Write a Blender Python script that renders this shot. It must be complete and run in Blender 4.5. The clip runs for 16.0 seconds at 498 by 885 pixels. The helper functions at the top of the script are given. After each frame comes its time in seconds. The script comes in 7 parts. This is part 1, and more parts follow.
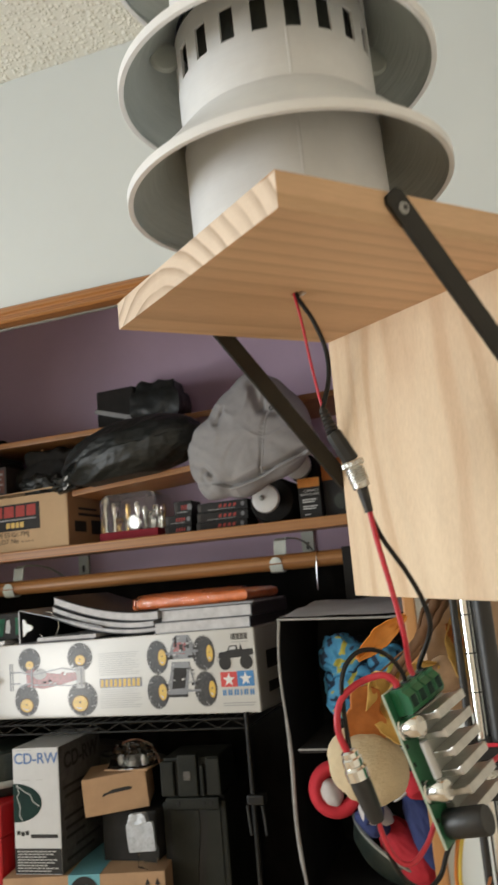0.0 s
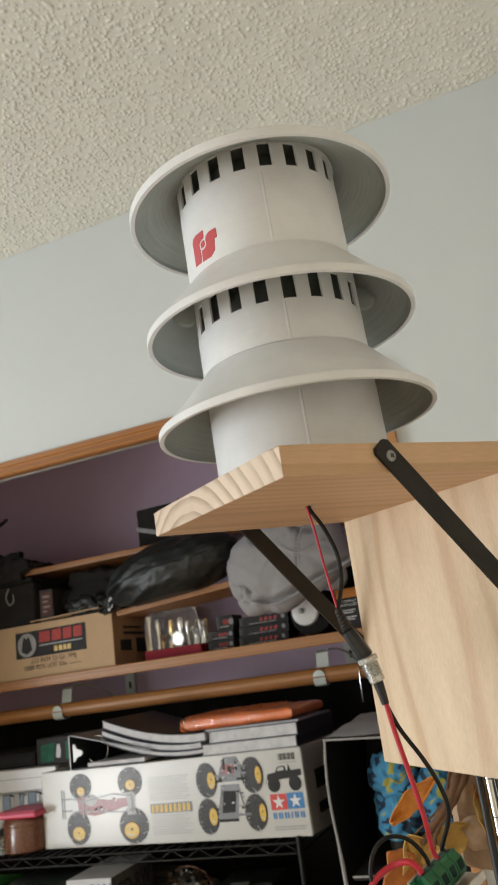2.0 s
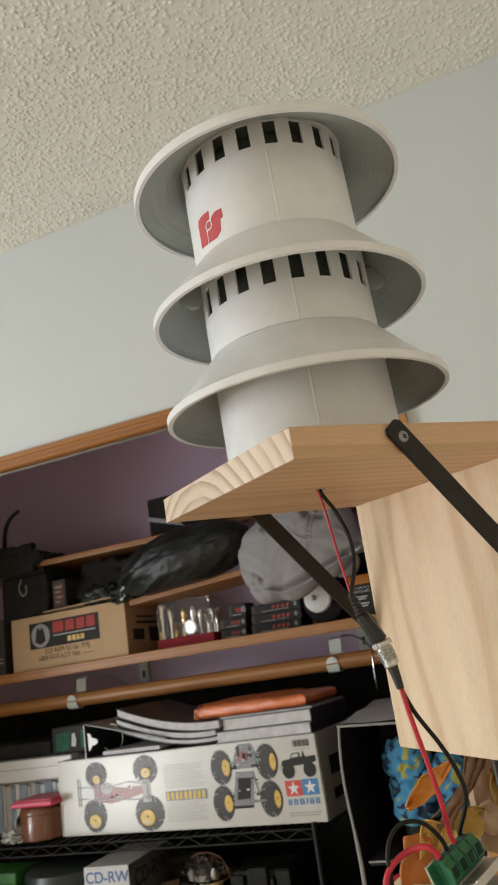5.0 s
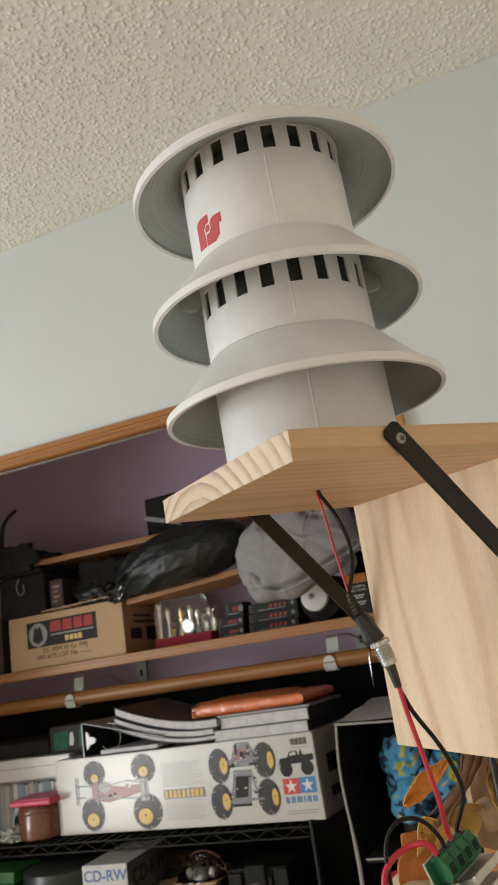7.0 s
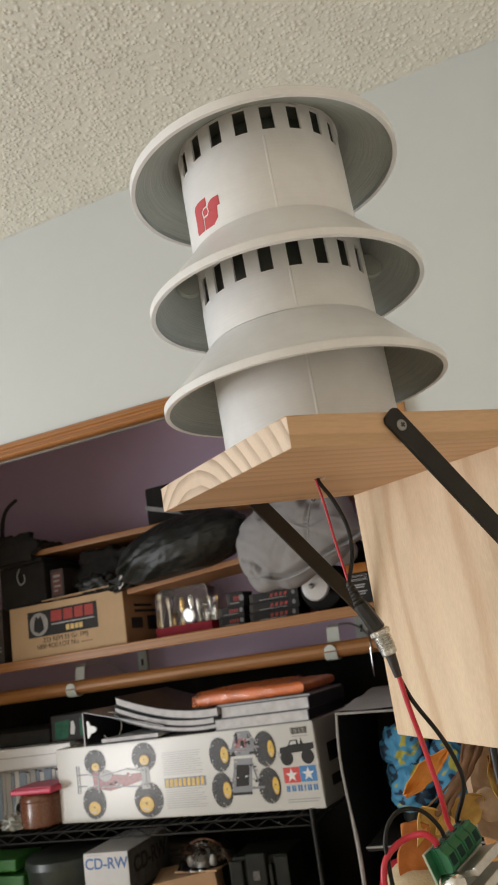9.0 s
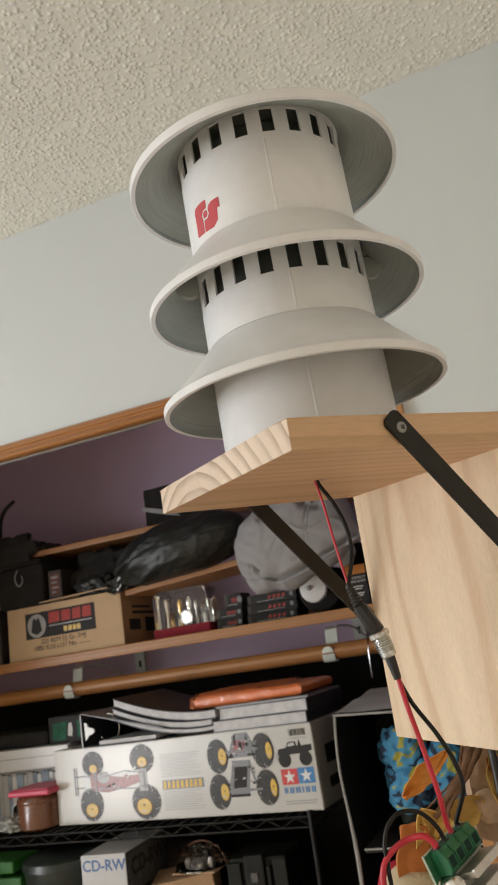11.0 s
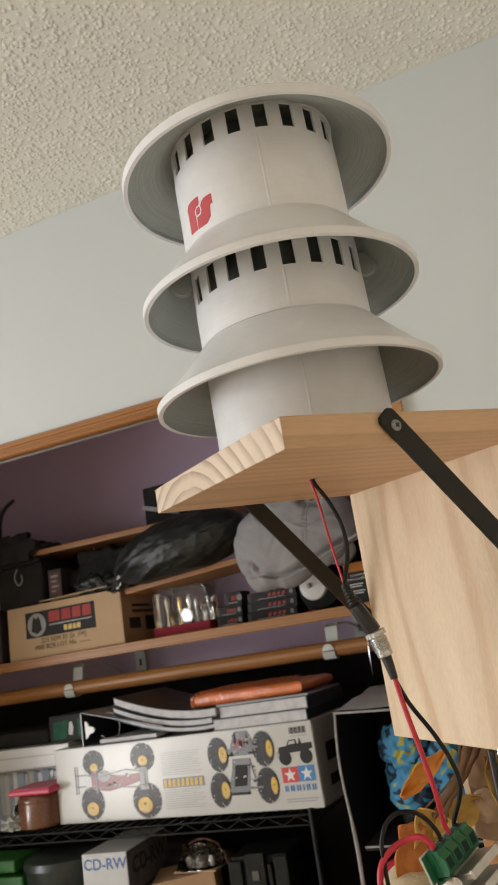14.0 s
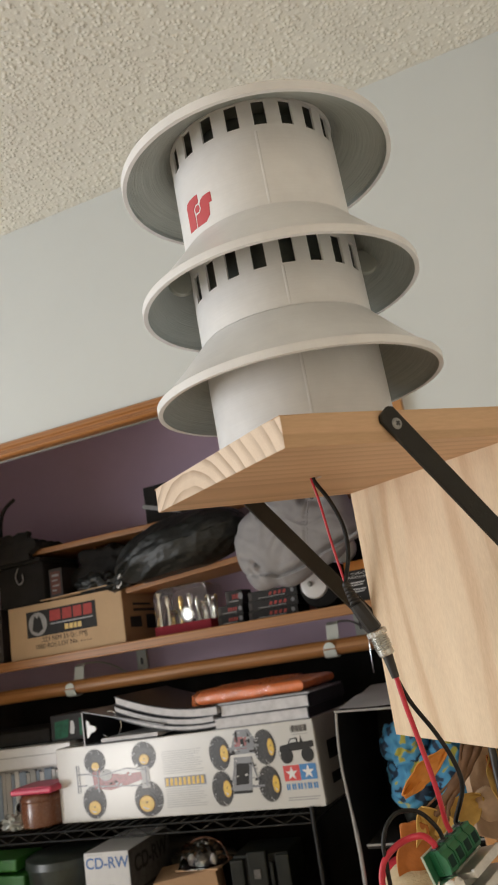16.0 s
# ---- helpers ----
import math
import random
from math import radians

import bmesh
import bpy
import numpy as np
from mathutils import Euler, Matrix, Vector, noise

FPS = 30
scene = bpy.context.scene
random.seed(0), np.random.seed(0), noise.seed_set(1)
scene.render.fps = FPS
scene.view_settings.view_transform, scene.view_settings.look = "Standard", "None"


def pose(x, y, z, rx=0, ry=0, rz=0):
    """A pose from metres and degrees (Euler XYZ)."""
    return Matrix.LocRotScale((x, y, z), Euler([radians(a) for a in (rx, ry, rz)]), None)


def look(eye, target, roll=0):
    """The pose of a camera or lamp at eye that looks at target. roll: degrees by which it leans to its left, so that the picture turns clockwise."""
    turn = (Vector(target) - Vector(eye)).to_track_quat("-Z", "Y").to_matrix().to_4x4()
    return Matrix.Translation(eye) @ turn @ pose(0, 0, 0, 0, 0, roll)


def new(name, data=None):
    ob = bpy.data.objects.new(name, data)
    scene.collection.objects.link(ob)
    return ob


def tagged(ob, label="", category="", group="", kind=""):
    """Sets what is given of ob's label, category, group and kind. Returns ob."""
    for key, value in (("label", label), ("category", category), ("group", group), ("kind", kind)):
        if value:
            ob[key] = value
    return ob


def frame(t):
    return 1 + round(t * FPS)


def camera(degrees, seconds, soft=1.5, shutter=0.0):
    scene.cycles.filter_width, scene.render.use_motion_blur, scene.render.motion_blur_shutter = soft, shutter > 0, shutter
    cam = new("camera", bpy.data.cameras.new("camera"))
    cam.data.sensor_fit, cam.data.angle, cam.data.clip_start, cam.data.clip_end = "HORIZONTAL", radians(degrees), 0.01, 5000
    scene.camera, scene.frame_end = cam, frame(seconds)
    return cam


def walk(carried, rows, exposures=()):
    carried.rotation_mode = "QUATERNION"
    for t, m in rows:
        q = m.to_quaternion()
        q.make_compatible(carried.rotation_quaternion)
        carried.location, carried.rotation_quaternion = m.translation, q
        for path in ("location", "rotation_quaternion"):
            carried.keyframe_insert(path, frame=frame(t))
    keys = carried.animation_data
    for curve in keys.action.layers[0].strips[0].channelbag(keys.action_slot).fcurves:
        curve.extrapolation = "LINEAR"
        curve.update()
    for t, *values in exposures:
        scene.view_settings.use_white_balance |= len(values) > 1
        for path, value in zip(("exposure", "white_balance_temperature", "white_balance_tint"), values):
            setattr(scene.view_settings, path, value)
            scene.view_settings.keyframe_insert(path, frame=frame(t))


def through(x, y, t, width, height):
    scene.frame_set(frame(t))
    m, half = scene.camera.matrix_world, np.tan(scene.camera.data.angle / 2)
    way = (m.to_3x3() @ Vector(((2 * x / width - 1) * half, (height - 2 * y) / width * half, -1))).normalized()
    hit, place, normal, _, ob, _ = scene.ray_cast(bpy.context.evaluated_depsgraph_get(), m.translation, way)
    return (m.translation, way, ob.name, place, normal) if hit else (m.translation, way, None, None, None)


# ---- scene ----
PATH = [
    (0, (0.2395, 0.4813, 1.5021), (-0.2729, 2.1254, 1.8134), -5.26),
    (0.3, (0.2345, 0.4870, 1.4986), (-0.2940, 2.1292, 1.7927), -5.61),
    (0.5, (0.2333, 0.4874, 1.4998), (-0.3018, 2.1315, 1.7701), -6.29),
    (0.8, (0.2354, 0.4892, 1.5101), (-0.3056, 2.1294, 1.7921), -7.02),
    (1, (0.2483, 0.4633, 1.5202), (-0.3086, 2.0929, 1.8311), -6.81),
    (1.2, (0.2578, 0.4440, 1.5297), (-0.3032, 2.0575, 1.9099), -7.19),
    (1.5, (0.2706, 0.4249, 1.5448), (-0.2851, 2.0186, 2.0073), -7.19),
    (1.7, (0.2741, 0.4281, 1.5516), (-0.2784, 2.0156, 2.0385), -7.74),
    (2, (0.2812, 0.4152, 1.5602), (-0.2784, 1.9935, 2.0683), -7.99),
    (2.5, (0.2812, 0.4169, 1.5598), (-0.2820, 1.9899, 2.0804), -8.38),
    (3, (0.2782, 0.4149, 1.5592), (-0.2938, 1.9875, 2.0714), -8.36),
    (3.5, (0.2757, 0.4204, 1.5590), (-0.3033, 1.9931, 2.0627), -8.42),
    (4, (0.2785, 0.4233, 1.5586), (-0.3070, 1.9956, 2.0562), -8.51),
    (6.5, (0.2784, 0.4177, 1.5593), (-0.3042, 1.9960, 2.0411), -8.72),
    (7, (0.2789, 0.4171, 1.5595), (-0.3007, 1.9960, 2.0426), -8.75),
    (7.5, (0.2787, 0.4183, 1.5588), (-0.3009, 1.9981, 2.0389), -8.77),
    (8, (0.2781, 0.4221, 1.5593), (-0.3021, 2.0015, 2.0405), -8.77),
    (8.5, (0.2782, 0.4251, 1.5594), (-0.3072, 2.0054, 2.0309), -8.67),
    (9, (0.2779, 0.4238, 1.5594), (-0.3100, 2.0062, 2.0209), -8.70),
    (11.5, (0.2769, 0.4231, 1.5599), (-0.3047, 2.0070, 2.0240), -8.68),
    (12, (0.2786, 0.4265, 1.5598), (-0.3064, 2.0110, 2.0179), -8.76),
    (12.5, (0.2783, 0.4285, 1.5600), (-0.3085, 2.0131, 2.0152), -8.72),
    (13, (0.2785, 0.4263, 1.5612), (-0.3088, 2.0098, 2.0194), -8.79),
    (13.5, (0.2784, 0.4267, 1.5610), (-0.3096, 2.0100, 2.0192), -8.86),
    (14, (0.2794, 0.4279, 1.5610), (-0.3059, 2.0121, 2.0194), -8.96),
    (14.5, (0.2796, 0.4294, 1.5605), (-0.3057, 2.0143, 2.0165), -9.01),
    (15, (0.2791, 0.4293, 1.5601), (-0.3069, 2.0147, 2.0135), -9.08),
    (15.5, (0.2781, 0.4305, 1.5605), (-0.3090, 2.0162, 2.0114), -9.13),
    (16, (0.2792, 0.4289, 1.5615), (-0.3079, 2.0134, 2.0165), -9.14),
]
EXPOSURES = [(0.0, 0.2, 6560, 10), (0.5, 0.34, 6460, 10), (1.0, 0.37, 6420, 10), (1.5, 0.27, 6440, 10), (2.2, 0.03, 6420, 10), (4.0, 0.0, 6540, 10), (9.0, 0.01, 6600, 12.5), (16.0, 0.01, 6680, 13.5)]
cam = camera(36.76, 16.0, soft=1.9, shutter=1.0)
cam.data.dof.use_dof, cam.data.dof.focus_distance, cam.data.dof.aperture_fstop = True, 0.50, 32.0
walk(cam, [(t, look(e, g, r)) for t, e, g, r in PATH], EXPOSURES)

WINDOW_WATTS = 41.0

# ---- light ----
world = bpy.data.worlds.new("sky")
scene.world = world
world.use_nodes = True
wn = world.node_tree.nodes
sky = wn.new("ShaderNodeTexSky")
sky.sky_type = "NISHITA"
sky.sun_disc = False
sky.sun_elevation, sky.sun_rotation = radians(38), radians(120)
world.node_tree.links.new(sky.outputs[0], wn["Background"].inputs[0])
wn["Background"].inputs[1].default_value = 0.12


def area_lamp(name, place, target, size_x, size_y, watts, colour):
    data = bpy.data.lights.new(name, "AREA")
    data.shape, data.size, data.size_y = "RECTANGLE", size_x, size_y
    data.energy, data.color = watts, colour
    ob = new(name, data)
    ob.matrix_world = look(place, target)
    return ob


sun_data = bpy.data.lights.new("sun", "SUN")
sun_data.energy, sun_data.angle, sun_data.color = 2.0, radians(0.6), (1.0, 0.95, 0.88)
sun = new("sun", sun_data)
sun.matrix_world = look((4, 4, 6), (0, 0, 0))
# daylight in the window's opening, in the wall to the west
area_lamp("window_light", (-2.56, -0.25, 1.42), (0.0, -0.10, 1.75), 1.7, 1.08, WINDOW_WATTS, (0.875, 0.95, 1.0))
# extra lamp in the same opening, added for the glare spot on the kit box
area_lamp("glare_lamp", (-2.55, -0.06, 1.02), (0.0, 0.60, 1.30), 0.36, 0.34, 9.0, (1.0, 0.97, 0.92))


# ---- materials ----
def base_nodes(name):
    m = bpy.data.materials.new(name)
    m.use_nodes = True
    nt = m.node_tree
    return m, nt, nt.nodes["Principled BSDF"], nt.nodes.new("ShaderNodeTexCoord")


def noise_node(nt, coord, scale, detail=4.0, rough=0.55, distort=0.0):
    n = nt.nodes.new("ShaderNodeTexNoise")
    n.inputs["Scale"].default_value = scale
    n.inputs["Detail"].default_value = detail
    n.inputs["Roughness"].default_value = rough
    n.inputs["Distortion"].default_value = distort
    nt.links.new(coord, n.inputs["Vector"])
    return n.outputs["Fac"]


def ramp_node(nt, fac, stops):
    r = nt.nodes.new("ShaderNodeValToRGB")
    el = r.color_ramp.elements
    while len(el) < len(stops):
        el.new(0.5)
    for e, (pos, col) in zip(el, stops):
        e.position, e.color = pos, (*col, 1)
    nt.links.new(fac, r.inputs[0])
    return r.outputs[0]


def bump_node(nt, bsdf, height, strength, distance, after=None):
    b = nt.nodes.new("ShaderNodeBump")
    b.inputs["Strength"].default_value = strength
    b.inputs["Distance"].default_value = distance
    nt.links.new(height, b.inputs["Height"])
    if after is not None:
        nt.links.new(after, b.inputs["Normal"])
    nt.links.new(b.outputs[0], bsdf.inputs["Normal"])
    return b.outputs[0]


def surface(name, colour, rough=0.5, metal=0.0, var=0.12, scale=20.0, bump=0.0, bscale=200.0, bdist=0.001, coat=0.0, fine=None, spec=0.5):
    """A painted, plastic, paper or cloth surface with a broad and a fine variation."""
    m, nt, bsdf, tc = base_nodes(name)
    vec = tc.outputs["Object"]
    fac = noise_node(nt, vec, scale, 5.0, 0.6)
    fine_fac = noise_node(nt, vec, fine or scale * 9, 3.0)
    mix = nt.nodes.new("ShaderNodeMath")
    mix.operation = "MULTIPLY_ADD"
    nt.links.new(fine_fac, mix.inputs[0])
    mix.inputs[1].default_value = 0.35
    nt.links.new(fac, mix.inputs[2])
    lo = tuple(max(0.0, c * (1 - var)) for c in colour)
    hi = tuple(min(1.0, c * (1 + var)) for c in colour)
    nt.links.new(ramp_node(nt, mix.outputs[0], [(0.35, lo), (1.0, hi)]), bsdf.inputs["Base Color"])
    rr = nt.nodes.new("ShaderNodeMapRange")
    rr.inputs["To Min"].default_value = max(0.02, rough - 0.07)
    rr.inputs["To Max"].default_value = min(1.0, rough + 0.09)
    nt.links.new(fine_fac, rr.inputs["Value"])
    nt.links.new(rr.outputs[0], bsdf.inputs["Roughness"])
    bsdf.inputs["Metallic"].default_value = metal
    bsdf.inputs["Specular IOR Level"].default_value = spec
    bsdf.inputs["Coat Weight"].default_value = coat
    bsdf.inputs["Coat Roughness"].default_value = 0.20
    if bump:
        bump_node(nt, bsdf, noise_node(nt, vec, bscale, 3.0), bump, bdist)
    return m


def wood(name, light, dark, ring, centre, axis="X", stretch=0.06, distort=2.0, rough=0.5, bump=0.12, coat=0.0, sharp=0.72, fading=0.75, profile="SAW", side_fade=0.0, side_bounce=(1.0, 1.0, 1.0)):
    """Sawn wood: growth rings round an axis along the grain, with fibres."""
    m, nt, bsdf, tc = base_nodes(name)
    mp = nt.nodes.new("ShaderNodeMapping")
    sc = {"X": (stretch, 1, 1), "Y": (1, stretch, 1), "Z": (1, 1, stretch)}[axis]
    mp.inputs["Location"].default_value = tuple(-c * s for c, s in zip(centre, sc))
    mp.inputs["Scale"].default_value = sc
    nt.links.new(tc.outputs["Object"], mp.inputs["Vector"])
    vec = mp.outputs[0]
    w = nt.nodes.new("ShaderNodeTexWave")
    w.wave_type, w.rings_direction, w.wave_profile = "RINGS", axis, profile
    w.inputs["Scale"].default_value = 0.314 / ring
    w.inputs["Distortion"].default_value = distort
    w.inputs["Detail"].default_value = 2.0
    w.inputs["Detail Scale"].default_value = 0.6
    w.inputs["Detail Roughness"].default_value = 0.5
    nt.links.new(vec, w.inputs["Vector"])
    mid = tuple((a * 0.62 + b * 0.38) for a, b in zip(light, dark))
    bands = ramp_node(nt, w.outputs["Fac"], [(0.0, light), (0.45, tuple(0.95 * c for c in light)), (sharp, mid), (0.93, dark), (1.0, light if profile == "SAW" else dark)])
    fade = noise_node(nt, vec, 34, 2.0, 0.5, 0.3)
    fade_range = nt.nodes.new("ShaderNodeMapRange")
    fade_range.inputs["From Min"].default_value, fade_range.inputs["From Max"].default_value = 0.38, 0.68
    fade_range.inputs["To Min"].default_value, fade_range.inputs["To Max"].default_value = 0.0, fading
    nt.links.new(fade, fade_range.inputs["Value"])
    soft = nt.nodes.new("ShaderNodeMix")
    soft.data_type = "RGBA"
    split = nt.nodes.new("ShaderNodeSeparateXYZ")
    nt.links.new(tc.outputs["Normal"], split.inputs[0])
    end = nt.nodes.new("ShaderNodeMath")
    end.operation = "ABSOLUTE"
    nt.links.new(split.outputs[axis], end.inputs[0])
    side = nt.nodes.new("ShaderNodeMath")
    side.operation = "MULTIPLY_ADD"
    nt.links.new(end.outputs[0], side.inputs[0])
    side.inputs[1].default_value, side.inputs[2].default_value = -side_fade, side_fade
    most = nt.nodes.new("ShaderNodeMath")
    most.operation = "MAXIMUM"
    nt.links.new(side.outputs[0], most.inputs[0])
    nt.links.new(fade_range.outputs[0], most.inputs[1])
    nt.links.new(most.outputs[0], soft.inputs["Factor"])
    nt.links.new(bands, soft.inputs[6])
    soft.inputs[7].default_value = (*tuple(0.8 * a + 0.2 * b for a, b in zip(light, dark)), 1)
    bands = soft.outputs[2]
    fibre = noise_node(nt, vec, 900, 3.0, 0.6)
    blot = noise_node(nt, vec, 22, 3.0, 0.5)
    tone = nt.nodes.new("ShaderNodeMath")
    tone.operation = "MULTIPLY_ADD"
    nt.links.new(fibre, tone.inputs[0])
    tone.inputs[1].default_value = 0.6
    nt.links.new(blot, tone.inputs[2])
    shade = ramp_node(nt, tone.outputs[0], [(0.45, (0.78, 0.74, 0.70)), (1.05, (1.0, 1.0, 1.0))])
    mul = nt.nodes.new("ShaderNodeMix")
    mul.data_type, mul.blend_type = "RGBA", "MULTIPLY"
    mul.inputs["Factor"].default_value = 1.0
    nt.links.new(bands, mul.inputs[6])
    nt.links.new(shade, mul.inputs[7])
    # long faces tinted warm: bounce light put into the colour, beside paler end grain
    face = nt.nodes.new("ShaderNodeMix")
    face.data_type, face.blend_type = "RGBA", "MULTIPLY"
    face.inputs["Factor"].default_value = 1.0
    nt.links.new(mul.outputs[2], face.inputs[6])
    nt.links.new(ramp_node(nt, end.outputs[0], [(0.3, side_bounce), (0.8, (1.0, 1.0, 1.0))]), face.inputs[7])
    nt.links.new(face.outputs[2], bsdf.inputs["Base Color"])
    bsdf.inputs["Roughness"].default_value = rough
    bsdf.inputs["Coat Weight"].default_value = coat
    bsdf.inputs["Coat Roughness"].default_value = 0.25
    bump_node(nt, bsdf, fibre, bump, 0.0005)
    return m


def clear(name, colour=(0.95, 0.95, 0.95), rough=0.05, through=1.0, bump=0.25, ior=1.2):
    m, nt, bsdf, tc = base_nodes(name)
    bsdf.inputs["Base Color"].default_value = (*colour, 1)
    bsdf.inputs["Transmission Weight"].default_value = through
    bsdf.inputs["IOR"].default_value = ior
    bsdf.inputs["Roughness"].default_value = rough
    bump_node(nt, bsdf, noise_node(nt, tc.outputs["Object"], 45, 3.0), bump, 0.004)
    return m


def printed_plastic(name, colour, layered, tinted=0.0, pitch=330):
    """White printed plastic: fine layers along local z, with uneven bands."""
    m, nt, bsdf, tc = base_nodes(name)
    vec = tc.outputs["Object"]
    mp = nt.nodes.new("ShaderNodeMapping")
    mp.inputs["Scale"].default_value = (7, 7, pitch)
    nt.links.new(vec, mp.inputs["Vector"])
    layers = noise_node(nt, mp.outputs[0], 3.0, 4.0, 0.6)
    blot = noise_node(nt, vec, 38, 7.0, 0.62)
    lo, hi = tuple(c * 0.90 for c in colour), colour
    mul = nt.nodes.new("ShaderNodeMix")
    mul.data_type, mul.blend_type = "RGBA", "MULTIPLY"
    mul.inputs["Factor"].default_value = 1.0
    nt.links.new(ramp_node(nt, blot, [(0.3, lo), (0.75, hi)]), mul.inputs[6])
    nt.links.new(ramp_node(nt, layers, [(0.35, (1 - tinted,) * 3), (0.6, (1.0, 1.0, 1.0))]), mul.inputs[7])
    nt.links.new(mul.outputs[2], bsdf.inputs["Base Color"])
    bsdf.inputs["Roughness"].default_value = 0.34
    first = bump_node(nt, bsdf, layers, layered, 0.0007)
    bump_node(nt, bsdf, noise_node(nt, vec, 320, 2.0), 0.10, 0.0004, first)
    return m


def patterned_cloth(name, stops):
    """Cloth coloured with blotches, some printed, the darkest also for shade in folds."""
    m, nt, bsdf, tc = base_nodes(name)
    vec = tc.outputs["Object"]
    nt.links.new(ramp_node(nt, noise_node(nt, vec, 27, 1.0, 0.4, 1.2), stops), bsdf.inputs["Base Color"])
    bsdf.inputs["Roughness"].default_value = 0.8
    bump_node(nt, bsdf, noise_node(nt, vec, 500, 2.0), 0.4, 0.0008)
    return m


WALL_PAINT = surface("wall_paint", (0.667, 0.704, 0.709), 0.55, var=0.03, scale=2.5, bump=0.12, bscale=260, bdist=0.0008)
BOUNCE_PAINT = surface("bounce_paint", (0.85, 0.757, 0.632), 0.6, var=0.04, scale=2.5, bump=0.1, bscale=260)
CEILING_PAINT = surface("ceiling_texture", (0.82, 0.81, 0.735), 0.9, var=0.06, scale=14, bump=0.25, bscale=420, bdist=0.0010)
PURPLE_PAINT = surface("purple_paint", (0.665, 0.505, 0.645), 0.6, var=0.06, scale=3, bump=0.12, bscale=240, bdist=0.0008)
FLOOR_WOOD = wood("floor_wood", (0.68, 0.53, 0.37), (0.50, 0.36, 0.23), 0.012, (0.0, 0.3, -0.3))
OAK_TRIM = wood("oak_trim", (0.44, 0.185, 0.052), (0.22, 0.08, 0.020), 0.006, (0.0, 0.02, -0.05), stretch=0.04, rough=0.38, coat=0.25)
OAK_JAMB = wood("oak_jamb", (0.50, 0.24, 0.085), (0.30, 0.13, 0.04), 0.005, (0.02, -0.05, 0.0), axis="Z", stretch=0.04, rough=0.38, coat=0.25)
SHELF_WOOD = wood("shelf_wood", (0.47, 0.215, 0.070), (0.29, 0.12, 0.036), 0.009, (0.0, 0.1, -0.12), stretch=0.05, rough=0.45, coat=0.12)
PINE = wood("pine", (0.83, 0.675, 0.53), (0.46, 0.32, 0.215), 0.0098, (0.0, 0.128, -0.080), distort=3.2, stretch=0.10, rough=0.55, sharp=0.60, side_fade=0.65, side_bounce=(0.93, 0.76, 0.58))
PINE_UPRIGHT = wood("pine_upright", (0.84, 0.66, 0.46), (0.69, 0.48, 0.300), 0.0150, (0.118, 0.102, 0.0), axis="Z", distort=12.0, stretch=0.22, rough=0.55, sharp=0.62, fading=1.0, profile="SIN")
WHITE_PLASTIC = printed_plastic("white_printed_plastic", (0.895, 0.895, 0.90), 0.07, 0.02)
SLOT_DARK = surface("slot_dark", (0.115, 0.125, 0.108), 0.6, var=0.4, scale=60)
RACK_BLACK = surface("rack_black", (0.007, 0.0065, 0.006), 0.4, var=0.3, scale=60, spec=0.35)
# the same white plastic, greyed so the skirts' insides carry their shade
SHADED_PLASTIC = printed_plastic("shaded_printed_plastic", (0.465, 0.495, 0.455), 1.0, 0.20, 1000)
LOGO_RED = surface("sticker_red", (0.60, 0.085, 0.100), 0.4, var=0.05)
STRAP_STEEL = surface("black_steel", (0.019, 0.017, 0.013), 0.46, var=0.3, scale=60, bump=0.15, bscale=700, spec=0.3)
TRUSS_STEEL = surface("dull_wire", (0.028, 0.027, 0.025), 0.35, metal=0.3, var=0.3, scale=60)
ZINC = surface("zinc", (0.62, 0.62, 0.60), 0.28, metal=1.0, var=0.12, scale=80)
SCREW_STEEL = surface("dull_screw", (0.34, 0.34, 0.33), 0.4, metal=0.9, var=0.2, scale=200)
CHROME = surface("chrome", (0.80, 0.79, 0.76), 0.14, metal=1.0, var=0.05, scale=60)
ALUMINIUM = surface("aluminium", (0.60, 0.585, 0.555), 0.32, metal=0.8, var=0.2, scale=120, bump=0.1, bscale=300)
BLACK_PLASTIC = surface("black_plastic", (0.020, 0.0195, 0.019), 0.42, var=0.25, scale=50, bump=0.1, bscale=600)
BLACK_RUBBER = surface("black_rubber", (0.022, 0.020, 0.019), 0.5, var=0.2, scale=80)
RED_WIRE = surface("red_wire", (0.52, 0.022, 0.04), 0.35, var=0.08, scale=90)
BLACK_WIRE = surface("black_wire", (0.008, 0.007, 0.006), 0.4, var=0.15, scale=90, spec=0.3)
ORANGE_WIRE = surface("orange_wire", (0.62, 0.20, 0.03), 0.4, var=0.1)
YELLOW_WIRE = surface("yellow_wire", (0.65, 0.46, 0.06), 0.4, var=0.1)
PCB_GREEN = surface("circuit_green", (0.03, 0.15, 0.07), 0.35, var=0.2, scale=140)
TERMINAL_GREEN = surface("terminal_green", (0.008, 0.125, 0.048), 0.42, var=0.2, scale=90)
SOLDER_EDGE = surface("board_edge", (0.38, 0.44, 0.34), 0.5, var=0.15, scale=200)
CARDBOARD = surface("cardboard", (0.46, 0.285, 0.160), 0.8, var=0.14, scale=14, bump=0.2, bscale=180, bdist=0.0008)
CARTON = surface("pale_carton", (0.575, 0.395, 0.230), 0.75, var=0.08, scale=14, bump=0.2, bscale=180, bdist=0.0008)
CARTON_DARK = surface("carton_side", (0.42, 0.25, 0.13), 0.8, var=0.12, scale=14, bump=0.2, bscale=180, bdist=0.0008)
PRINT_BLACK = surface("print_black", (0.028, 0.026, 0.024), 0.6, var=0.3, scale=60, spec=0.3)
KIT_BLACK = surface("kit_black", (0.032, 0.030, 0.028), 0.5, var=0.5, scale=120, coat=0.32, spec=0.3)
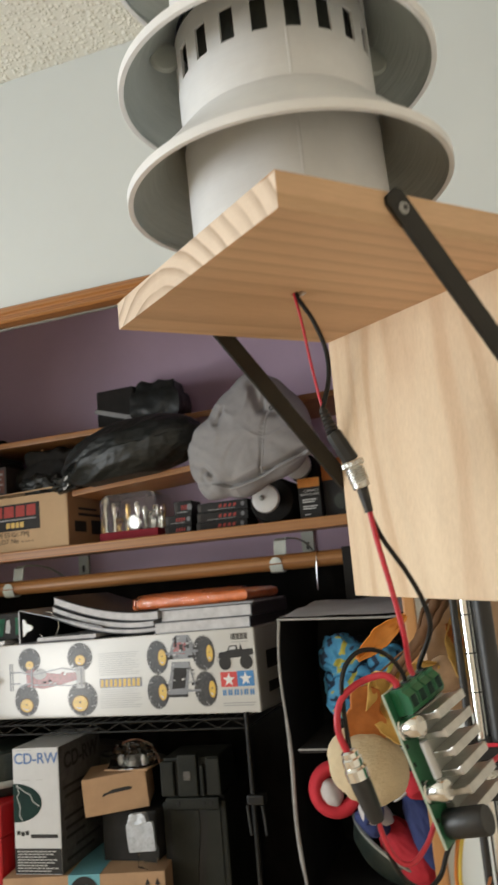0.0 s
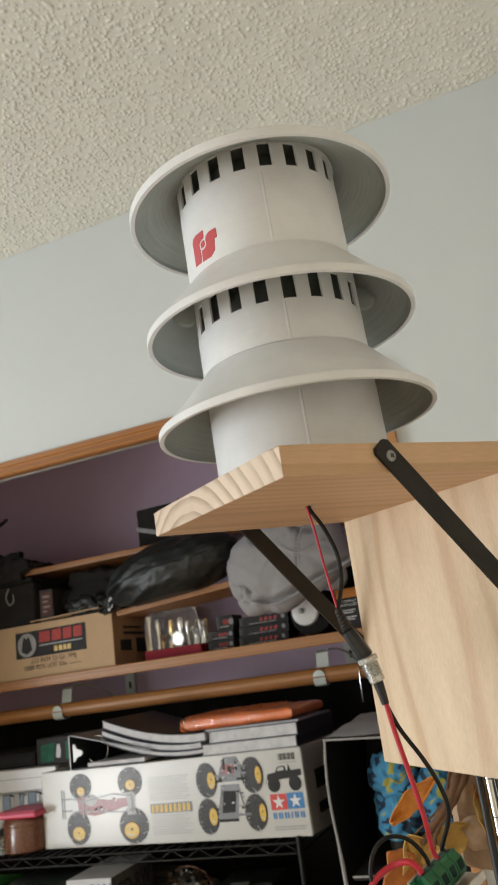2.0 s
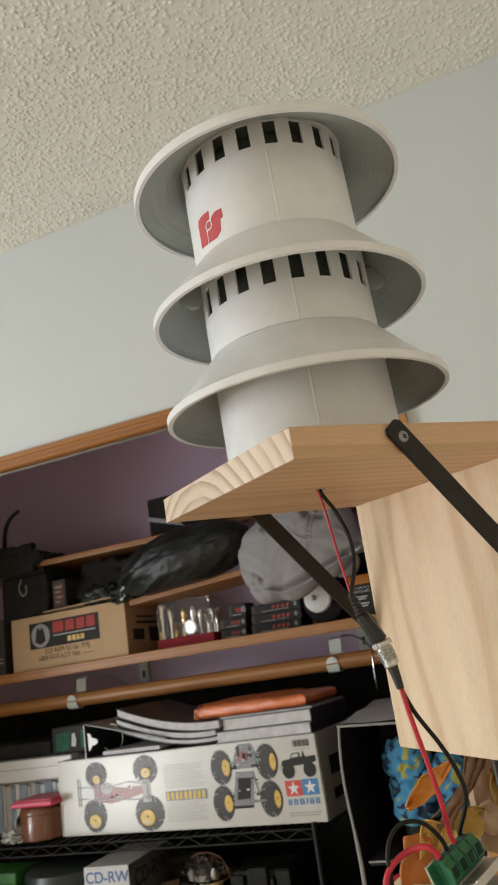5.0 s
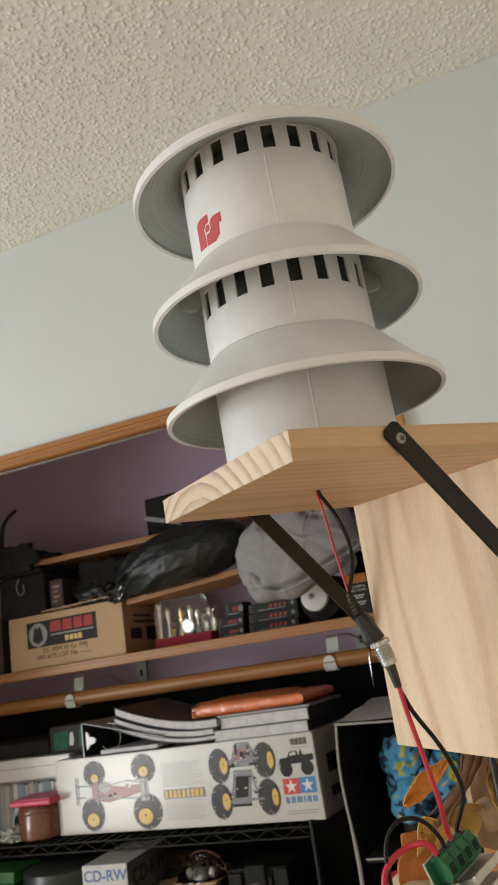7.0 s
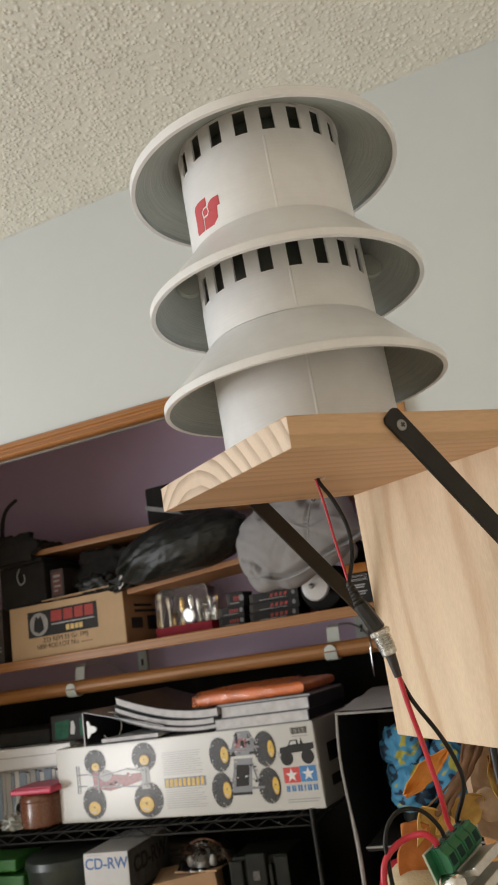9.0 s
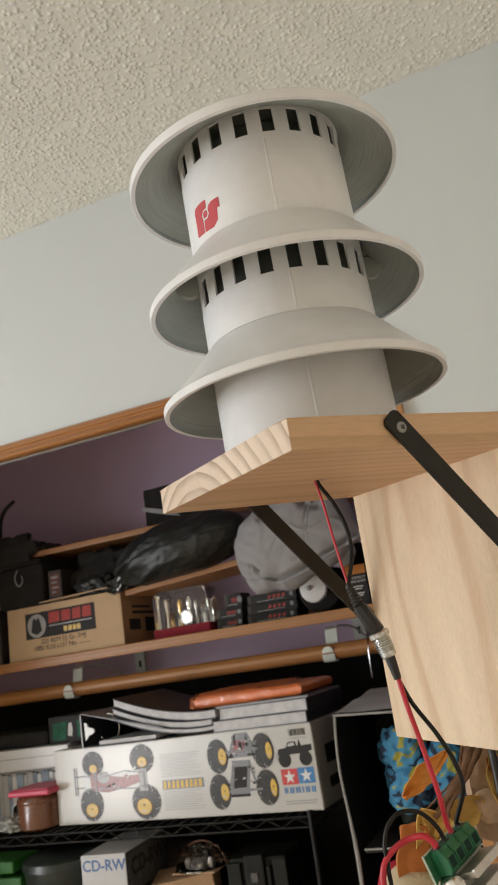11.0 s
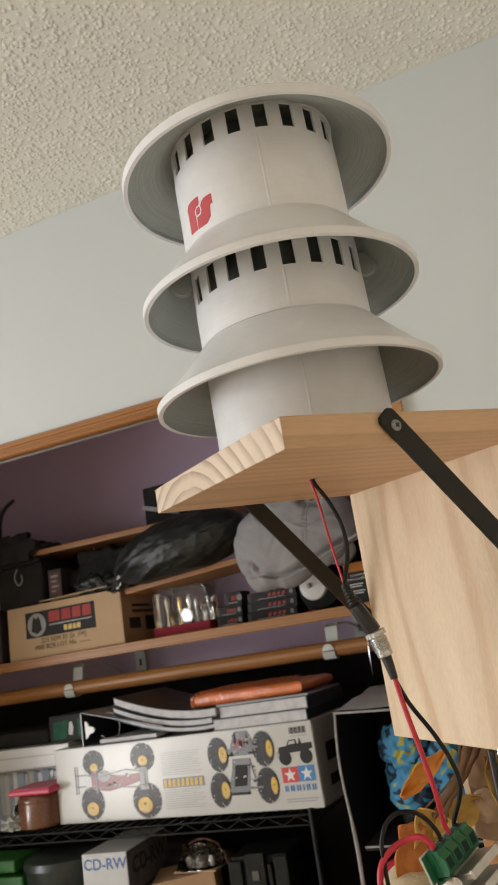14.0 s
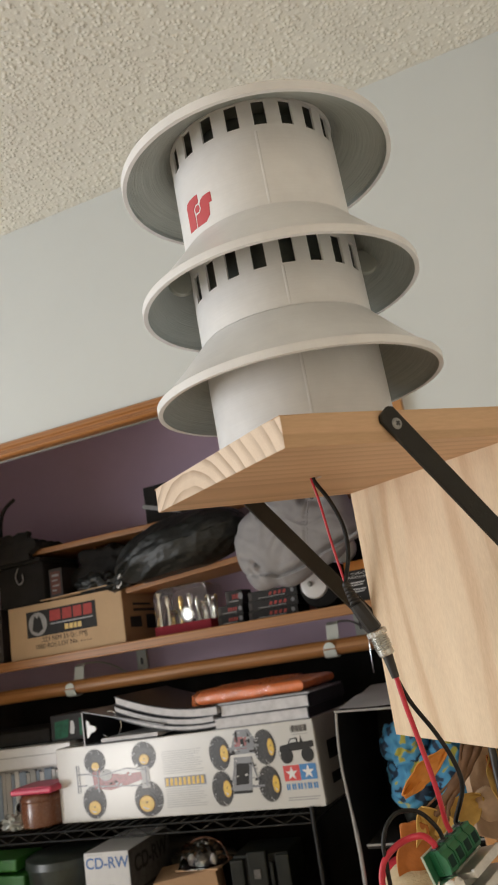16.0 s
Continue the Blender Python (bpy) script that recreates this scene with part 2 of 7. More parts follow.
PRINT_GREY = surface("print_grey", (0.33, 0.32, 0.31), 0.5, var=0.2, scale=60, coat=0.35)
PRINT_PALE = surface("print_pale", (0.50, 0.49, 0.47), 0.4, var=0.06, scale=60, coat=0.5)
PRINT_RED = surface("print_red", (0.60, 0.05, 0.04), 0.5, var=0.12, scale=60)
PRINT_YELLOW = surface("print_yellow", (0.66, 0.41, 0.025), 0.45, var=0.3, scale=110, coat=0.32)
PRINT_ORANGE = surface("print_orange", (0.70, 0.26, 0.04), 0.5, var=0.12, scale=60)
PRINT_BLUE = surface("print_blue", (0.035, 0.19, 0.44), 0.35, var=0.1, scale=60)
PRINT_WHITE = surface("print_white", (0.72, 0.71, 0.69), 0.3, var=0.04, scale=60)
FOLDER_BLUE = surface("folder_blue", (0.30, 0.37, 0.46), 0.45, var=0.15, scale=60)
GLOSS_WHITE = surface("glossy_white_card", (0.56, 0.54, 0.50), 0.24, var=0.015, scale=9, coat=0.36, bump=0.03, bscale=40, spec=0.30)
TYRE_PRINT = surface("tyre_print", (0.040, 0.037, 0.034), 0.6, var=0.8, scale=190, coat=0.32, spec=0.3, fine=520)
TREAD_PRINT = surface("tread_print", (0.105, 0.098, 0.090), 0.6, var=0.6, scale=220, coat=0.32, spec=0.3)
SIDE_PRINT = surface("carton_side_print", (0.090, 0.088, 0.085), 0.6, var=0.6, scale=70, fine=300)
RED_FADED = surface("faded_red", (0.25, 0.045, 0.036), 0.4, var=0.6, scale=120, coat=0.32, fine=400)
BAG_PLASTIC = surface("black_bag", (0.014, 0.016, 0.014), 0.45, var=0.3, scale=30, bump=0.45, bscale=46, bdist=0.004)
GREY_CLOTH = surface("grey_cloth", (0.325, 0.315, 0.315), 0.85, var=0.10, scale=18, bump=0.35, bscale=900, bdist=0.0006)
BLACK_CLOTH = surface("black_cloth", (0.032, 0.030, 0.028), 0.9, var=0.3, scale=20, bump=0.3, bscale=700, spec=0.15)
DARK_CARD = surface("dark_card", (0.055, 0.044, 0.040), 0.6, var=0.2, scale=40)
RUST_LABEL = surface("rust_label", (0.16, 0.055, 0.035), 0.55, var=0.5, scale=60)
LABEL_RED = surface("label_red", (0.42, 0.045, 0.035), 0.6, var=0.2, scale=90)
CD_WHITE = surface("disc_carton_white", (0.58, 0.575, 0.57), 0.35, var=0.05, scale=40)
CD_BLUE = surface("disc_blue", (0.085, 0.165, 0.37), 0.4, var=0.15, scale=90)
GREY_VINYL = surface("grey_vinyl", (0.84, 0.85, 0.87), 0.7, var=0.10, scale=14, bump=0.4, bscale=30, bdist=0.004, spec=0.2)
PIPING = surface("grey_piping", (0.36, 0.35, 0.33), 0.8, var=0.25, scale=60, bump=0.4, bscale=400)
PAGES = surface("paper_pages", (0.60, 0.59, 0.60), 0.8, var=0.2, scale=60, bump=0.4, bscale=500)
COVER_GREY = surface("book_cover", (0.20, 0.20, 0.21), 0.5, var=0.2, scale=30, coat=0.35)
COVER_DARK = surface("dark_cover", (0.035, 0.035, 0.04), 0.45, var=0.2, scale=30)
ORANGE_CLOTH = surface("orange_packet", (0.74, 0.19, 0.055), 0.5, var=0.3, scale=40, bump=0.5, bscale=60, bdist=0.004, coat=1.0)
CASE_GREY = surface("tool_case_grey", (0.014, 0.0150, 0.011), 0.55, var=0.5, scale=26, bump=0.35, bscale=500, bdist=0.0006, spec=0.25)
RED_PLASTIC = surface("red_plastic", (0.40, 0.012, 0.014), 0.42, var=0.12, scale=20, spec=0.3)
RED_VELVET = surface("red_velvet", (0.30, 0.015, 0.03), 0.8, var=0.15, scale=60)
PINK_LID = surface("pink_lid", (0.62, 0.06, 0.12), 0.35, var=0.08, scale=30)
BROWN_GLAZE = surface("brown_glaze", (0.17, 0.065, 0.032), 0.25, var=0.2, scale=30, coat=0.4)
WHITE_ENAMEL = surface("white_enamel", (0.66, 0.70, 0.64), 0.35, var=0.06, scale=40)
STEEL_GREY = surface("grey_steel", (0.42, 0.43, 0.40), 0.45, metal=0.5, var=0.12, scale=40)
GREEN_PLASTIC = surface("green_plastic", (0.030, 0.16, 0.025), 0.4, var=0.25, scale=30)
DARK_GREEN = surface("dark_green", (0.005, 0.026, 0.020), 0.6, var=0.4, scale=30, spec=0.2)
LEAF_GREEN = surface("leaf_green", (0.008, 0.105, 0.050), 0.5, var=0.6, scale=45, spec=0.25)
TUB_GREY = surface("smoky_tub", (0.020, 0.028, 0.022), 0.4, var=0.6, scale=30, coat=0.15)
TAPE_BLUE = surface("blue_tape", (0.16, 0.42, 0.48), 0.35, var=0.08, scale=30)
CLEAR = clear("clear_plastic")
WRINKLED = clear("crinkled_plastic", rough=0.04, bump=1.0, ior=1.45)
ACRYLIC = clear("hazy_acrylic", (0.94, 0.93, 0.91), 0.015, 0.975, 0.01)
BRASS = surface("brass", (0.62, 0.42, 0.16), 0.25, metal=1.0, var=0.15, scale=80)
# near-black stops paint dark print and the shade of folds together
BLUE_CLOTH = patterned_cloth("blue_cloth", [(0.0, (0.008, 0.02, 0.04)), (0.375, (0.012, 0.03, 0.06)), (0.395, (0.045, 0.21, 0.39)), (0.60, (0.075, 0.31, 0.49)), (0.625, (0.42, 0.38, 0.06)), (1.0, (0.48, 0.40, 0.07))])
YELLOW_CLOTH = surface("yellow_cloth", (0.62, 0.38, 0.10), 0.75, var=0.2, scale=40, bump=0.4, bscale=300, bdist=0.0008)
RUST_CLOTH = surface("rust_cloth", (0.45, 0.14, 0.025), 0.75, var=0.25, scale=35, bump=0.4, bscale=300, bdist=0.0008)
CREAM_PLUSH = surface("cream_plush", (0.60, 0.48, 0.31), 0.9, var=0.12, scale=35, bump=0.6, bscale=500, bdist=0.0015)
RED_CLOTH = surface("red_cloth", (0.55, 0.025, 0.04), 0.8, var=0.15, scale=40, bump=0.4, bscale=600)
NAVY_CLOTH = surface("navy_cloth", (0.03, 0.045, 0.15), 0.8, var=0.2, scale=40, bump=0.4, bscale=600)
WHITE_CLOTH = surface("white_cloth", (0.60, 0.57, 0.57), 0.85, var=0.1, scale=40, bump=0.4, bscale=600)
BROWN_PAPER = surface("brown_paper", (0.47, 0.315, 0.20), 0.7, var=0.3, scale=25, bump=0.5, bscale=60, bdist=0.003)
STALK_BROWN = surface("dry_stalk", (0.17, 0.085, 0.04), 0.7, var=0.3, scale=60, bump=0.4, bscale=200)


# ---- builders ----
def finish(bm, smooth=False, angle=40):
    bmesh.ops.recalc_face_normals(bm, faces=bm.faces[:])
    if smooth:
        for f in bm.faces:
            f.smooth = True
        for e in bm.edges:
            if len(e.link_faces) == 2 and e.calc_face_angle(0) > radians(angle):
                e.smooth = False


def part(name, bm, material, parent, label="", m=None, smooth=False, angle=40):
    """Links a bmesh as one mesh object under a thing or under a part."""
    finish(bm, smooth, angle)
    me = bpy.data.meshes.new(name)
    bm.to_mesh(me)
    bm.free()
    me.materials.append(material)
    ob = new(name, me)
    ob.parent = parent
    if m is not None:
        ob.matrix_basis = m
    return tagged(ob, label)


def thing(name, m, label, category, group="", kind=""):
    """An Empty at the base of a thing."""
    ob = new(name)
    ob.empty_display_size = 0.05
    ob.matrix_world = m
    return tagged(ob, label, category, group, kind)


def single(name, bm, material, m, label, category, group="", kind="", smooth=False, angle=40):
    """A thing that is one mesh."""
    ob = part(name, bm, material, None, label, m, smooth, angle)
    return tagged(ob, label, category, group, kind)


def slab(x0, x1, y0, y1, z0, z1, bevel=0.0, bm=None, seg=2):
    """A block between two corners, with rounded edges."""
    b = bmesh.new()
    vs = [b.verts.new((x, y, z)) for x in (x0, x1) for y in (y0, y1) for z in (z0, z1)]
    for idx in ((0, 1, 3, 2), (4, 6, 7, 5), (0, 4, 5, 1), (2, 3, 7, 6), (0, 2, 6, 4), (1, 5, 7, 3)):
        b.faces.new([vs[i] for i in idx])
    if bevel:
        bmesh.ops.bevel(b, geom=b.edges[:], offset=bevel, segments=seg, affect="EDGES", profile=0.6)
    if bm is None:
        return b
    return join(bm, b)


def join(bm, other, m=None):
    if m is not None:
        bmesh.ops.transform(other, matrix=m, verts=other.verts[:])
    me = bpy.data.meshes.new("scratch")
    other.to_mesh(me)
    other.free()
    bm.from_mesh(me)
    bpy.data.meshes.remove(me)
    return bm


def lathe(profile, n=48, bm=None, closed=False, start=0.0, sweep=2 * math.pi):
    """Turns a profile of (radius, height) round the z axis."""
    b = bm or bmesh.new()
    full = abs(sweep - 2 * math.pi) < 1e-6
    steps = n if full else n + 1
    rings = []
    for i in range(steps):
        a = start + sweep * i / n
        rings.append([b.verts.new((r * math.cos(a), r * math.sin(a), z)) for r, z in profile])
    k = len(profile)
    for i in range(n):
        p, q = rings[i], rings[(i + 1) % steps]
        for j in range(k if closed else k - 1):
            b.faces.new((p[j], q[j], q[(j + 1) % k], p[(j + 1) % k]))
    bmesh.ops.remove_doubles(b, verts=b.verts[:], dist=1e-6)
    return b


def rod(points, radius, n=10, bm=None, taper=None):
    """A round bar or wire through points, with closed ends."""
    b = bm or bmesh.new()
    pts = [Vector(p) for p in points]
    rings, side = [], None
    for i, p in enumerate(pts):
        d = (pts[min(i + 1, len(pts) - 1)] - pts[max(i - 1, 0)]).normalized()
        if side is None:
            side = d.orthogonal().normalized()
        side = (side - d * side.dot(d)).normalized()
        up = d.cross(side)
        r = radius if taper is None else radius * taper[i]
        rings.append([b.verts.new(p + r * (math.cos(2 * math.pi * k / n) * side + math.sin(2 * math.pi * k / n) * up)) for k in range(n)])
    for p, q in zip(rings, rings[1:]):
        for k in range(n):
            b.faces.new((p[k], p[(k + 1) % n], q[(k + 1) % n], q[k]))
    b.faces.new(rings[0][::-1])
    b.faces.new(rings[-1])
    return b


def spline(points, steps=8):
    """A smooth line through points."""
    p = [Vector(q) for q in points]
    p = [2 * p[0] - p[1], *p, 2 * p[-1] - p[-2]]
    out = []
    for i in range(1, len(p) - 2):
        a, b, c, d = p[i - 1:i + 3]
        for s in range(steps):
            t = s / steps
            out.append(0.5 * (2 * b + (c - a) * t + (2 * a - 5 * b + 4 * c - d) * t * t + (3 * b - a - 3 * c + d) * t ** 3))
    return [*out, p[-2]]


def prism(outline, depth, bm=None):
    """A flat shape in local x and z, thickened along y towards the viewer (-y)."""
    b = bm or bmesh.new()
    front = [b.verts.new((x, -depth, z)) for x, z in outline]
    back = [b.verts.new((x, 0.0, z)) for x, z in outline]
    b.faces.new(front)
    b.faces.new(back[::-1])
    k = len(outline)
    for i in range(k):
        b.faces.new((front[i], back[i], back[(i + 1) % k], front[(i + 1) % k]))
    return b


def oval(cx, cz, rx, rz, n=28, lugs=0, depth=0.0):
    return [(cx + rx * (1 + (depth if lugs and i % 2 else 0)) * math.cos(2 * math.pi * i / n), cz + rz * (1 + (depth if lugs and i % 2 else 0)) * math.sin(2 * math.pi * i / n)) for i in range(n)]


def rect(x0, z0, x1, z1):
    return [(x0, z0), (x1, z0), (x1, z1), (x0, z1)]


def star(cx, cz, r, inner=0.40):
    return [(cx + (r if i % 2 == 0 else r * inner) * math.sin(math.pi * i / 5), cz + (r if i % 2 == 0 else r * inner) * math.cos(math.pi * i / 5)) for i in range(10)]


def blob(radii, amp=0.15, freq=3.0, seed=0.0, sub=4, ridge=0.0, squash=None, pinch=None, crease=0.0):
    """A soft, uneven body: a ball pushed about by noise and folds."""
    b = bmesh.new()
    bmesh.ops.create_icosphere(b, subdivisions=sub, radius=1.0)
    off = Vector((seed * 7.3, seed * 3.1, -seed * 5.7))
    for v in b.verts:
        d = v.co.normalized()
        n1 = noise.fractal(d * freq * 0.5 + off, 1.0, 2.0, 4)
        n2 = 1 - abs(noise.noise(d * freq * 1.7 + off * 1.3)) * 2
        s = 1 + amp * n1 + ridge * n2 * 0.5
        if crease:
            bend = d + 0.35 * noise.noise_vector(d * 1.3 + off)
            s -= crease * (max(0.0, 1 - 3.2 * abs(noise.noise(bend * freq * 0.7 + off * 2))) ** 1.5 + 0.25 * max(0.0, 1 - 6.0 * abs(noise.noise(bend * freq * 1.6 - off))))
        p = Vector((d.x * radii[0] * s, d.y * radii[1] * s, d.z * radii[2] * s))
        if pinch:
            k = max(0.0, (d.x * pinch[0] + d.z * pinch[2] + d.y * pinch[1]))
            p *= 1 - 0.35 * k ** 4
        if squash is not None:
            p.z = max(p.z, squash)
        v.co = p
    return b


def crumpled(w, d, h, amp, seed, n=14, freq=40.0, edge=0.3):
    """A soft flat packet: a box with rounded sides, pushed about by creases; it lies on z = 0."""
    b = bmesh.new()
    bmesh.ops.create_cube(b, size=2.0)
    bmesh.ops.subdivide_edges(b, edges=b.edges[:], cuts=n, use_grid_fill=True)
    off = Vector((seed * 3.7, seed * 1.9, seed * 5.1))
    for v in b.verts:
        c = v.co.copy()
        round_off = 1 - edge * (abs(c.z) ** 3) * (max(abs(c.x), abs(c.y)) ** 6) * 0.5
        p = Vector((c.x * w / 2 * round_off, c.y * d / 2 * round_off, c.z * h / 2 * (1 - edge * max(abs(c.x), abs(c.y)) ** 8)))
        crease = 1 - 2 * abs(noise.noise(Vector((p.x, p.y, p.z)) * freq + off))
        p += Vector((c.x * 0.4, c.y * 0.4, c.z)) * amp * (crease + 0.7 * noise.noise(p * freq * 2.3 + off))
        p.z = max(p.z + h / 2, 0.0)
        v.co = p
    return b


def words(text, size, material, parent, m, name="lettering", depth=0.0002, bold=0.0):
    """Lettering in the built-in font, as a thin mesh; m puts its x along the line and its z out of the surface."""
    cu = bpy.data.curves.new("lettering", "FONT")
    cu.body, cu.size, cu.extrude, cu.offset = text, size, depth, bold
    tmp = new("scratch", cu)
    me = bpy.data.meshes.new_from_object(tmp.evaluated_get(bpy.context.evaluated_depsgraph_get()))
    bpy.data.objects.remove(tmp)
    bpy.data.curves.remove(cu)
    me.name = name
    me.materials.clear()
    me.materials.append(material)
    ob = new(name, me)
    ob.parent = parent
    ob.matrix_basis = m
    return ob


FRONT = pose(0, 0, 0, 90, 0, 0)          # lettering stands upright, facing -y


def print_on(name, outline, material, parent, y, m=None, label=""):
    """A printed flat shape on a front that faces -y."""
    return part(name, prism(outline, 0.0004), material, parent, label, (m or Matrix()) @ Matrix.Translation((0, y, 0)))


def bars(parent, rows, material, y, name="text_bar"):
    for x0, z0, x1, z1 in rows:
        print_on(name, rect(x0, z0, x1, z1), material, parent, y)


# ---- the room ----
CEIL, WALL_Y, WALL_T, JAMB_X = 2.443, 1.549, 0.056, 0.109
WEST, EAST, SOUTH, CLOSET_BACK = -2.6, 1.02, -1.6, 2.36


def setting(name, bm, material, label, category="wall", m=None, smooth=False):
    return single(name, bm, material, m or Matrix(), label, category, kind="structure", smooth=smooth)


def sprayed_ceiling(x0, x1, y0, y1, step):
    """A ceiling sprayed with lumps: fine in the part that is seen, plain beyond."""
    rng = np.random.default_rng(5)
    nx, ny = int((x1 - x0) / step) + 1, int((y1 - y0) / step) + 1
    xs, ys = np.linspace(x0, x1, nx), np.linspace(y0, y1, ny)
    drop = np.zeros((nx, ny))
    count = int((x1 - x0) * (y1 - y0) / 0.0071 ** 2)
    for _ in range(count):
        cx, cy = rng.uniform(x0, x1), rng.uniform(y0, y1)
        ra = 0.0017 + 0.0021 * rng.random() ** 1.8
        rb = ra * rng.uniform(0.65, 1.0)
        turn, high = rng.uniform(0, math.pi), 0.0006 + 0.0021 * rng.random()
        k = int(0.011 / step)
        i, j = int((cx - x0) / step), int((cy - y0) / step)
        si, sj = slice(max(i - k, 0), min(i + k + 1, nx)), slice(max(j - k, 0), min(j + k + 1, ny))
        gx, gy = np.meshgrid(xs[si] - cx, ys[sj] - cy, indexing="ij")
        u, v = gx * math.cos(turn) + gy * math.sin(turn), -gx * math.sin(turn) + gy * math.cos(turn)
        drop[si, sj] = np.maximum(drop[si, sj], high * np.exp(-((u / ra) ** 2 + (v / rb) ** 2) ** 1.3))
    drop += rng.normal(0, 0.00012, drop.shape)
    drop[0, :] = drop[-1, :] = 0
    drop[:, 0] = drop[:, -1] = 0
    gx, gy = np.meshgrid(xs, ys, indexing="ij")
    verts = np.stack([gx, gy, CEIL - drop], -1).reshape(-1, 3)
    idx = np.arange(nx * ny).reshape(nx, ny)
    quads = np.stack([idx[:-1, :-1], idx[:-1, 1:], idx[1:, 1:], idx[1:, :-1]], -1).reshape(-1, 4)
    n = len(verts)
    rim = [(WEST, SOUTH, CEIL), (EAST, SOUTH, CEIL), (EAST, y0, CEIL), (WEST, y0, CEIL), (x0, y0, CEIL), (x1, y0, CEIL),
           (WEST, y1, CEIL), (x0, y1, CEIL), (x1, y1, CEIL), (EAST, y1, CEIL), (x0, SOUTH, CEIL), (x1, SOUTH, CEIL)]
    outer = [(n + 0, n + 3, n + 4, n + 10), (n + 10, n + 4, n + 5, n + 11), (n + 11, n + 5, n + 2, n + 1), (n + 3, n + 6, n + 7, n + 4), (n + 5, n + 8, n + 9, n + 2)]
    top = n + len(rim)
    lid = [(WEST, SOUTH, CEIL + 0.1), (EAST, SOUTH, CEIL + 0.1), (EAST, 2.5, CEIL + 0.1), (WEST, 2.5, CEIL + 0.1)]
    me = bpy.data.meshes.new("ceiling")
    me.from_pydata([*verts.tolist(), *rim, *lid], [], [*quads.tolist(), *outer, (top, top + 1, top + 2, top + 3)])
    for f in me.polygons:
        f.use_smooth = True
    me.materials.append(CEILING_PAINT)
    ob = new("ceiling", me)
    return tagged(ob, "cream ceiling with a sprayed popcorn texture", "ceiling", kind="structure")


def build_room():
    sprayed_ceiling(-0.72, 0.52, 0.93, WALL_Y, 0.0012)
    # unseen floor, made pale to bounce light up into the closet
    setting("floor", slab(WEST, EAST, SOUTH, 2.5, -0.05, 0.0), FLOOR_WOOD, "pale brown wooden floor of the room", "floor")
    # wall with the closet's opening
    setting("wall_north", join(slab(JAMB_X + 0.014, EAST, WALL_Y, WALL_Y + WALL_T, 0, CEIL), slab(WEST, JAMB_X + 0.014, WALL_Y, WALL_Y + WALL_T, 1.9925, CEIL)),
            WALL_PAINT, "pale grey painted wall with a closet opening")
    setting("wall_north_end", slab(WEST, -1.33, WALL_Y, WALL_Y + WALL_T, 0, 1.992), WALL_PAINT, "pale grey painted wall beside the closet")
    # unseen walls, set close and warm to bounce fill light onto the siren
    setting("wall_east", slab(EAST, EAST + 0.1, SOUTH, 2.5, 0, CEIL), BOUNCE_PAINT, "unseen plain warm wall set to bounce light")
    setting("wall_south", slab(WEST, EAST, SOUTH - 0.1, SOUTH, 0, CEIL), BOUNCE_PAINT, "unseen plain warm wall set to bounce light")
    west = slab(WEST - 0.12, WEST, SOUTH, -1.15, 0, CEIL)
    for args in ((0.65, 2.5, 0, CEIL), (-1.15, 0.65, 0, 0.85), (-1.15, 0.65, 2.12, CEIL)):
        slab(WEST - 0.12, WEST, args[0], args[1], args[2], args[3], bm=west)
    setting("wall_west", west, WALL_PAINT, "pale grey wall with a wide window")
    win = thing("window_1", Matrix.Translation((WEST - 0.06, -0.25, 0.85)), "white window frame in the side wall", "window", kind="structure")
    for y0, y1, z0, z1 in ((-0.9, -0.85, 0, 1.27), (0.85, 0.9, 0, 1.27), (-0.85, 0.85, 0, 0.05), (-0.85, 0.85, 1.22, 1.27)):
        part("frame_bar", slab(-0.03, 0.03, y0, y1, z0, z1, 0.004), PRINT_WHITE, win)
    # closet
    setting("closet_wall_back", slab(WEST, 0.5, CLOSET_BACK, CLOSET_BACK + 0.1, 0, CEIL), PURPLE_PAINT, "dusty purple back wall of the closet")
    setting("closet_wall_side", slab(0.42, 0.5, WALL_Y + WALL_T, CLOSET_BACK, 0, CEIL), PURPLE_PAINT, "dusty purple side wall of the closet")
    setting("closet_wall_end", slab(-1.95, -1.87, WALL_Y + WALL_T, CLOSET_BACK, 0, CEIL), PURPLE_PAINT, "dusty purple end wall of the closet")
    setting("closet_header", slab(-1.87, 0.42, WALL_Y + WALL_T + 0.001, WALL_Y + WALL_T + 0.014, 1.993, CEIL), PURPLE_PAINT, "purple inner face over the closet opening")
    # casing over the opening: a moulded board in three steps
    trim = bmesh.new()
    prof = [(0.0, 2.001), (-0.012, 2.001), (-0.015, 1.998), (-0.015, 1.9905), (-0.0115, 1.988), (-0.0115, 1.983), (-0.014, 1.9808), (-0.014, 1.976), (-0.010, 1.973), (0.0, 1.973)]
    a = [trim.verts.new((-1.33, WALL_Y + y, z)) for y, z in prof]
    b = [trim.verts.new((JAMB_X + 0.014, WALL_Y + y, z)) for y, z in prof]
    for i in range(len(prof)):
        trim.faces.new((a[i], a[(i + 1) % len(prof)], b[(i + 1) % len(prof)], b[i]))
    trim.faces.new(a)
    trim.faces.new(b)
    setting("trim_header", trim, OAK_TRIM, "orange-brown oak casing over the closet", "trim")
    setting("trim_header_lining", slab(-1.33, JAMB_X, WALL_Y + 0.002, WALL_Y + 0.048, 1.9885, 1.992), OAK_TRIM, "oak lining under the closet head", "trim")
    setting("trim_jamb", slab(JAMB_X - 0.002, JAMB_X + 0.014, WALL_Y - 0.014, WALL_Y + WALL_T, 0, 1.9725, 0.003), OAK_JAMB, "orange-brown oak casing beside the closet", "trim")
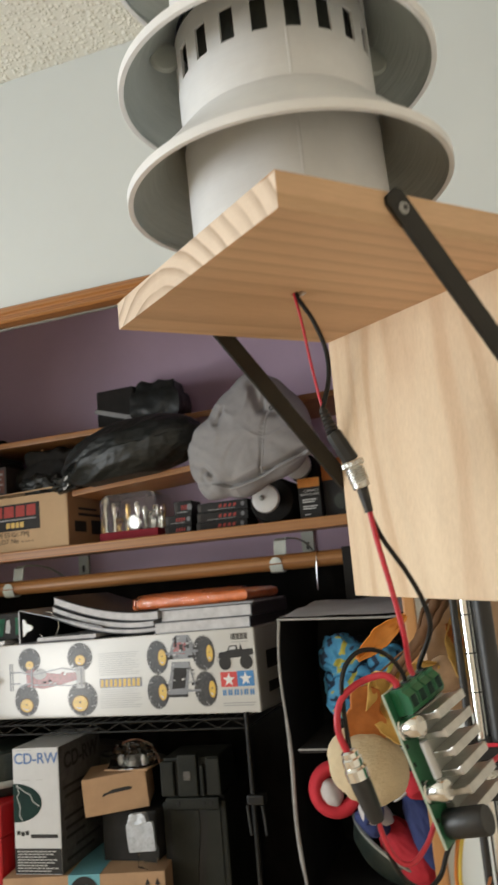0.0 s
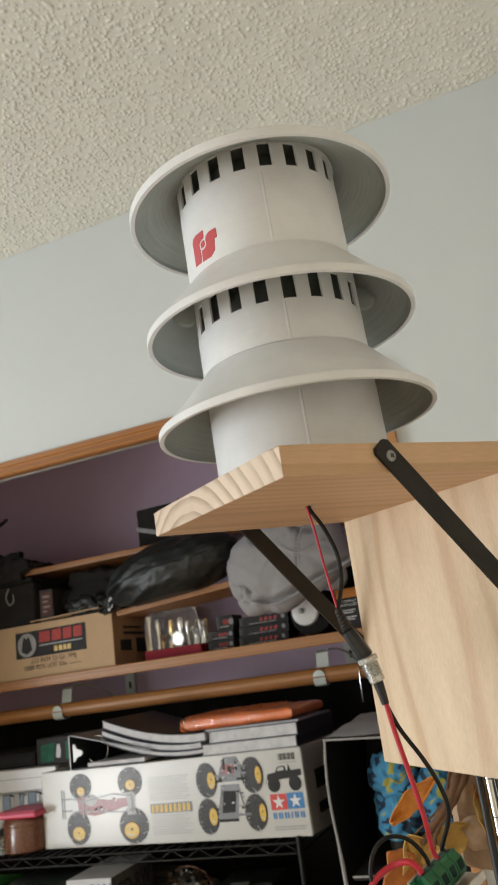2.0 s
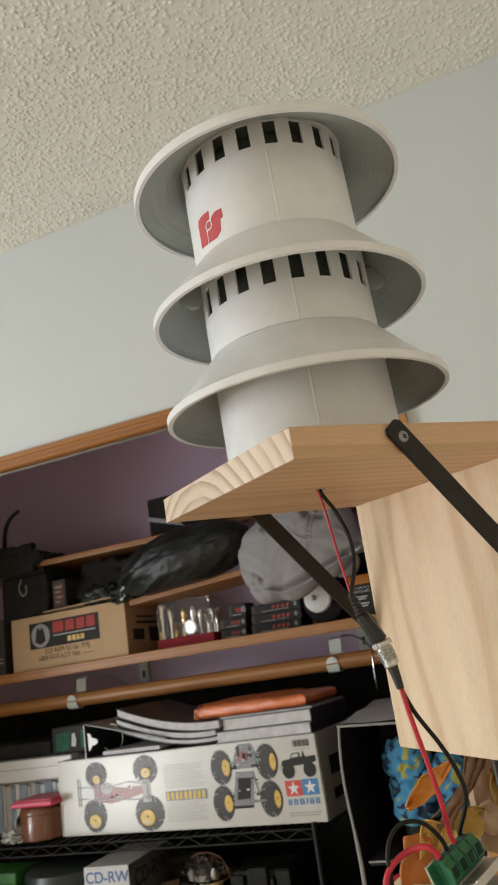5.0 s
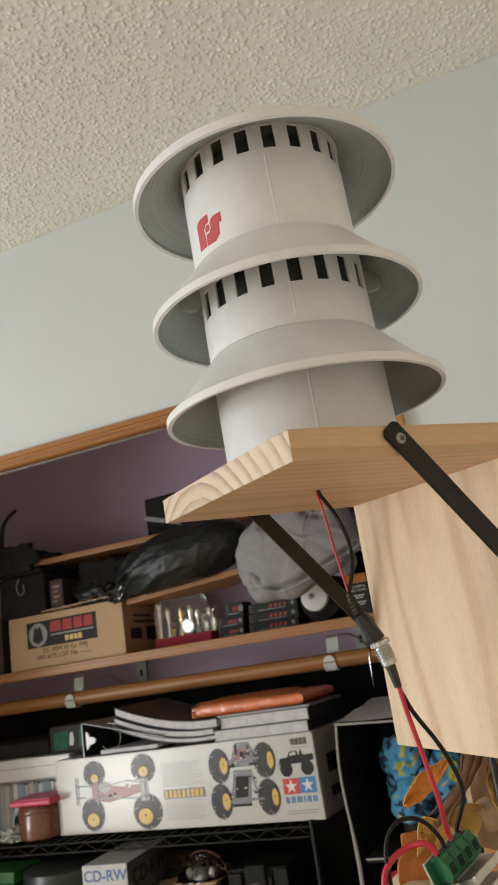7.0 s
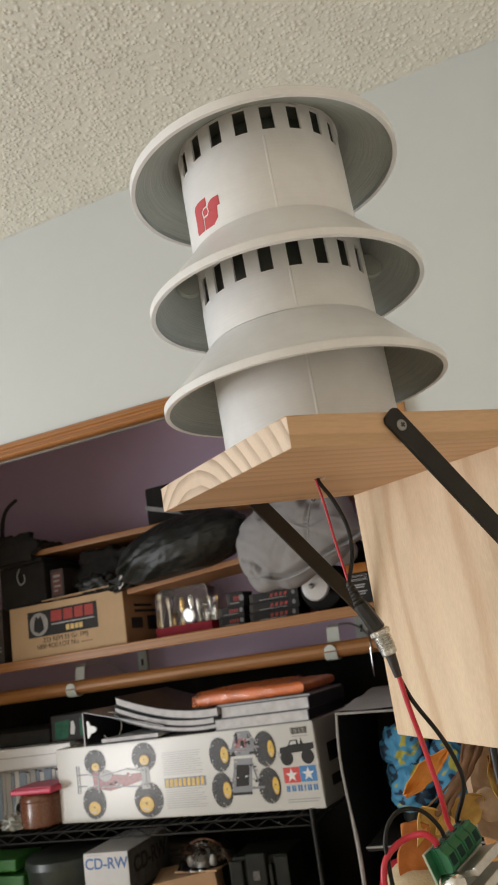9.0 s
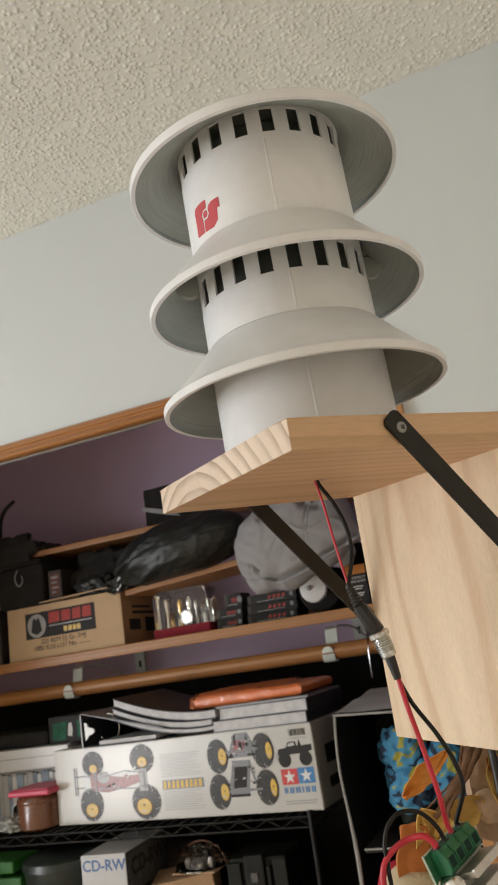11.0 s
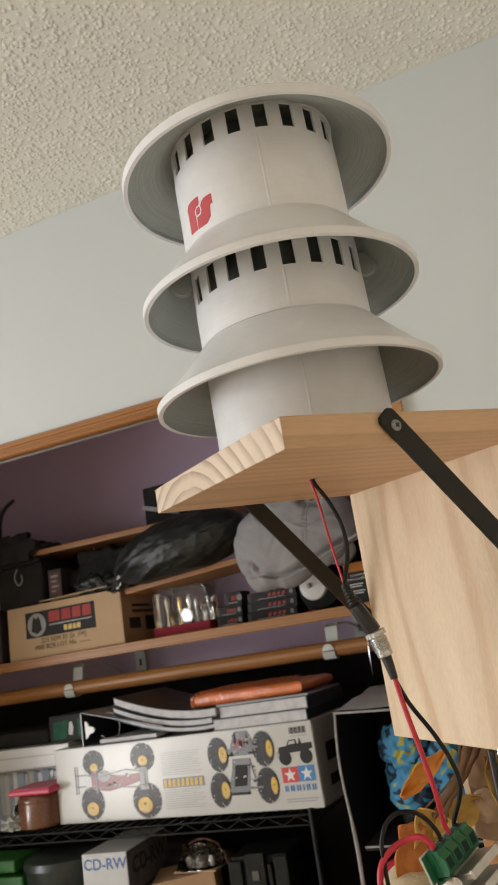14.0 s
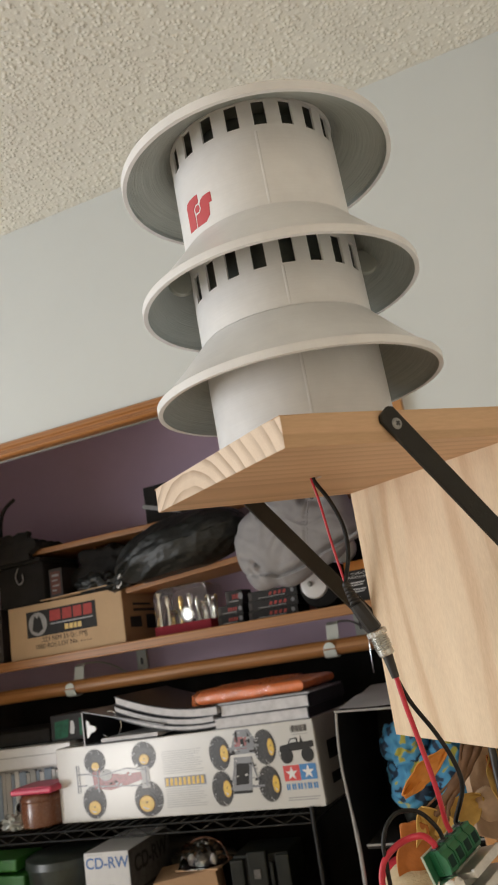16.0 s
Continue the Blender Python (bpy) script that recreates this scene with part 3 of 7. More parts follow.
    setting("trim_track", slab(-1.33, JAMB_X - 0.004, WALL_Y + 0.049, WALL_Y + 0.0555, 1.9865, 1.992, 0.001), STEEL_GREY, "thin pale metal track for closet doors", "track")


# ---- the bracket and the model siren ----
RIG = pose(0.1753, 0.7564, 1.6646, 2.989, -1.801, 48.415)
# what hangs from the bracket is set out in a frame of its own
HANG = pose(-0.0755, 0.1411, -0.0095, 1.019, 0.628, 0.266)
BOARD_W, BOARD_T, PLANK_U, PLANK_LOW = 0.1803, 0.0160, 0.1587, 0.1954


# the amplifier board hangs in its own frame, terminals at the top
AMP = Matrix(((0.2945, 0.3662, 0.7172, 0.247), (0.0547, 0.8511, -0.3452, 0.7582), (-0.975, 0.1584, 0.1972, 1.4069), (0, 0, 0, 1)))


def entry(k, back=0.0):
    """Where a wire goes into terminal k, or a point that far before it."""
    return tuple(AMP @ Vector((-0.0312 - back, 0.0102 + k * 0.0096, 0.0046)))


def screw(parent, m):
    head = lathe([(0.0, 0.0009), (0.0012, 0.0010), (0.0023, 0.0009), (0.0030, 0.0004), (0.0032, -0.0002), (0.0030, -0.001)], 24)
    ob = part("screw", head, SCREW_STEEL, parent, "zinc-plated screw", m, smooth=True)
    cross = join(slab(-0.0014, 0.0014, -0.0005, 0.0005, 0.0006, 0.0012), slab(-0.0005, 0.0005, -0.0014, 0.0014, 0.0006, 0.00122))
    part("screw_slot", cross, BLACK_PLASTIC, ob)
    return ob


def build_bracket():
    t = thing("wooden_bracket", RIG, "L-shaped pale pine bracket with black steel braces", "bracket")
    # level board with a drilled hole for the cable
    board = bmesh.new()
    hu, hv, hr, n = 0.0727, 0.0915, 0.0042, 24
    x1 = PLANK_U + BOARD_T
    for z in (0.0, -BOARD_T):
        ring = [board.verts.new((hu + hr * math.cos(2 * math.pi * i / n), hv + hr * math.sin(2 * math.pi * i / n), z)) for i in range(n)]
        edge = []
        for i in range(n):
            c, s = math.cos(2 * math.pi * i / n), math.sin(2 * math.pi * i / n)
            kx = ((x1 - hu) / c if c > 1e-6 else -hu / c if c < -1e-6 else 1e9)
            ky = ((BOARD_W - hv) / s if s > 1e-6 else -hv / s if s < -1e-6 else 1e9)
            k = min(kx, ky)
            edge.append(board.verts.new((hu + k * c, hv + k * s, z)))
        for i in range(n):
            board.faces.new((ring[i], ring[(i + 1) % n], edge[(i + 1) % n], edge[i]))
        corners = [board.verts.new((x, y, z)) for x, y in ((0, 0), (x1, 0), (x1, BOARD_W), (0, BOARD_W))]
        for cv in corners:
            best = None
            for i in range(n):
                p, q = edge[i], edge[(i + 1) % n]
                on = [abs(p.co.x - cv.co.x) < 1e-6 and abs(q.co.y - cv.co.y) < 1e-6, abs(p.co.y - cv.co.y) < 1e-6 and abs(q.co.x - cv.co.x) < 1e-6]
                if any(on):
                    best = (p, q)
            if best:
                board.faces.new((best[0], best[1], cv))
    bmesh.ops.remove_doubles(board, verts=board.verts[:], dist=1e-6)
    loops = [e for e in board.edges if len(e.link_faces) == 1]
    bmesh.ops.bridge_loops(board, edges=[e for e in loops if (Vector((hu, hv)) - Vector(e.verts[0].co[:2])).length < hr * 1.2])
    rim = [e for e in board.edges if len(e.link_faces) == 1]
    bmesh.ops.bridge_loops(board, edges=rim)
    sharp = [e for e in board.edges if len(e.link_faces) == 2 and e.calc_face_angle(0) > 1.0 and (Vector((hu, hv)) - Vector(e.verts[0].co[:2])).length > 0.02]
    bmesh.ops.bevel(board, geom=sharp, offset=0.0007, segments=2, affect="EDGES", profile=0.6)
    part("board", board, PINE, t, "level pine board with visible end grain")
    part("back_plank", slab(PLANK_U, PLANK_U + BOARD_T - 0.0003, 0.0003, BOARD_W - 0.0003, -PLANK_LOW, -BOARD_T + 0.0009, 0.0008), PINE_UPRIGHT, t, "upright pale pine plank")
    # braces on both long sides: a flat bar with turned ends
    for side, y0 in ((1, 0.0), (-1, BOARD_W)):
        flat = [(-0.0095, -0.0038), (-0.0095, 0.0038), (-0.0070, 0.0061), (0.150, 0.0061), (0.153, 0.004), (0.1545, 0.0), (0.153, -0.004), (0.150, -0.0061), (-0.0070, -0.0061)]
        bar = prism([(x, z) for x, z in flat], 0.0026)
        bmesh.ops.bevel(bar, geom=bar.edges[:], offset=0.0004, segments=1, affect="EDGES")
        place = Matrix.Translation((0.0669, y0 if side == 1 else y0 + 0.0026, -0.0072)) @ pose(0, 0, 0, 0, 49.0, 0)
        brace = part("brace", bar, STRAP_STEEL, t, "flat black steel brace", place)
        out = pose(0, -0.0026, 0, 90, 0, 0) if side == 1 else pose(0, 0.0, 0, -90, 0, 0)
        screw(brace, out)
        screw(brace, Matrix.Translation((0.130, 0, 0)) @ out)
    return t


def slotted_tube(radius, wall, z0, z1, slots=None, count=20, width=10.0, phase=246.0):
    """A tube with a row of upright slots cut right through its wall."""
    cuts = []
    per = 360.0 / count
    for i in range(count):
        a = phase + i * per
        cuts += [a - width / 2 + width * k / 4 for k in range(4)] + [a + width / 2 + (per - width) * k / 3 for k in range(3)]
    levels = [z0, z1] if slots is None else [z0, slots[0], slots[1], z1]
    m, k = len(cuts), len(levels)
    b = bmesh.new()
    grid = {}
    for i, a in enumerate(cuts):
        for j, z in enumerate(levels):
            for s, r in ((0, radius), (1, radius - wall)):
                grid[i, j, s] = b.verts.new((r * math.cos(radians(a)), r * math.sin(radians(a)), z))

    def solid(i, j):
        if j < 0 or j >= k - 1:
            return False
        return not (slots is not None and j == 1 and (i % m) % 7 < 4)

    for i in range(m):
        n = (i + 1) % m
        for j in range(k - 1):
            if not solid(i, j):
                continue
            for s in (0, 1):
                b.faces.new([grid[i, j, s], grid[n, j, s], grid[n, j + 1, s], grid[i, j + 1, s]])
            if not solid(i, j - 1):
                b.faces.new([grid[i, j, 0], grid[n, j, 0], grid[n, j, 1], grid[i, j, 1]])
            if not solid(i, j + 1):
                b.faces.new([grid[i, j + 1, 0], grid[n, j + 1, 0], grid[n, j + 1, 1], grid[i, j + 1, 1]])
            if not solid(i - 1, j):
                b.faces.new([grid[i, j, 0], grid[i, j + 1, 0], grid[i, j + 1, 1], grid[i, j, 1]])
            if not solid(i + 1, j):
                b.faces.new([grid[n, j, 0], grid[n, j + 1, 0], grid[n, j + 1, 1], grid[n, j, 1]])
    return b


def build_siren():
    t = thing("model_siren", RIG @ pose(0.0669, 0.0830, 0.0, -1.167, -0.477, 0), "white printed model siren with three flared tiers, on pine", "model siren")
    rc = 0.0546
    rims = (0.0344, 0.0985, 0.1861)
    lows = (0.0004, 0.0735, 0.1365)
    names = ("lower_body", "middle_body", "upper_body")
    for i, (rim, low) in enumerate(zip(rims, lows)):
        rd = (0.0891, 0.0888, 0.0899)[i]
        slots = (None, (0.0998, 0.1175), (0.1905, 0.2068))[i]
        tube = slotted_tube(rc, 0.0015, low, rim + (0.030 if i < 2 else 0.0222), slots, width=8.4, phase=247.2)
        part(names[i], tube, WHITE_PLASTIC, t, "" if i == 0 else "white tube with a ring of dark slots", smooth=True, angle=30)
        # flared skirt: a hollow cone with a short upright rim
        top = rim + (0.0385 if i < 2 else 0.0255)
        lip = 0.0060 if i == 2 else 0.0050
        out = [(rd - 0.0030, rim + 0.0003), (rd - 0.0026, rim), (rd - 0.0003, rim), (rd, rim + 0.0003), (rd + 0.0001, rim + lip - 0.0004), (rd - 0.0003, rim + lip)]
        out += [(rd - 0.0012 - (rd - 0.0012 - rc - 0.0012) * k / 9, rim + lip + 0.0004 + (top - rim - lip - 0.0004) * (k / 9) ** 1.10) for k in range(0, 10)]
        part("skirt", lathe(out, 128), WHITE_PLASTIC, t, "flared white skirt with an upright rim", Matrix.Translation((0.0006, -0.0003, 0)), smooth=True, angle=28)
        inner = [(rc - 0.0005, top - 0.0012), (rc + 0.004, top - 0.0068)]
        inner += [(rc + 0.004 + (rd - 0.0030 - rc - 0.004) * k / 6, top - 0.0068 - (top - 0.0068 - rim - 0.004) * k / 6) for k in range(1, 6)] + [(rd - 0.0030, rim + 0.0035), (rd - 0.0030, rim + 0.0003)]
        part("inner_face", lathe(inner, 128), SHADED_PLASTIC, t, "white inside greyed as shade, with ring-shaped layer lines", Matrix.Translation((0.0006, -0.0003, 0)), smooth=True, angle=50)
        # raised joint line down the tube
        a = radians(242.8)
        seam = rod([(math.cos(a) * (rc - 0.0012), math.sin(a) * (rc - 0.0012), z) for z in (low + 0.001, (low + rim) / 2, rim + (0.026 if i == 0 else 0.0))], 0.0015, 12)
        part("joint_line", seam, WHITE_PLASTIC, t, smooth=True)
    cap = lathe([(0.0, 0.2160), (0.02, 0.2157), (0.04, 0.2135), (rc + 0.0012, 0.2100), (rc - 0.001, 0.2078), (0.0, 0.2078)], 96)
    part("cap", cap, WHITE_PLASTIC, t, smooth=True)
    # dark discs and a core added inside put the shade into the slots
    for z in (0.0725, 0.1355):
        part("dark_disc", lathe([(0.0, z), (rc - 0.003, z), (rc - 0.003, z - 0.002), (0.0, z - 0.002)], 48), SLOT_DARK, t)
    part("dark_cap_disc", lathe([(0.0, 0.2070), (rc - 0.0017, 0.2070), (rc - 0.0017, 0.2076), (0.0, 0.2076)], 64), SLOT_DARK, t)
    part("dark_core", lathe([(0.0, 0.019), (0.040, 0.019), (0.045, 0.022), (0.045, 0.203), (0.043, 0.2065), (0.0, 0.2065)], 40), SLOT_DARK, t, "dark core added to fill the slots with shade", smooth=True)
    # small round lugs under the middle skirt, in the same greyed plastic
    for a in (160, 340, 70):
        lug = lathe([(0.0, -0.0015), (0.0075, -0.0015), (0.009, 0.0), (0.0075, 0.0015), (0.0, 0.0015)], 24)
        part("lug", lug, SHADED_PLASTIC, t, "", pose(0, 0, 0, 0, 0, a) @ Matrix.Translation((rc + 0.006, 0, 0.1195)) @ pose(0, 0, 0, 90, 0, 0), smooth=True)
    # two-part red emblem on the upper tube, curved with it
    def decal(shape):
        b = bmesh.new()
        b.faces.new([b.verts.new((radians(a) * rc, z, 0)) for a, z in shape])
        bmesh.ops.triangulate(b, faces=b.faces[:])
        edge = bmesh.ops.extrude_face_region(b, geom=b.faces[:])
        for v in edge["geom"]:
            if isinstance(v, bmesh.types.BMVert):
                v.co.z = 0.0004
        for v in b.verts:
            a, r = v.co.x / rc, rc + v.co.z - 0.0001
            v.co = (r * math.cos(a), r * math.sin(a), v.co.y)
        part("emblem", b, LOGO_RED, t, "red emblem")
    decal([(194.2, 0.1626), (190.4, 0.1629), (185.6, 0.1630), (181.9, 0.1623), (180.4, 0.1598), (180.6, 0.1564), (180.6, 0.1505), (180.4, 0.1432), (188.6, 0.1425), (188.9, 0.1464), (188.9, 0.1509), (188.3, 0.1547), (190.4, 0.1569), (193.5, 0.1570), (194.1, 0.1587)])
    decal([(193.8, 0.1557), (191.5, 0.1558), (189.9, 0.1546), (190.3, 0.1515), (193.1, 0.1513), (194.4, 0.1527), (194.3, 0.1544)])
    decal([(205.7, 0.1587), (205.8, 0.1524), (203.5, 0.1524), (203.0, 0.1482), (202.6, 0.1449), (200.7, 0.1433), (198.6, 0.1418), (194.9, 0.1419), (189.8, 0.1423), (190.4, 0.1499), (194.4, 0.1501), (195.9, 0.1524), (195.4, 0.1555), (196.7, 0.1575), (199.2, 0.1587), (202.0, 0.1589)])
    return t


# ---- cables, plugs and the amplifier board ----
def oriented(a, b):
    """A frame at a whose z runs to b."""
    a, b = Vector(a), Vector(b)
    return Matrix.Translation(a) @ (b - a).to_track_quat("Z", "Y").to_matrix().to_4x4()


def cable(name, points, radius, material, parent):
    return part(name, rod(spline(points, 9), radius, 12), material, parent, smooth=True, angle=60)


def plug_and_jack(parent, boot_a, boot_b, body_end, thread_end, scale=1.0):
    d = (Vector(boot_b) - Vector(boot_a)).length
    boot = [(0.0, 0.0), (0.0019, 0.0)]
    for k in range(6):
        z = d * (0.1 + 0.15 * k)
        boot += [(0.0022 + 0.0002 * k, z), (0.0027 + 0.00025 * k, z + 0.0008), (0.0022 + 0.0002 * k, z + 0.0016)]
    part("boot", lathe(boot + [(0.0042, d), (0.0, d)], 24), BLACK_RUBBER, parent, "ribbed black strain relief", oriented(boot_a, boot_b), smooth=True)
    d = (Vector(body_end) - Vector(boot_b)).length
    part("plug", lathe([(0.0, 0.0), (0.0040, 0.0), (0.0046, 0.002), (0.0049, d - 0.001), (0.0045, d), (0.0, d)], 8), BLACK_PLASTIC, parent, "black plug", oriented(boot_b, body_end), smooth=True, angle=30)
    d = (Vector(thread_end) - Vector(body_end)).length
    prof = [(0.0, 0.0), (0.0056, 0.0), (0.0063, 0.0006), (0.0063, 0.0029), (0.0056, 0.0034), (0.0049, 0.0035)]
    z = 0.0042
    while z < d * 0.74:
        prof += [(0.0046, z), (0.0055, z + 0.0004), (0.0055, z + 0.0007), (0.0046, z + 0.0011)]
        z += 0.0013
    prof += [(0.0045, d * 0.76), (0.0048, d * 0.78), (0.0048, d * 0.95), (0.0042, d), (0.0, d)]
    jack = lathe(prof, 36)
    for v in jack.verts:
        r = Vector(v.co[:2]).length
        if r > 0.0060:
            a = math.atan2(v.co.y, v.co.x)
            k = 1 - 0.05 * (round(a * 18 / math.pi) % 2)
            v.co.x *= k
            v.co.y *= k
    part("jack", jack, ZINC, parent, "threaded nickel-plated jack", oriented(body_end, thread_end), smooth=True, angle=20)


def build_cables():
    c = thing("siren_cable", HANG @ Matrix.Translation((0.214, 0.7595, 1.6535)), "thin red and black cable hanging from the board, with plug", "cable")
    base = Vector((0.214, 0.7595, 1.6535))
    rel = lambda pts: [tuple(Vector(p) - base) for p in pts]
    r1 = lambda p: tuple(Vector(p) - base)
    cable("red_wire", rel([(0.2127, 0.7590, 1.6600), (0.2130, 0.7590, 1.6527), (0.2151, 0.7600, 1.6394), (0.2182, 0.7612, 1.6116), (0.2215, 0.7624, 1.5877)]), 0.0008, RED_WIRE, c)
    cable("black_wire", rel([(0.2137, 0.7595, 1.6600), (0.2144, 0.7597, 1.6525), (0.2211, 0.7623, 1.6391), (0.2262, 0.7643, 1.6221), (0.2263, 0.7643, 1.6052), (0.2209, 0.7622, 1.5862)]), 0.0013, BLACK_WIRE, c)
    plug_and_jack(c, r1((0.2213, 0.7624, 1.5884)), r1((0.2255, 0.7640, 1.5746)), r1((0.2334, 0.7671, 1.5582)), r1((0.2375, 0.7687, 1.5432)))
    part("shrink_tube", rod(rel([(0.2372, 0.7686, 1.5440), (0.2385, 0.7690, 1.5370), (0.2396, 0.7695, 1.5300)]), 0.0033, 14, taper=(1.0, 0.85, 0.7)), BLACK_RUBBER, c, smooth=True)
    cable("red_lead", rel([(0.2396, 0.7695, 1.5325), (0.2420, 0.7704, 1.5144), (0.2463, 0.7721, 1.4895), (0.2500, 0.7735, 1.4652), entry(2, 0.006), entry(2)]), 0.0015, RED_WIRE, c)
    cable("black_lead", rel([(0.2380, 0.7710, 1.5340), (0.2446, 0.7730, 1.5155), (0.2546, 0.7763, 1.4972), (0.2613, 0.7785, 1.4811), (0.2632, 0.7800, 1.4661), entry(3, 0.003), entry(3)]), 0.00135, BLACK_WIRE, c)
    # supply lead with its own plug
    s = thing("supply_cable", HANG @ Matrix.Translation((0.2236, 0.7632, 1.4193)), "red and black supply cable with a barrel plug", "cable")
    base2 = Vector((0.2236, 0.7632, 1.4193))
    rel2 = lambda pts: [tuple(Vector(p) - base2) for p in pts]
    cable("red_lead", rel2([entry(0), entry(0, 0.003), (0.2385, 0.7640, 1.4462), (0.2295, 0.7656, 1.4443), (0.2223, 0.7628, 1.4411), (0.2164, 0.7605, 1.4358), (0.2135, 0.7593, 1.4286), (0.2133, 0.7592, 1.4194), (0.2166, 0.7605, 1.4092)]), 0.0018, RED_WIRE, s)
    cable("black_lead", rel2([entry(1), entry(1, 0.006), (0.2408, 0.7699, 1.4550), (0.2342, 0.7674, 1.4586), (0.2262, 0.7643, 1.4581), (0.2200, 0.7618, 1.4524), (0.2169, 0.7607, 1.4434), (0.2169, 0.7606, 1.4349), (0.2168, 0.7606, 1.4264), (0.2176, 0.7610, 1.4116)]), 0.00125, BLACK_WIRE, s)
    q = rel2([(0.2162, 0.7607, 1.4130), (0.2170, 0.7610, 1.4105), (0.2206, 0.7624, 1.3965), (0.2273, 0.7650, 1.3754)])
    d = (Vector(q[2]) - Vector(q[1])).length
    prof = [(0.0, 0.0), (0.0030, 0.0), (0.0044, 0.001), (0.0044, 0.0035), (0.0052, 0.0042), (0.0052, 0.0075), (0.0046, 0.0082), (0.0058, 0.0095), (0.0058, d), (0.0, d)]
    part("jack", lathe(prof, 28), CHROME, s, "nickel-plated jack", oriented(q[1], q[2]), smooth=True, angle=35)
    d = (Vector(q[3]) - Vector(q[2])).length
    part("plug", lathe([(0.0, 0.0), (0.0052, 0.0), (0.0054, 0.004), (0.0046, d - 0.004), (0.0036, d), (0.0, d)], 20), BLACK_PLASTIC, s, "black plug", oriented(q[2], q[3]), smooth=True)
    cable("red_tail", rel2([(0.2273, 0.7650, 1.3765), (0.2308, 0.7664, 1.3633), (0.2361, 0.7685, 1.3550), (0.2424, 0.7709, 1.3542), (0.2498, 0.7738, 1.3623), (0.2557, 0.7761, 1.3733), (0.2650, 0.7797, 1.3848), (0.2900, 0.8000, 1.3977), (0.2960, 0.8500, 1.3900), (0.2722, 0.8930, 1.3800)]), 0.0013, RED_WIRE, s)
    cable("black_tail", rel2([(0.2269, 0.7650, 1.3765), (0.2314, 0.7678, 1.3581), (0.2375, 0.7703, 1.3459), (0.2457, 0.7733, 1.3405), (0.2541, 0.7765, 1.3464), (0.2619, 0.7795, 1.3622), (0.2860, 0.8000, 1.3846), (0.2960, 0.8500, 1.3800), (0.2722, 0.8930, 1.3700)]), 0.00125, BLACK_WIRE, s)


def build_amplifier():
    a = thing("amplifier_board", HANG @ AMP, "small green amplifier circuit board with heatsink, hanging by its wires", "circuit board")
    part("board", slab(-0.031, 0.044, 0.0006, 0.046, -0.0008, 0.0008), PCB_GREEN, a, "green circuit board")
    part("board_edge", slab(-0.031, 0.044, 0.0, 0.0006, -0.0008, 0.0008), SOLDER_EDGE, a)
    part("board_end", slab(-0.0316, -0.031, 0.0, 0.046, -0.0008, 0.0008), SOLDER_EDGE, a)
    # solder joints under the board
    rng = random.Random(3)
    for _ in range(30):
        b = lathe([(0.0009, 0.0), (0.0005, -0.0008), (0.0, -0.0010)], 8)
        part("solder_joint", b, ZINC, a, "", Matrix.Translation((rng.uniform(-0.029, 0.042), rng.uniform(0.002, 0.044), -0.0008)), smooth=True)
    # screw terminals side by side, each with a stepped top and a wire entry
    term = part("terminal_block", slab(-0.0305, -0.0185, 0.0055, 0.044, 0.0008, 0.0060, 0.0006), TERMINAL_GREEN, a, "green screw terminal block")
    for k in range(4):
        y0 = 0.0060 + k * 0.0096
        unit = prism([(-0.0310, 0.0009), (-0.0182, 0.0009), (-0.0182, 0.0110), (-0.0205, 0.0128), (-0.0262, 0.0128), (-0.0292, 0.0098), (-0.0310, 0.0098)], 0.0086)
        part("terminal", unit, TERMINAL_GREEN, term, "", Matrix.Translation((0, y0 + 0.0086, 0)))
        part("wire_entry", slab(-0.0316, -0.0308, y0 + 0.0018, y0 + 0.0066, 0.002, 0.0072, 0.0003), BLACK_PLASTIC, term)
        part("screw_well", slab(-0.0262, -0.0208, y0 + 0.0016, y0 + 0.0070, 0.0127, 0.0130), DARK_GREEN, term)
    sink = part("heatsink", slab(-0.0165, 0.0345, 0.014, 0.046, 0.0012, 0.0075, 0.0004), STEEL_GREY, a, "finned aluminium heatsink on a grey base")
    for k in range(6):
        x0 = -0.0155 + k * 0.0092
        fin = slab(x0, x0 + 0.0034, 0.0132, 0.046, 0.0075, 0.0215, 0.0007)
        part("fin", slab(x0 - 0.0008, x0 + 0.0038, 0.0134, 0.0458, 0.0200, 0.0228, 0.0008, fin), ALUMINIUM, sink, "bright aluminium fin")
    for x0 in (-0.0125, 0.0185):
        can = lathe([(0.0, 0.0112), (0.0036, 0.0112), (0.0042, 0.0104), (0.0042, 0.0022), (0.0037, 0.0016), (0.0042, 0.0009), (0.0, 0.0009)], 22)
        part("capacitor", can, CHROME, a, "bright metal-can capacitor", Matrix.Translation((x0, 0.0050, 0.0)) @ Matrix.Scale(1.30, 4), smooth=True)
    part("resistor", rod([(-0.0048, 0.0068, 0.0098), (0.0128, 0.0068, 0.0098)], 0.0026, 14), PRINT_PALE, a, "pale resistor body", smooth=True)
    big = lathe([(0.0, 0.0), (0.0066, 0.0), (0.0070, 0.001), (0.0070, 0.026), (0.0064, 0.027), (0.0, 0.0265)], 28)
    part("capacitor", big, BLACK_PLASTIC, a, "black electrolytic capacitor", Matrix.Translation((0.0360, 0.0100, 0.0009)), smooth=True)
    for k in range(6):
        part("chip_resistor", slab(-0.001, 0.001, -0.0006, 0.0006, 0.0008, 0.0016), PRINT_BLACK, a, "", Matrix.Translation((-0.014 + 0.009 * k, 0.0022, 0.0)))
    inv = AMP.inverted()
    loc = lambda pts: [tuple(inv @ Vector(p)) for p in pts]
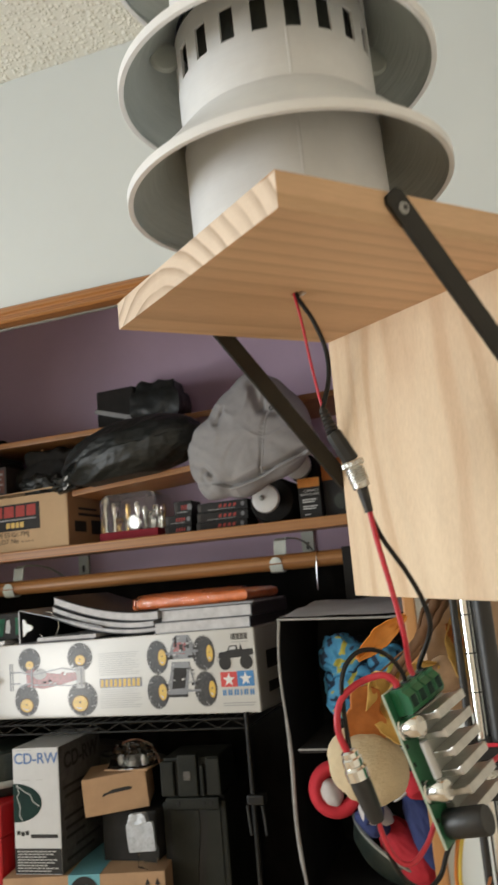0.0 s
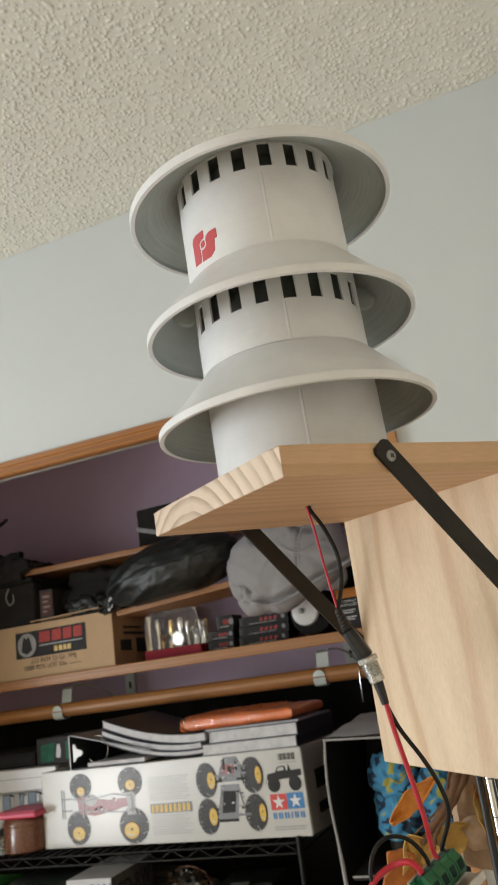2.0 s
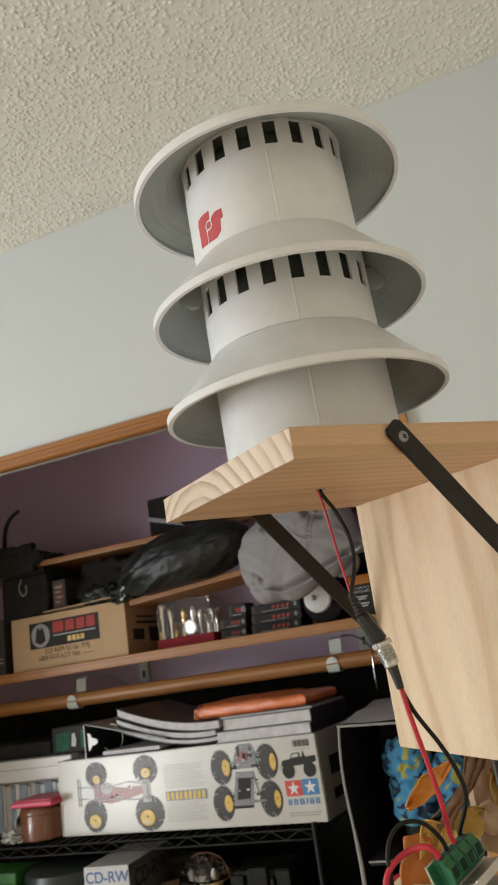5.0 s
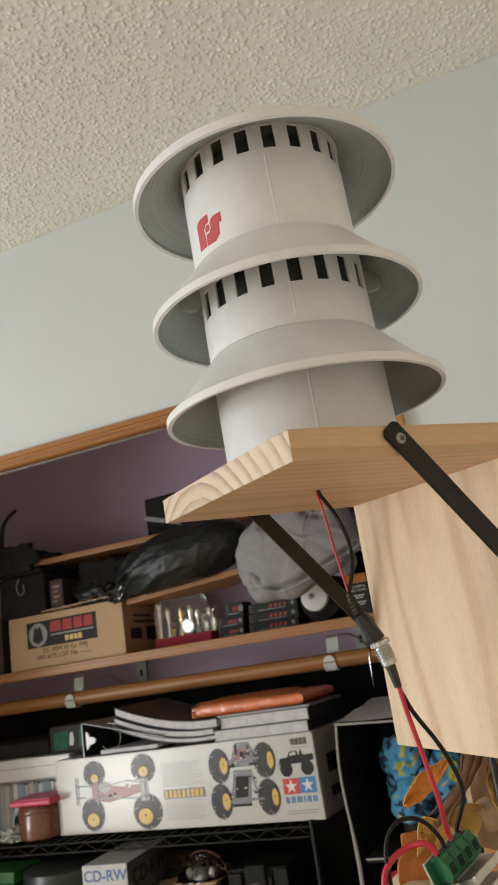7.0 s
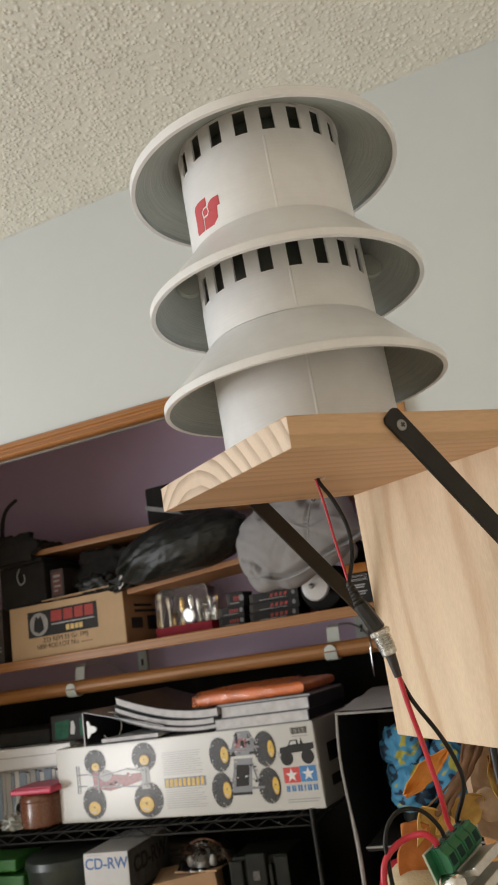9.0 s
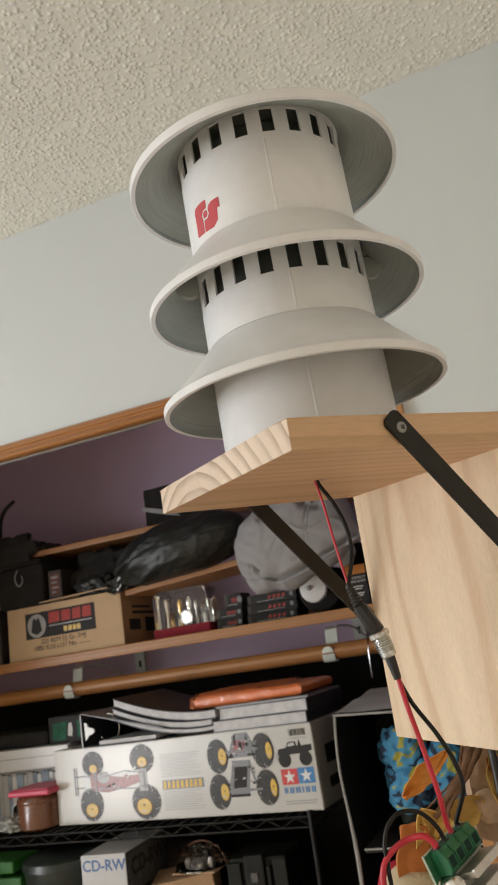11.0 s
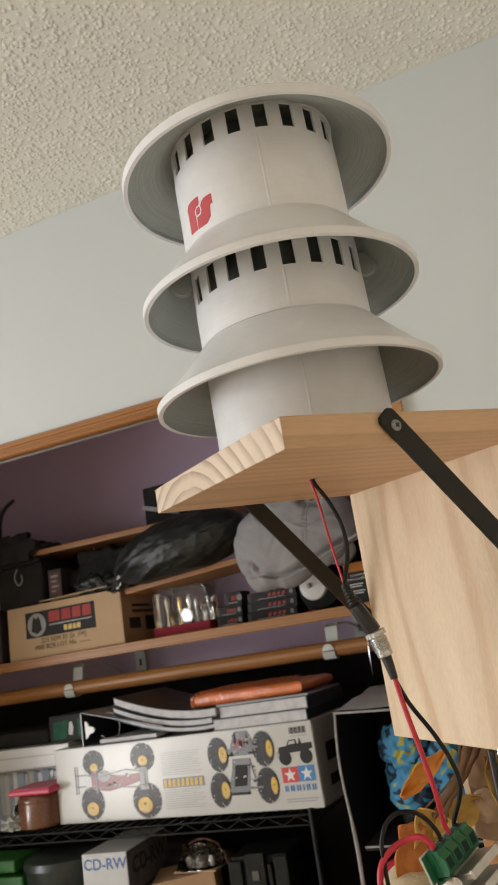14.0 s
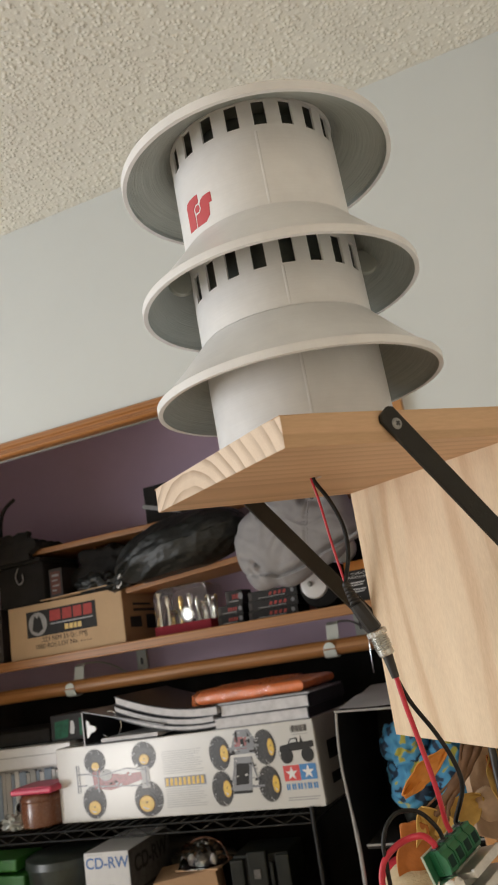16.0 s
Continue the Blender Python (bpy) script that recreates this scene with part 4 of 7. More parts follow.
    cable("orange_wire", loc([tuple(AMP @ Vector((0.0425, 0.020, 0.001))), tuple(AMP @ Vector((0.0440, 0.018, 0.006))), (0.2655, 0.7805, 1.3660), (0.2613, 0.7800, 1.3408), (0.2660, 0.8100, 1.3100), (0.2720, 0.8930, 1.3000)]), 0.0011, ORANGE_WIRE, a)
    cable("yellow_wire", loc([tuple(AMP @ Vector((0.0425, 0.026, 0.001))), tuple(AMP @ Vector((0.0440, 0.024, 0.006))), (0.2675, 0.7808, 1.3658), (0.2633, 0.7795, 1.3406), (0.2680, 0.8100, 1.3050), (0.2722, 0.8930, 1.2950)]), 0.0011, YELLOW_WIRE, a)
    return a


def build_stand():
    """A folded light stand that carries the bracket's upright plank."""
    x, y = 0.2134, 1.0163
    t = thing("tripod_stand", Matrix.Translation((x, y, 0.0)), "black and chrome tripod stand behind the pine plank", "tripod")
    part("centre_column", rod([(0, 0, 0.12), (0, 0, 1.60)], 0.0036, 24), CHROME, t, "bright chrome column", smooth=True)
    for z in (1.44, 1.465, 1.415):
        part("column_mark", lathe([(0.0037, z), (0.0039, z), (0.0039, z + 0.0007), (0.0037, z + 0.0007)], 24, closed=True), BLACK_PLASTIC, t)
    for dx, dy, r in ((-0.0066, -0.001, 0.0027), (0.0105, -0.004, 0.0062), (0.004, 0.014, 0.0062)):
        leg = part("leg", rod([(dx, dy, 1.56), (dx * 1.2, dy * 1.2, 1.30), (dx * 2.2, dy * 2.2, 0.7), (dx * 6, dy * 6, 0.015)], r, 14), BLACK_PLASTIC, t, "folded black leg", smooth=True)
        part("rubber_foot", lathe([(0.0, 0.0), (0.010, 0.0), (0.011, 0.004), (0.008, 0.02), (0.0, 0.02)], 18), BLACK_RUBBER, leg, "", Matrix.Translation((dx * 6, dy * 6, 0.0)), smooth=True)
    clamp = part("clamp", slab(-0.010, 0.018, -0.012, 0.018, 1.350, 1.385, 0.003), BLACK_PLASTIC, t, "black plastic locking collar")
    part("knob", lathe([(0.0, 0.0), (0.005, 0.0), (0.006, 0.002), (0.006, 0.010), (0.0, 0.011)], 20), ZINC, clamp, "", Matrix.Translation((0.006, -0.012, 1.366)) @ pose(0, 0, 0, 90, 0, 0), smooth=True)
    part("mount_bolt", rod([(-0.0345, -0.0385, 1.575), (0.0, 0.0, 1.575)], 0.004, 12), ZINC, t, smooth=True)
    return t


def leaf_mesh(length, width, seed):
    """A curled cloth leaf, upright along z, facing -y."""
    g = bmesh.new()
    n, k = 18, 8
    rows = []
    for i in range(n + 1):
        s = i / n
        half = width * (math.sin(math.pi * min(1, s * 0.92 + 0.06)) ** 0.8) * (1 + 0.06 * math.sin(s * 13 + seed) + 0.10 * noise.noise((s * 9, seed, 2.0)))
        rows.append([g.verts.new((half * (j / k * 2 - 1), width * (0.45 * noise.noise((s * 5 + seed, j * 0.5, seed)) - 0.35 * (j / k * 2 - 1) ** 2 + 0.4 * math.sin(s * 2.5)), length * (s - 0.5))) for j in range(k + 1)])
    for p, q in zip(rows, rows[1:]):
        for j in range(k):
            g.faces.new((p[j], p[j + 1], q[j + 1], q[j]))
    bmesh.ops.remove_doubles(g, verts=g.verts[:], dist=1e-5)
    bmesh.ops.solidify(g, geom=g.faces[:], thickness=0.0008)
    return g


def build_decoration():
    """Cloth leaves, a small pumpkin and dry stalks tied to the stand."""
    base = Vector((0.240, 0.965, 1.420))
    t = thing("autumn_decoration", Matrix.Translation(base + Vector((-0.047, 0.075, 0.004))), "cloth autumn leaves and cream pumpkin tied to a stand", "decoration")
    at = lambda x, y, z: Matrix.Translation(Vector((x, y, z)) - base)
    face = pose(0, 0, 0, 0, 0, 21)
    part("orange_leaf", leaf_mesh(0.046, 0.0066, 1.0), PRINT_ORANGE, t, "long orange cloth leaf", at(0.2020, 0.945, 1.4500) @ face @ pose(0, 0, 0, 0, 55, 0), smooth=True, angle=80)
    part("rust_leaf", crumpled(0.027, 0.007, 0.050, 0.0022, 14.0, 20, 70.0, 0.6), RUST_CLOTH, t, "crumpled rust-orange cloth leaf", at(0.1800, 0.944, 1.366) @ face @ pose(0, 0, 0, 0, 8, 0), smooth=True, angle=60)
    part("yellow_leaf", leaf_mesh(0.050, 0.0175, 7.0), YELLOW_CLOTH, t, "yellow-tan cloth leaf", at(0.2030, 0.948, 1.403) @ face @ pose(0, 0, 0, 0, -22, 0), smooth=True, angle=80)
    part("yellow_leaf", leaf_mesh(0.044, 0.0120, 9.0), YELLOW_CLOTH, t, "", at(0.2180, 0.958, 1.416) @ face @ pose(0, 0, 0, 0, 60, 0), smooth=True, angle=80)
    gourd = blob((0.0300, 0.0250, 0.0270), 0.07, 2.0, 111.0, 5, 0.02)
    for v in gourd.verts:
        a = math.atan2(v.co.y, v.co.x)
        v.co *= 1 - 0.035 * abs(math.sin(a * 3.5)) ** 3
    part("pumpkin", gourd, CREAM_PLUSH, t, "cream plush pumpkin", at(0.1810, 0.950, 1.364) @ Matrix.Diagonal((1.0, 1.0, 0.86, 1.0)) @ pose(0, 0, 0, 25, 30, 20), smooth=True, angle=80)
    part("brown_paper", crumpled(0.058, 0.016, 0.088, 0.0030, 121.0, 22, 60.0, 0.5), BROWN_PAPER, t, "crumpled brown paper", at(0.2430, 0.987, 1.392) @ face @ pose(0, 0, 0, 0, 14, 0), smooth=True, angle=80)
    part("brown_lobe", blob((0.0125, 0.007, 0.0120), 0.10, 2.4, 123.0, 4, 0.06), BROWN_PAPER, t, "", at(0.2400, 0.972, 1.4200), smooth=True, angle=80)
    part("red_patch", leaf_mesh(0.018, 0.0040, 17.0), RUST_CLOTH, t, "", at(0.2500, 0.966, 1.446) @ face @ pose(0, 0, 0, 0, -30, 0), smooth=True, angle=80)
    part("yellow_paper", leaf_mesh(0.054, 0.0135, 15.0), YELLOW_CLOTH, t, "yellow leaf", at(0.2565, 0.967, 1.442) @ face @ pose(0, 0, 0, 0, 8, 0), smooth=True, angle=80)
    rel = lambda pts: [tuple(Vector(p) - base) for p in pts]
    for k, (d, r) in enumerate(((-0.0010, 0.0044), (0.0030, 0.0030), (-0.0052, 0.0012))):
        pts = [(0.2722, 0.893, 1.500), (0.2660, 0.930, 1.494), (0.2480 + d, 0.960, 1.4760 - 0.3 * d), (0.2375 + d * 1.2, 0.959 - 0.0010 * k, 1.4627 - 0.6 * d), (0.2260 + d * 0.4, 0.955, 1.4440 - 0.6 * d), (0.2115 + 0.8 * d, 0.952, 1.4290 - 0.8 * d), (0.2040 + 2 * d, 0.951, 1.4180 - d)]
        line = spline(rel(pts), 6)
        part("stalk", rod(line, r, 10, taper=[1.0 - 0.55 * max(0, i / len(line) - 0.5) * 2 + 0.14 * math.sin(i * 1.7 + k) for i in range(len(line))]), STALK_BROWN, t, "dry brown stalk", smooth=True)
    return t


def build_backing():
    """Black sheet added against the closet's back wall, below the rod, to darken it."""
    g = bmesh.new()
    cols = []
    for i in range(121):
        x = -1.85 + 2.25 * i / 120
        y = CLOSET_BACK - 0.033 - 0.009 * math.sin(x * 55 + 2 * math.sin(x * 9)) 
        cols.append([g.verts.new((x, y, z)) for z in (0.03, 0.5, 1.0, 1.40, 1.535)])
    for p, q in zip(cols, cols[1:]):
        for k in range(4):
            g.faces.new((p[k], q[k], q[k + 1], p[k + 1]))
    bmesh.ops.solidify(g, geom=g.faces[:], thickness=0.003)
    single("dark_backing", g, BLACK_CLOTH, Matrix(), "black folded sheet added to darken the space behind the rack", "curtain", smooth=True, angle=80)


build_room()
build_backing()
build_bracket()
build_siren()
build_cables()
build_amplifier()
build_stand()
build_decoration()


# ---- the closet ----
SHELF_TOP = 1.619


def build_closet_fittings():
    for front, z0, z1, label in ((2.06, 1.595, SHELF_TOP, "orange-brown wooden closet shelf holding boxes"), (2.105, 1.887, 1.902, "upper orange-brown wooden closet shelf")):
        sh = thing("closet_shelf", Matrix.Translation((-1.86, front, z0)), label, "shelf", "closet shelves")
        part("shelf_board", slab(0, 2.27, 0.012, CLOSET_BACK - 0.001 - front, 0.5 * (z1 - z0), z1 - z0, 0.001), SHELF_WOOD, sh)
        part("front_edge", slab(0, 2.27, 0, 0.0117, 0, z1 - z0, 0.003), SHELF_WOOD, sh, "rounded solid front edge")
    single("closet_rod", rod([(-1.87, 2.13, 1.531), (0.42, 2.13, 1.531)], 0.0175, 28), SHELF_WOOD, Matrix(), "round wooden clothes rod under the shelf", "clothes rod", smooth=True)
    for x in (-0.857, -0.212):
        s = thing("wall_standard", Matrix.Translation((x, CLOSET_BACK - 0.010, 1.0)), "pale slotted metal wall standard with bracket", "shelf standard", "slotted standards")
        part("channel", join(slab(-0.016, 0.016, 0.0, 0.0095, 0.0, 0.606, 0.0015), slab(-0.016, 0.016, 0.0, 0.0095, 0.62, 0.874, 0.0015)), WHITE_ENAMEL, s)
        for k in range(11):
            part("slot", slab(-0.0035, 0.0035, -0.0012, 0.0002, 0.061 + 0.05 * k, 0.079 + 0.05 * k), PRINT_BLACK, s)
        part("upper_arm", slab(-0.0015, 0.0015, -0.18, -0.001, 0.874, 0.8860, 0.0005), SHELF_WOOD, s)
    for x in (-0.934, -0.232):
        h = thing("rod_hook", Matrix.Translation((x, 2.13, 1.531)), "white metal hook carrying the clothes rod", "rod hook", "rod hooks")
        path = [(0.045, 0.056), (0.030, 0.050), (0.024, 0.02), (0.0205, -0.006), (0.012, -0.0185), (0.0, -0.0215), (-0.013, -0.019), (-0.0195, -0.010), (-0.0205, -0.004)]
        b = bmesh.new()
        pts = [Vector((0, y, z)) for y, z in path]
        rows = []
        for i, p in enumerate(pts):
            d = (pts[min(i + 1, len(pts) - 1)] - pts[max(i - 1, 0)]).normalized()
            nrm = Vector((1, 0, 0)).cross(d)
            rows.append([b.verts.new(p + Vector((sx, 0, 0)) + nrm * s) for sx, s in ((-0.0145, -0.001), (0.0145, -0.001), (0.0145, 0.001), (-0.0145, 0.001))])
        for p, q in zip(rows, rows[1:]):
            for k in range(4):
                b.faces.new((p[k], p[(k + 1) % 4], q[(k + 1) % 4], q[k]))
        b.faces.new(rows[0])
        b.faces.new(rows[-1][::-1])
        part("strap", b, WHITE_ENAMEL, h, smooth=True)
        part("stay", rod(spline([(0.010, 0.040, 0.056), (0.030, 0.09, 0.052), (0.044, 0.15, 0.030), (0.050, 0.225, -0.012)], 6), 0.0022, 8), WHITE_ENAMEL, h, "thin bent stay", smooth=True)
        part("tip", lathe([(0.0, 0.0), (0.0125, 0.0), (0.0138, 0.0005), (0.0138, 0.0012), (0.0125, 0.0016), (0.0, 0.0016)], 20, start=0.0, sweep=math.pi), WHITE_ENAMEL, h, "rounded tip", Matrix.Translation((0, -0.0195, -0.001)) @ pose(0, 0, 0, 90, 0, 0), smooth=True)

    wh = thing("wire_hook", Matrix.Translation((-0.1395, 2.13, 1.531)), "thin bright wire hook hanging from the clothes rod", "wire hook")
    bend = [(0.0012, 0.0192 * math.sin(radians(a)), 0.0192 * math.cos(radians(a))) for a in range(110, -100, -15)]
    part("wire", rod(spline([*bend, (0.0, -0.0200, -0.012), (-0.001, -0.0195, -0.035), (-0.002, -0.019, -0.066)], 3), 0.0011, 8), CHROME, wh, smooth=True)


def carton(x0, x1, y0, y1, z0, z1, material, name, label, category, bevel=0.002, turn=0.0):
    """A cardboard box with its front bottom-left corner as origin; returns the Empty and its size."""
    t = thing(name, pose(x0, y0, z0, 0, 0, turn), label, category)
    part("body", slab(0, x1 - x0, 0, y1 - y0, 0, z1 - z0, bevel), material, t)
    return t


def build_shelf_goods():
    # pale ammunition carton with a dark printed label
    t = carton(-1.083, -0.733, 2.075, 2.285, SHELF_TOP, 1.754, CARTON, "cardboard_carton", "pale brown carton with a dark, red and yellow printed label", "carton")
    w, h = 0.350, 0.135
    print_on("label_panel", rect(0.058, 0.051, 0.273, 0.117), PRINT_BLACK, t, -0.0002, label="black label panel")
    print_on("emblem", oval(0.093, 0.083, 0.029, 0.030, 24), PRINT_GREY, t, -0.0007)
    print_on("emblem_shape", [(0.076, 0.068), (0.093, 0.060), (0.109, 0.069), (0.105, 0.092), (0.099, 0.105), (0.093, 0.097), (0.085, 0.105), (0.080, 0.092)], PRINT_BLACK, t, -0.0012)
    x = 0.131
    for bw in (0.034, 0.029, 0.026, 0.026):
        print_on("brand_bar", [(x, 0.085), (x + bw, 0.085), (x + bw + 0.001, 0.112), (x + 0.002, 0.112)], LABEL_RED, t, -0.0007)
        x += bw + 0.005
    bars(t, [(0.132, 0.0765, 0.262, 0.0795)], PRINT_GREY, -0.0007)
    x = 0.176
    for bw in (0.011, 0.011, 0.009, 0.011):
        print_on("brand_bar", rect(x, 0.058, x + bw, 0.071), PRINT_YELLOW, t, -0.0007)
        x += bw + 0.003
    words(".223 REM 55 Gr. FMJ", 0.0165, PRINT_BLACK, t, Matrix.Translation((0.100, -0.0004, 0.036)) @ FRONT)
    words("1000 RDS LOT No.", 0.0165, PRINT_BLACK, t, Matrix.Translation((0.080, -0.0004, 0.020)) @ FRONT)
    bars(t, [(0.220 + 0.009 * k, 0.0215, 0.225 + 0.009 * k, 0.0235) for k in range(4)], PRINT_BLACK, -0.0003)
    # side in a darker copy of the card, standing for its shade
    part("side_panel", slab(w, w + 0.0012, 0.001, 0.208, 0.001, h - 0.001), CARTON_DARK, t, "printed side, darkened to carry its shade")
    for y0, z0, y1, z1 in ((0.03, 0.035, 0.085, 0.062), (0.05, 0.075, 0.16, 0.082), (0.05, 0.090, 0.14, 0.096), (0.11, 0.030, 0.17, 0.066)):
        part("side_print", slab(w + 0.0012, w + 0.0016, y0, y1, z0, z1), PRINT_BLACK, t)
    part("tape", slab(0.002, w - 0.002, 0.088, 0.122, h, h + 0.0004), CARTON_DARK, t)
    # open flaps on top
    for y0, lift, x0, x1 in ((0.0, 5, 0.110, 0.330), (0.03, 9, 0.125, 0.322)):
        part("flap", slab(x0, x1, 0.0, 0.09, 0.0, 0.0028, 0.0008), CARTON, t, "open flap", Matrix.Translation((0, y0 - 0.006, h + 0.001)) @ pose(0, 0, 0, lift, -1.5, 0))
    # dark box standing past the carton
    d = carton(-1.330, -1.1160, 2.085, 2.275, SHELF_TOP, 1.762, DARK_CARD, "printed_box", "dark printed box beside the brown carton", "box")
    bars(d, [(0.180, 0.030, 0.206, 0.034), (0.186, 0.040, 0.206, 0.043)], PRINT_GREY, -0.0003)
    # clear display case on a red base
    c = thing("display_case", Matrix.Translation((-0.680, 2.13, SHELF_TOP)), "clear plastic display case on a red base", "display case")
    part("base", slab(0, 0.158, 0, 0.11, 0, 0.024, 0.003), RED_VELVET, c, "dark red base")
    hood = [(0.004, 0.0), (0.004, 0.070)] + [(0.026 - 0.022 * math.cos(radians(a)), 0.070 + 0.022 * math.sin(radians(a))) for a in range(15, 91, 15)]
    hood += [(0.158 - x, z) for x, z in reversed(hood)]
    inner = [(0.079 + (x - 0.079) * 0.975, z * 0.978 if z > 0 else 0.0) for x, z in hood]
    cover = bmesh.new()
    loops = [[cover.verts.new((x, y, 0.0243 + z)) for x, z in line] for y, line in ((0.104, inner), (0.006, inner), (0.004, hood), (0.106, hood))]
    for p, q in zip(loops, loops[1:]):
        for k in range(len(hood) - 1):
            cover.faces.new((p[k], p[k + 1], q[k + 1], q[k]))
    for line in (loops[1], loops[2]):
        cover.faces.new(line)
    lid = part("cover", cover, ACRYLIC, c, "clear plastic cover")
    lid.visible_shadow = False
    part("medal", lathe([(0.0, 0.001), (0.0175, 0.001), (0.0195, 0.0002), (0.0195, -0.0015), (0.0, -0.0015)], 36), ZINC, c, "bright polished disc", look((0.085, 0.022, 0.044), (-0.169, -1.954, -0.138)) @ pose(0, 0, 0, 0, 180, 0), smooth=True)
    part("medal_stand", slab(0.07, 0.10, 0.026, 0.038, 0.024, 0.032, 0.002), BLACK_PLASTIC, c)
    rng = random.Random(8)
    for k in range(13):
        r = rng.uniform(0.007, 0.013)
        hgt = rng.uniform(0.035, 0.078)
        cup = lathe([(0.0, 0.0), (r * 0.8, 0.0), (r * 0.5, hgt * 0.3), (r * 0.6, hgt * 0.6), (r, hgt * 0.8), (r * 0.7, hgt), (0.0, hgt)], 16)
        part("figure", cup, (CHROME, BRASS, ZINC)[k % 3], c, "small metal piece", Matrix.Translation((0.018 + 0.0098 * k, rng.uniform(0.045, 0.090), 0.024)), smooth=True)
    # small printed cartons
    def small_box(x0, z0, wdt, hgt, dep, y0):
        b = thing("cartridge_box", pose(x0, y0, z0, 0, 0, rng.uniform(-2, 2)), "small dark printed cartridge box with red lettering bars", "box", "stacked cartridge boxes")
        part("body", slab(0, wdt, 0, dep, 0, hgt, 0.0012), PRINT_BLACK, b)
        part("end_panel", slab(0.0008, 0.009, -0.0004, 0.0, 0.003, hgt - 0.003), DARK_CARD, b)
        k = wdt * 0.42
        for j in range(4):
            print_on("brand_bar", [(k, hgt * 0.38), (k + wdt * 0.055, hgt * 0.38), (k + wdt * 0.075, hgt * 0.72), (k + wdt * 0.022, hgt * 0.72)], LABEL_RED, b, -0.0002)
            k += wdt * 0.095
        print_on("emblem", oval(wdt * 0.90, hgt * 0.55, hgt * 0.20, hgt * 0.24, 16), COVER_GREY, b, -0.0002)
        bars(b, [(wdt * 0.2, hgt * 0.2, wdt * 0.75, hgt * 0.26)], PRINT_GREY, -0.0002)
        return b
    for k in range(2):
        small_box(-0.512 + 0.002 * k, SHELF_TOP + 0.0238 * k, 0.068, 0.0235, 0.085, 2.148)
    for k in range(3):
        small_box(-0.430 + 0.003 * k, SHELF_TOP + 0.0228 * k, 0.127, 0.0225, 0.09, 2.150)
    small_box(-0.492, SHELF_TOP + 0.0478, 0.046, 0.034, 0.06, 2.165)
    # two dark canisters lying with their pale ends outward
    for x, z, y, r in ((-0.237, SHELF_TOP + 0.056, 2.10, 0.0555), (-0.172, 1.7488, 2.165, 0.0365)):
        m = Matrix.Translation((x, y, z)) @ pose(0, 0, 0, 90, 0, 0)
        s = thing("canister", m, "dark canister lying down with a white round end", "canister", "lying canisters")
        part("body", lathe([(0.0, -0.19), (r, -0.19), (r, -0.056), (r - 0.006, -0.045), (0.016, -0.040), (0.016, 0.0), (0.0, 0.0)], 40), BLACK_CLOTH, s, smooth=True)
        part("cap", lathe([(0.0, 0.010), (0.024, 0.0095), (0.030, 0.008), (0.0325, 0.004), (0.0325, 0.0), (0.0, 0.0)], 36), PRINT_WHITE, s, "white round cap", smooth=True)
        part("peg", lathe([(0.0, 0.019), (0.003, 0.0185), (0.006, 0.013), (0.0065, 0.011), (0.0, 0.011)], 16), STEEL_GREY, s, "grey peg", Matrix.Translation((-0.007, 0.002, 0)), smooth=True)
    # black and orange boxes
    o = carton(-0.165, -0.115, 2.115, 2.285, SHELF_TOP, 1.712, PRINT_BLACK, "product_box", "black and orange product box with white text lines", "box", 0.0015)
    print_on("orange_band", rect(0.0, 0.072, 0.050, 0.0925), PRINT_ORANGE, o, -0.0002)
    bars(o, [(0.008, 0.043, 0.040, 0.0452), (0.008, 0.038, 0.036, 0.0402), (0.008, 0.028, 0.041, 0.0302), (0.008, 0.023, 0.037, 0.0252), (0.011, 0.010, 0.024, 0.012)], PRINT_WHITE, -0.0002)
    words("COMPACT", 0.0072, PRINT_WHITE, o, Matrix.Translation((0.013, -0.0004, 0.0615)) @ FRONT)
    words("BINOCULARS", 0.0072, PRINT_WHITE, o, Matrix.Translation((0.004, -0.0004, 0.0535)) @ FRONT)
    o2 = carton(-0.112, -0.040, 2.135, 2.22, SHELF_TOP, 1.752, PRINT_BLACK, "product_box", "taller black box with a rust-orange top band", "box", 0.0015)
    print_on("orange_band", rect(0.0, 0.084, 0.073, 0.1325), RUST_CLOTH, o2, -0.0002)
    print_on("dial", oval(0.040, 0.035, 0.018, 0.018, 20), TUB_GREY, o2, -0.0002)
    # loose plank over the goods
    single("loose_plank", slab(-0.71, -0.24, 0, 0.17, 0, 0.0145, 0.002), SHELF_WOOD, pose(0, 2.06, SHELF_TOP + 0.1642, 0, -4, 0) , "loose wooden plank lying on the shelf goods", "plank")
    # black plastic bag
    bag = thing("plastic_bag", pose(-0.535, 2.045, 1.8180, 0, -4, 0), "stuffed black plastic bag lying on a plank", "bag")
    b = blob((0.172, 0.076, 0.066), 0.06, 2.2, 2.0, 6, 0.02, squash=-0.0625)
    for v in b.verts:
        k = max(0.0, (-v.co.x - 0.085) / 0.085)
        ang = math.atan2(v.co.z, v.co.y)
        crease = 1 - 2 * abs(noise.noise((v.co.x * 10 + 3 * v.co.z, ang * 1.5 + 6 * v.co.x, 4.0)))
        fine = 1 - 2 * abs(noise.noise((v.co.x * 30 + 4 * v.co.z, ang * 5 + v.co.x * 8, 9.0)))
        v.co += v.co.normalized() * (0.0065 * crease * (1 + 1.2 * k) + 0.0009 * fine + 0.0012 * noise.noise(v.co * 90))
        full = min(1.5, (1.0 - min(0.97, (v.co.x / 0.185) ** 2)) ** -0.2)
        v.co.y *= full
        v.co.z *= 1 + (full - 1) * 0.8
        v.co.z = v.co.z * (1 - 0.42 * k * k) - 0.016 * k * k
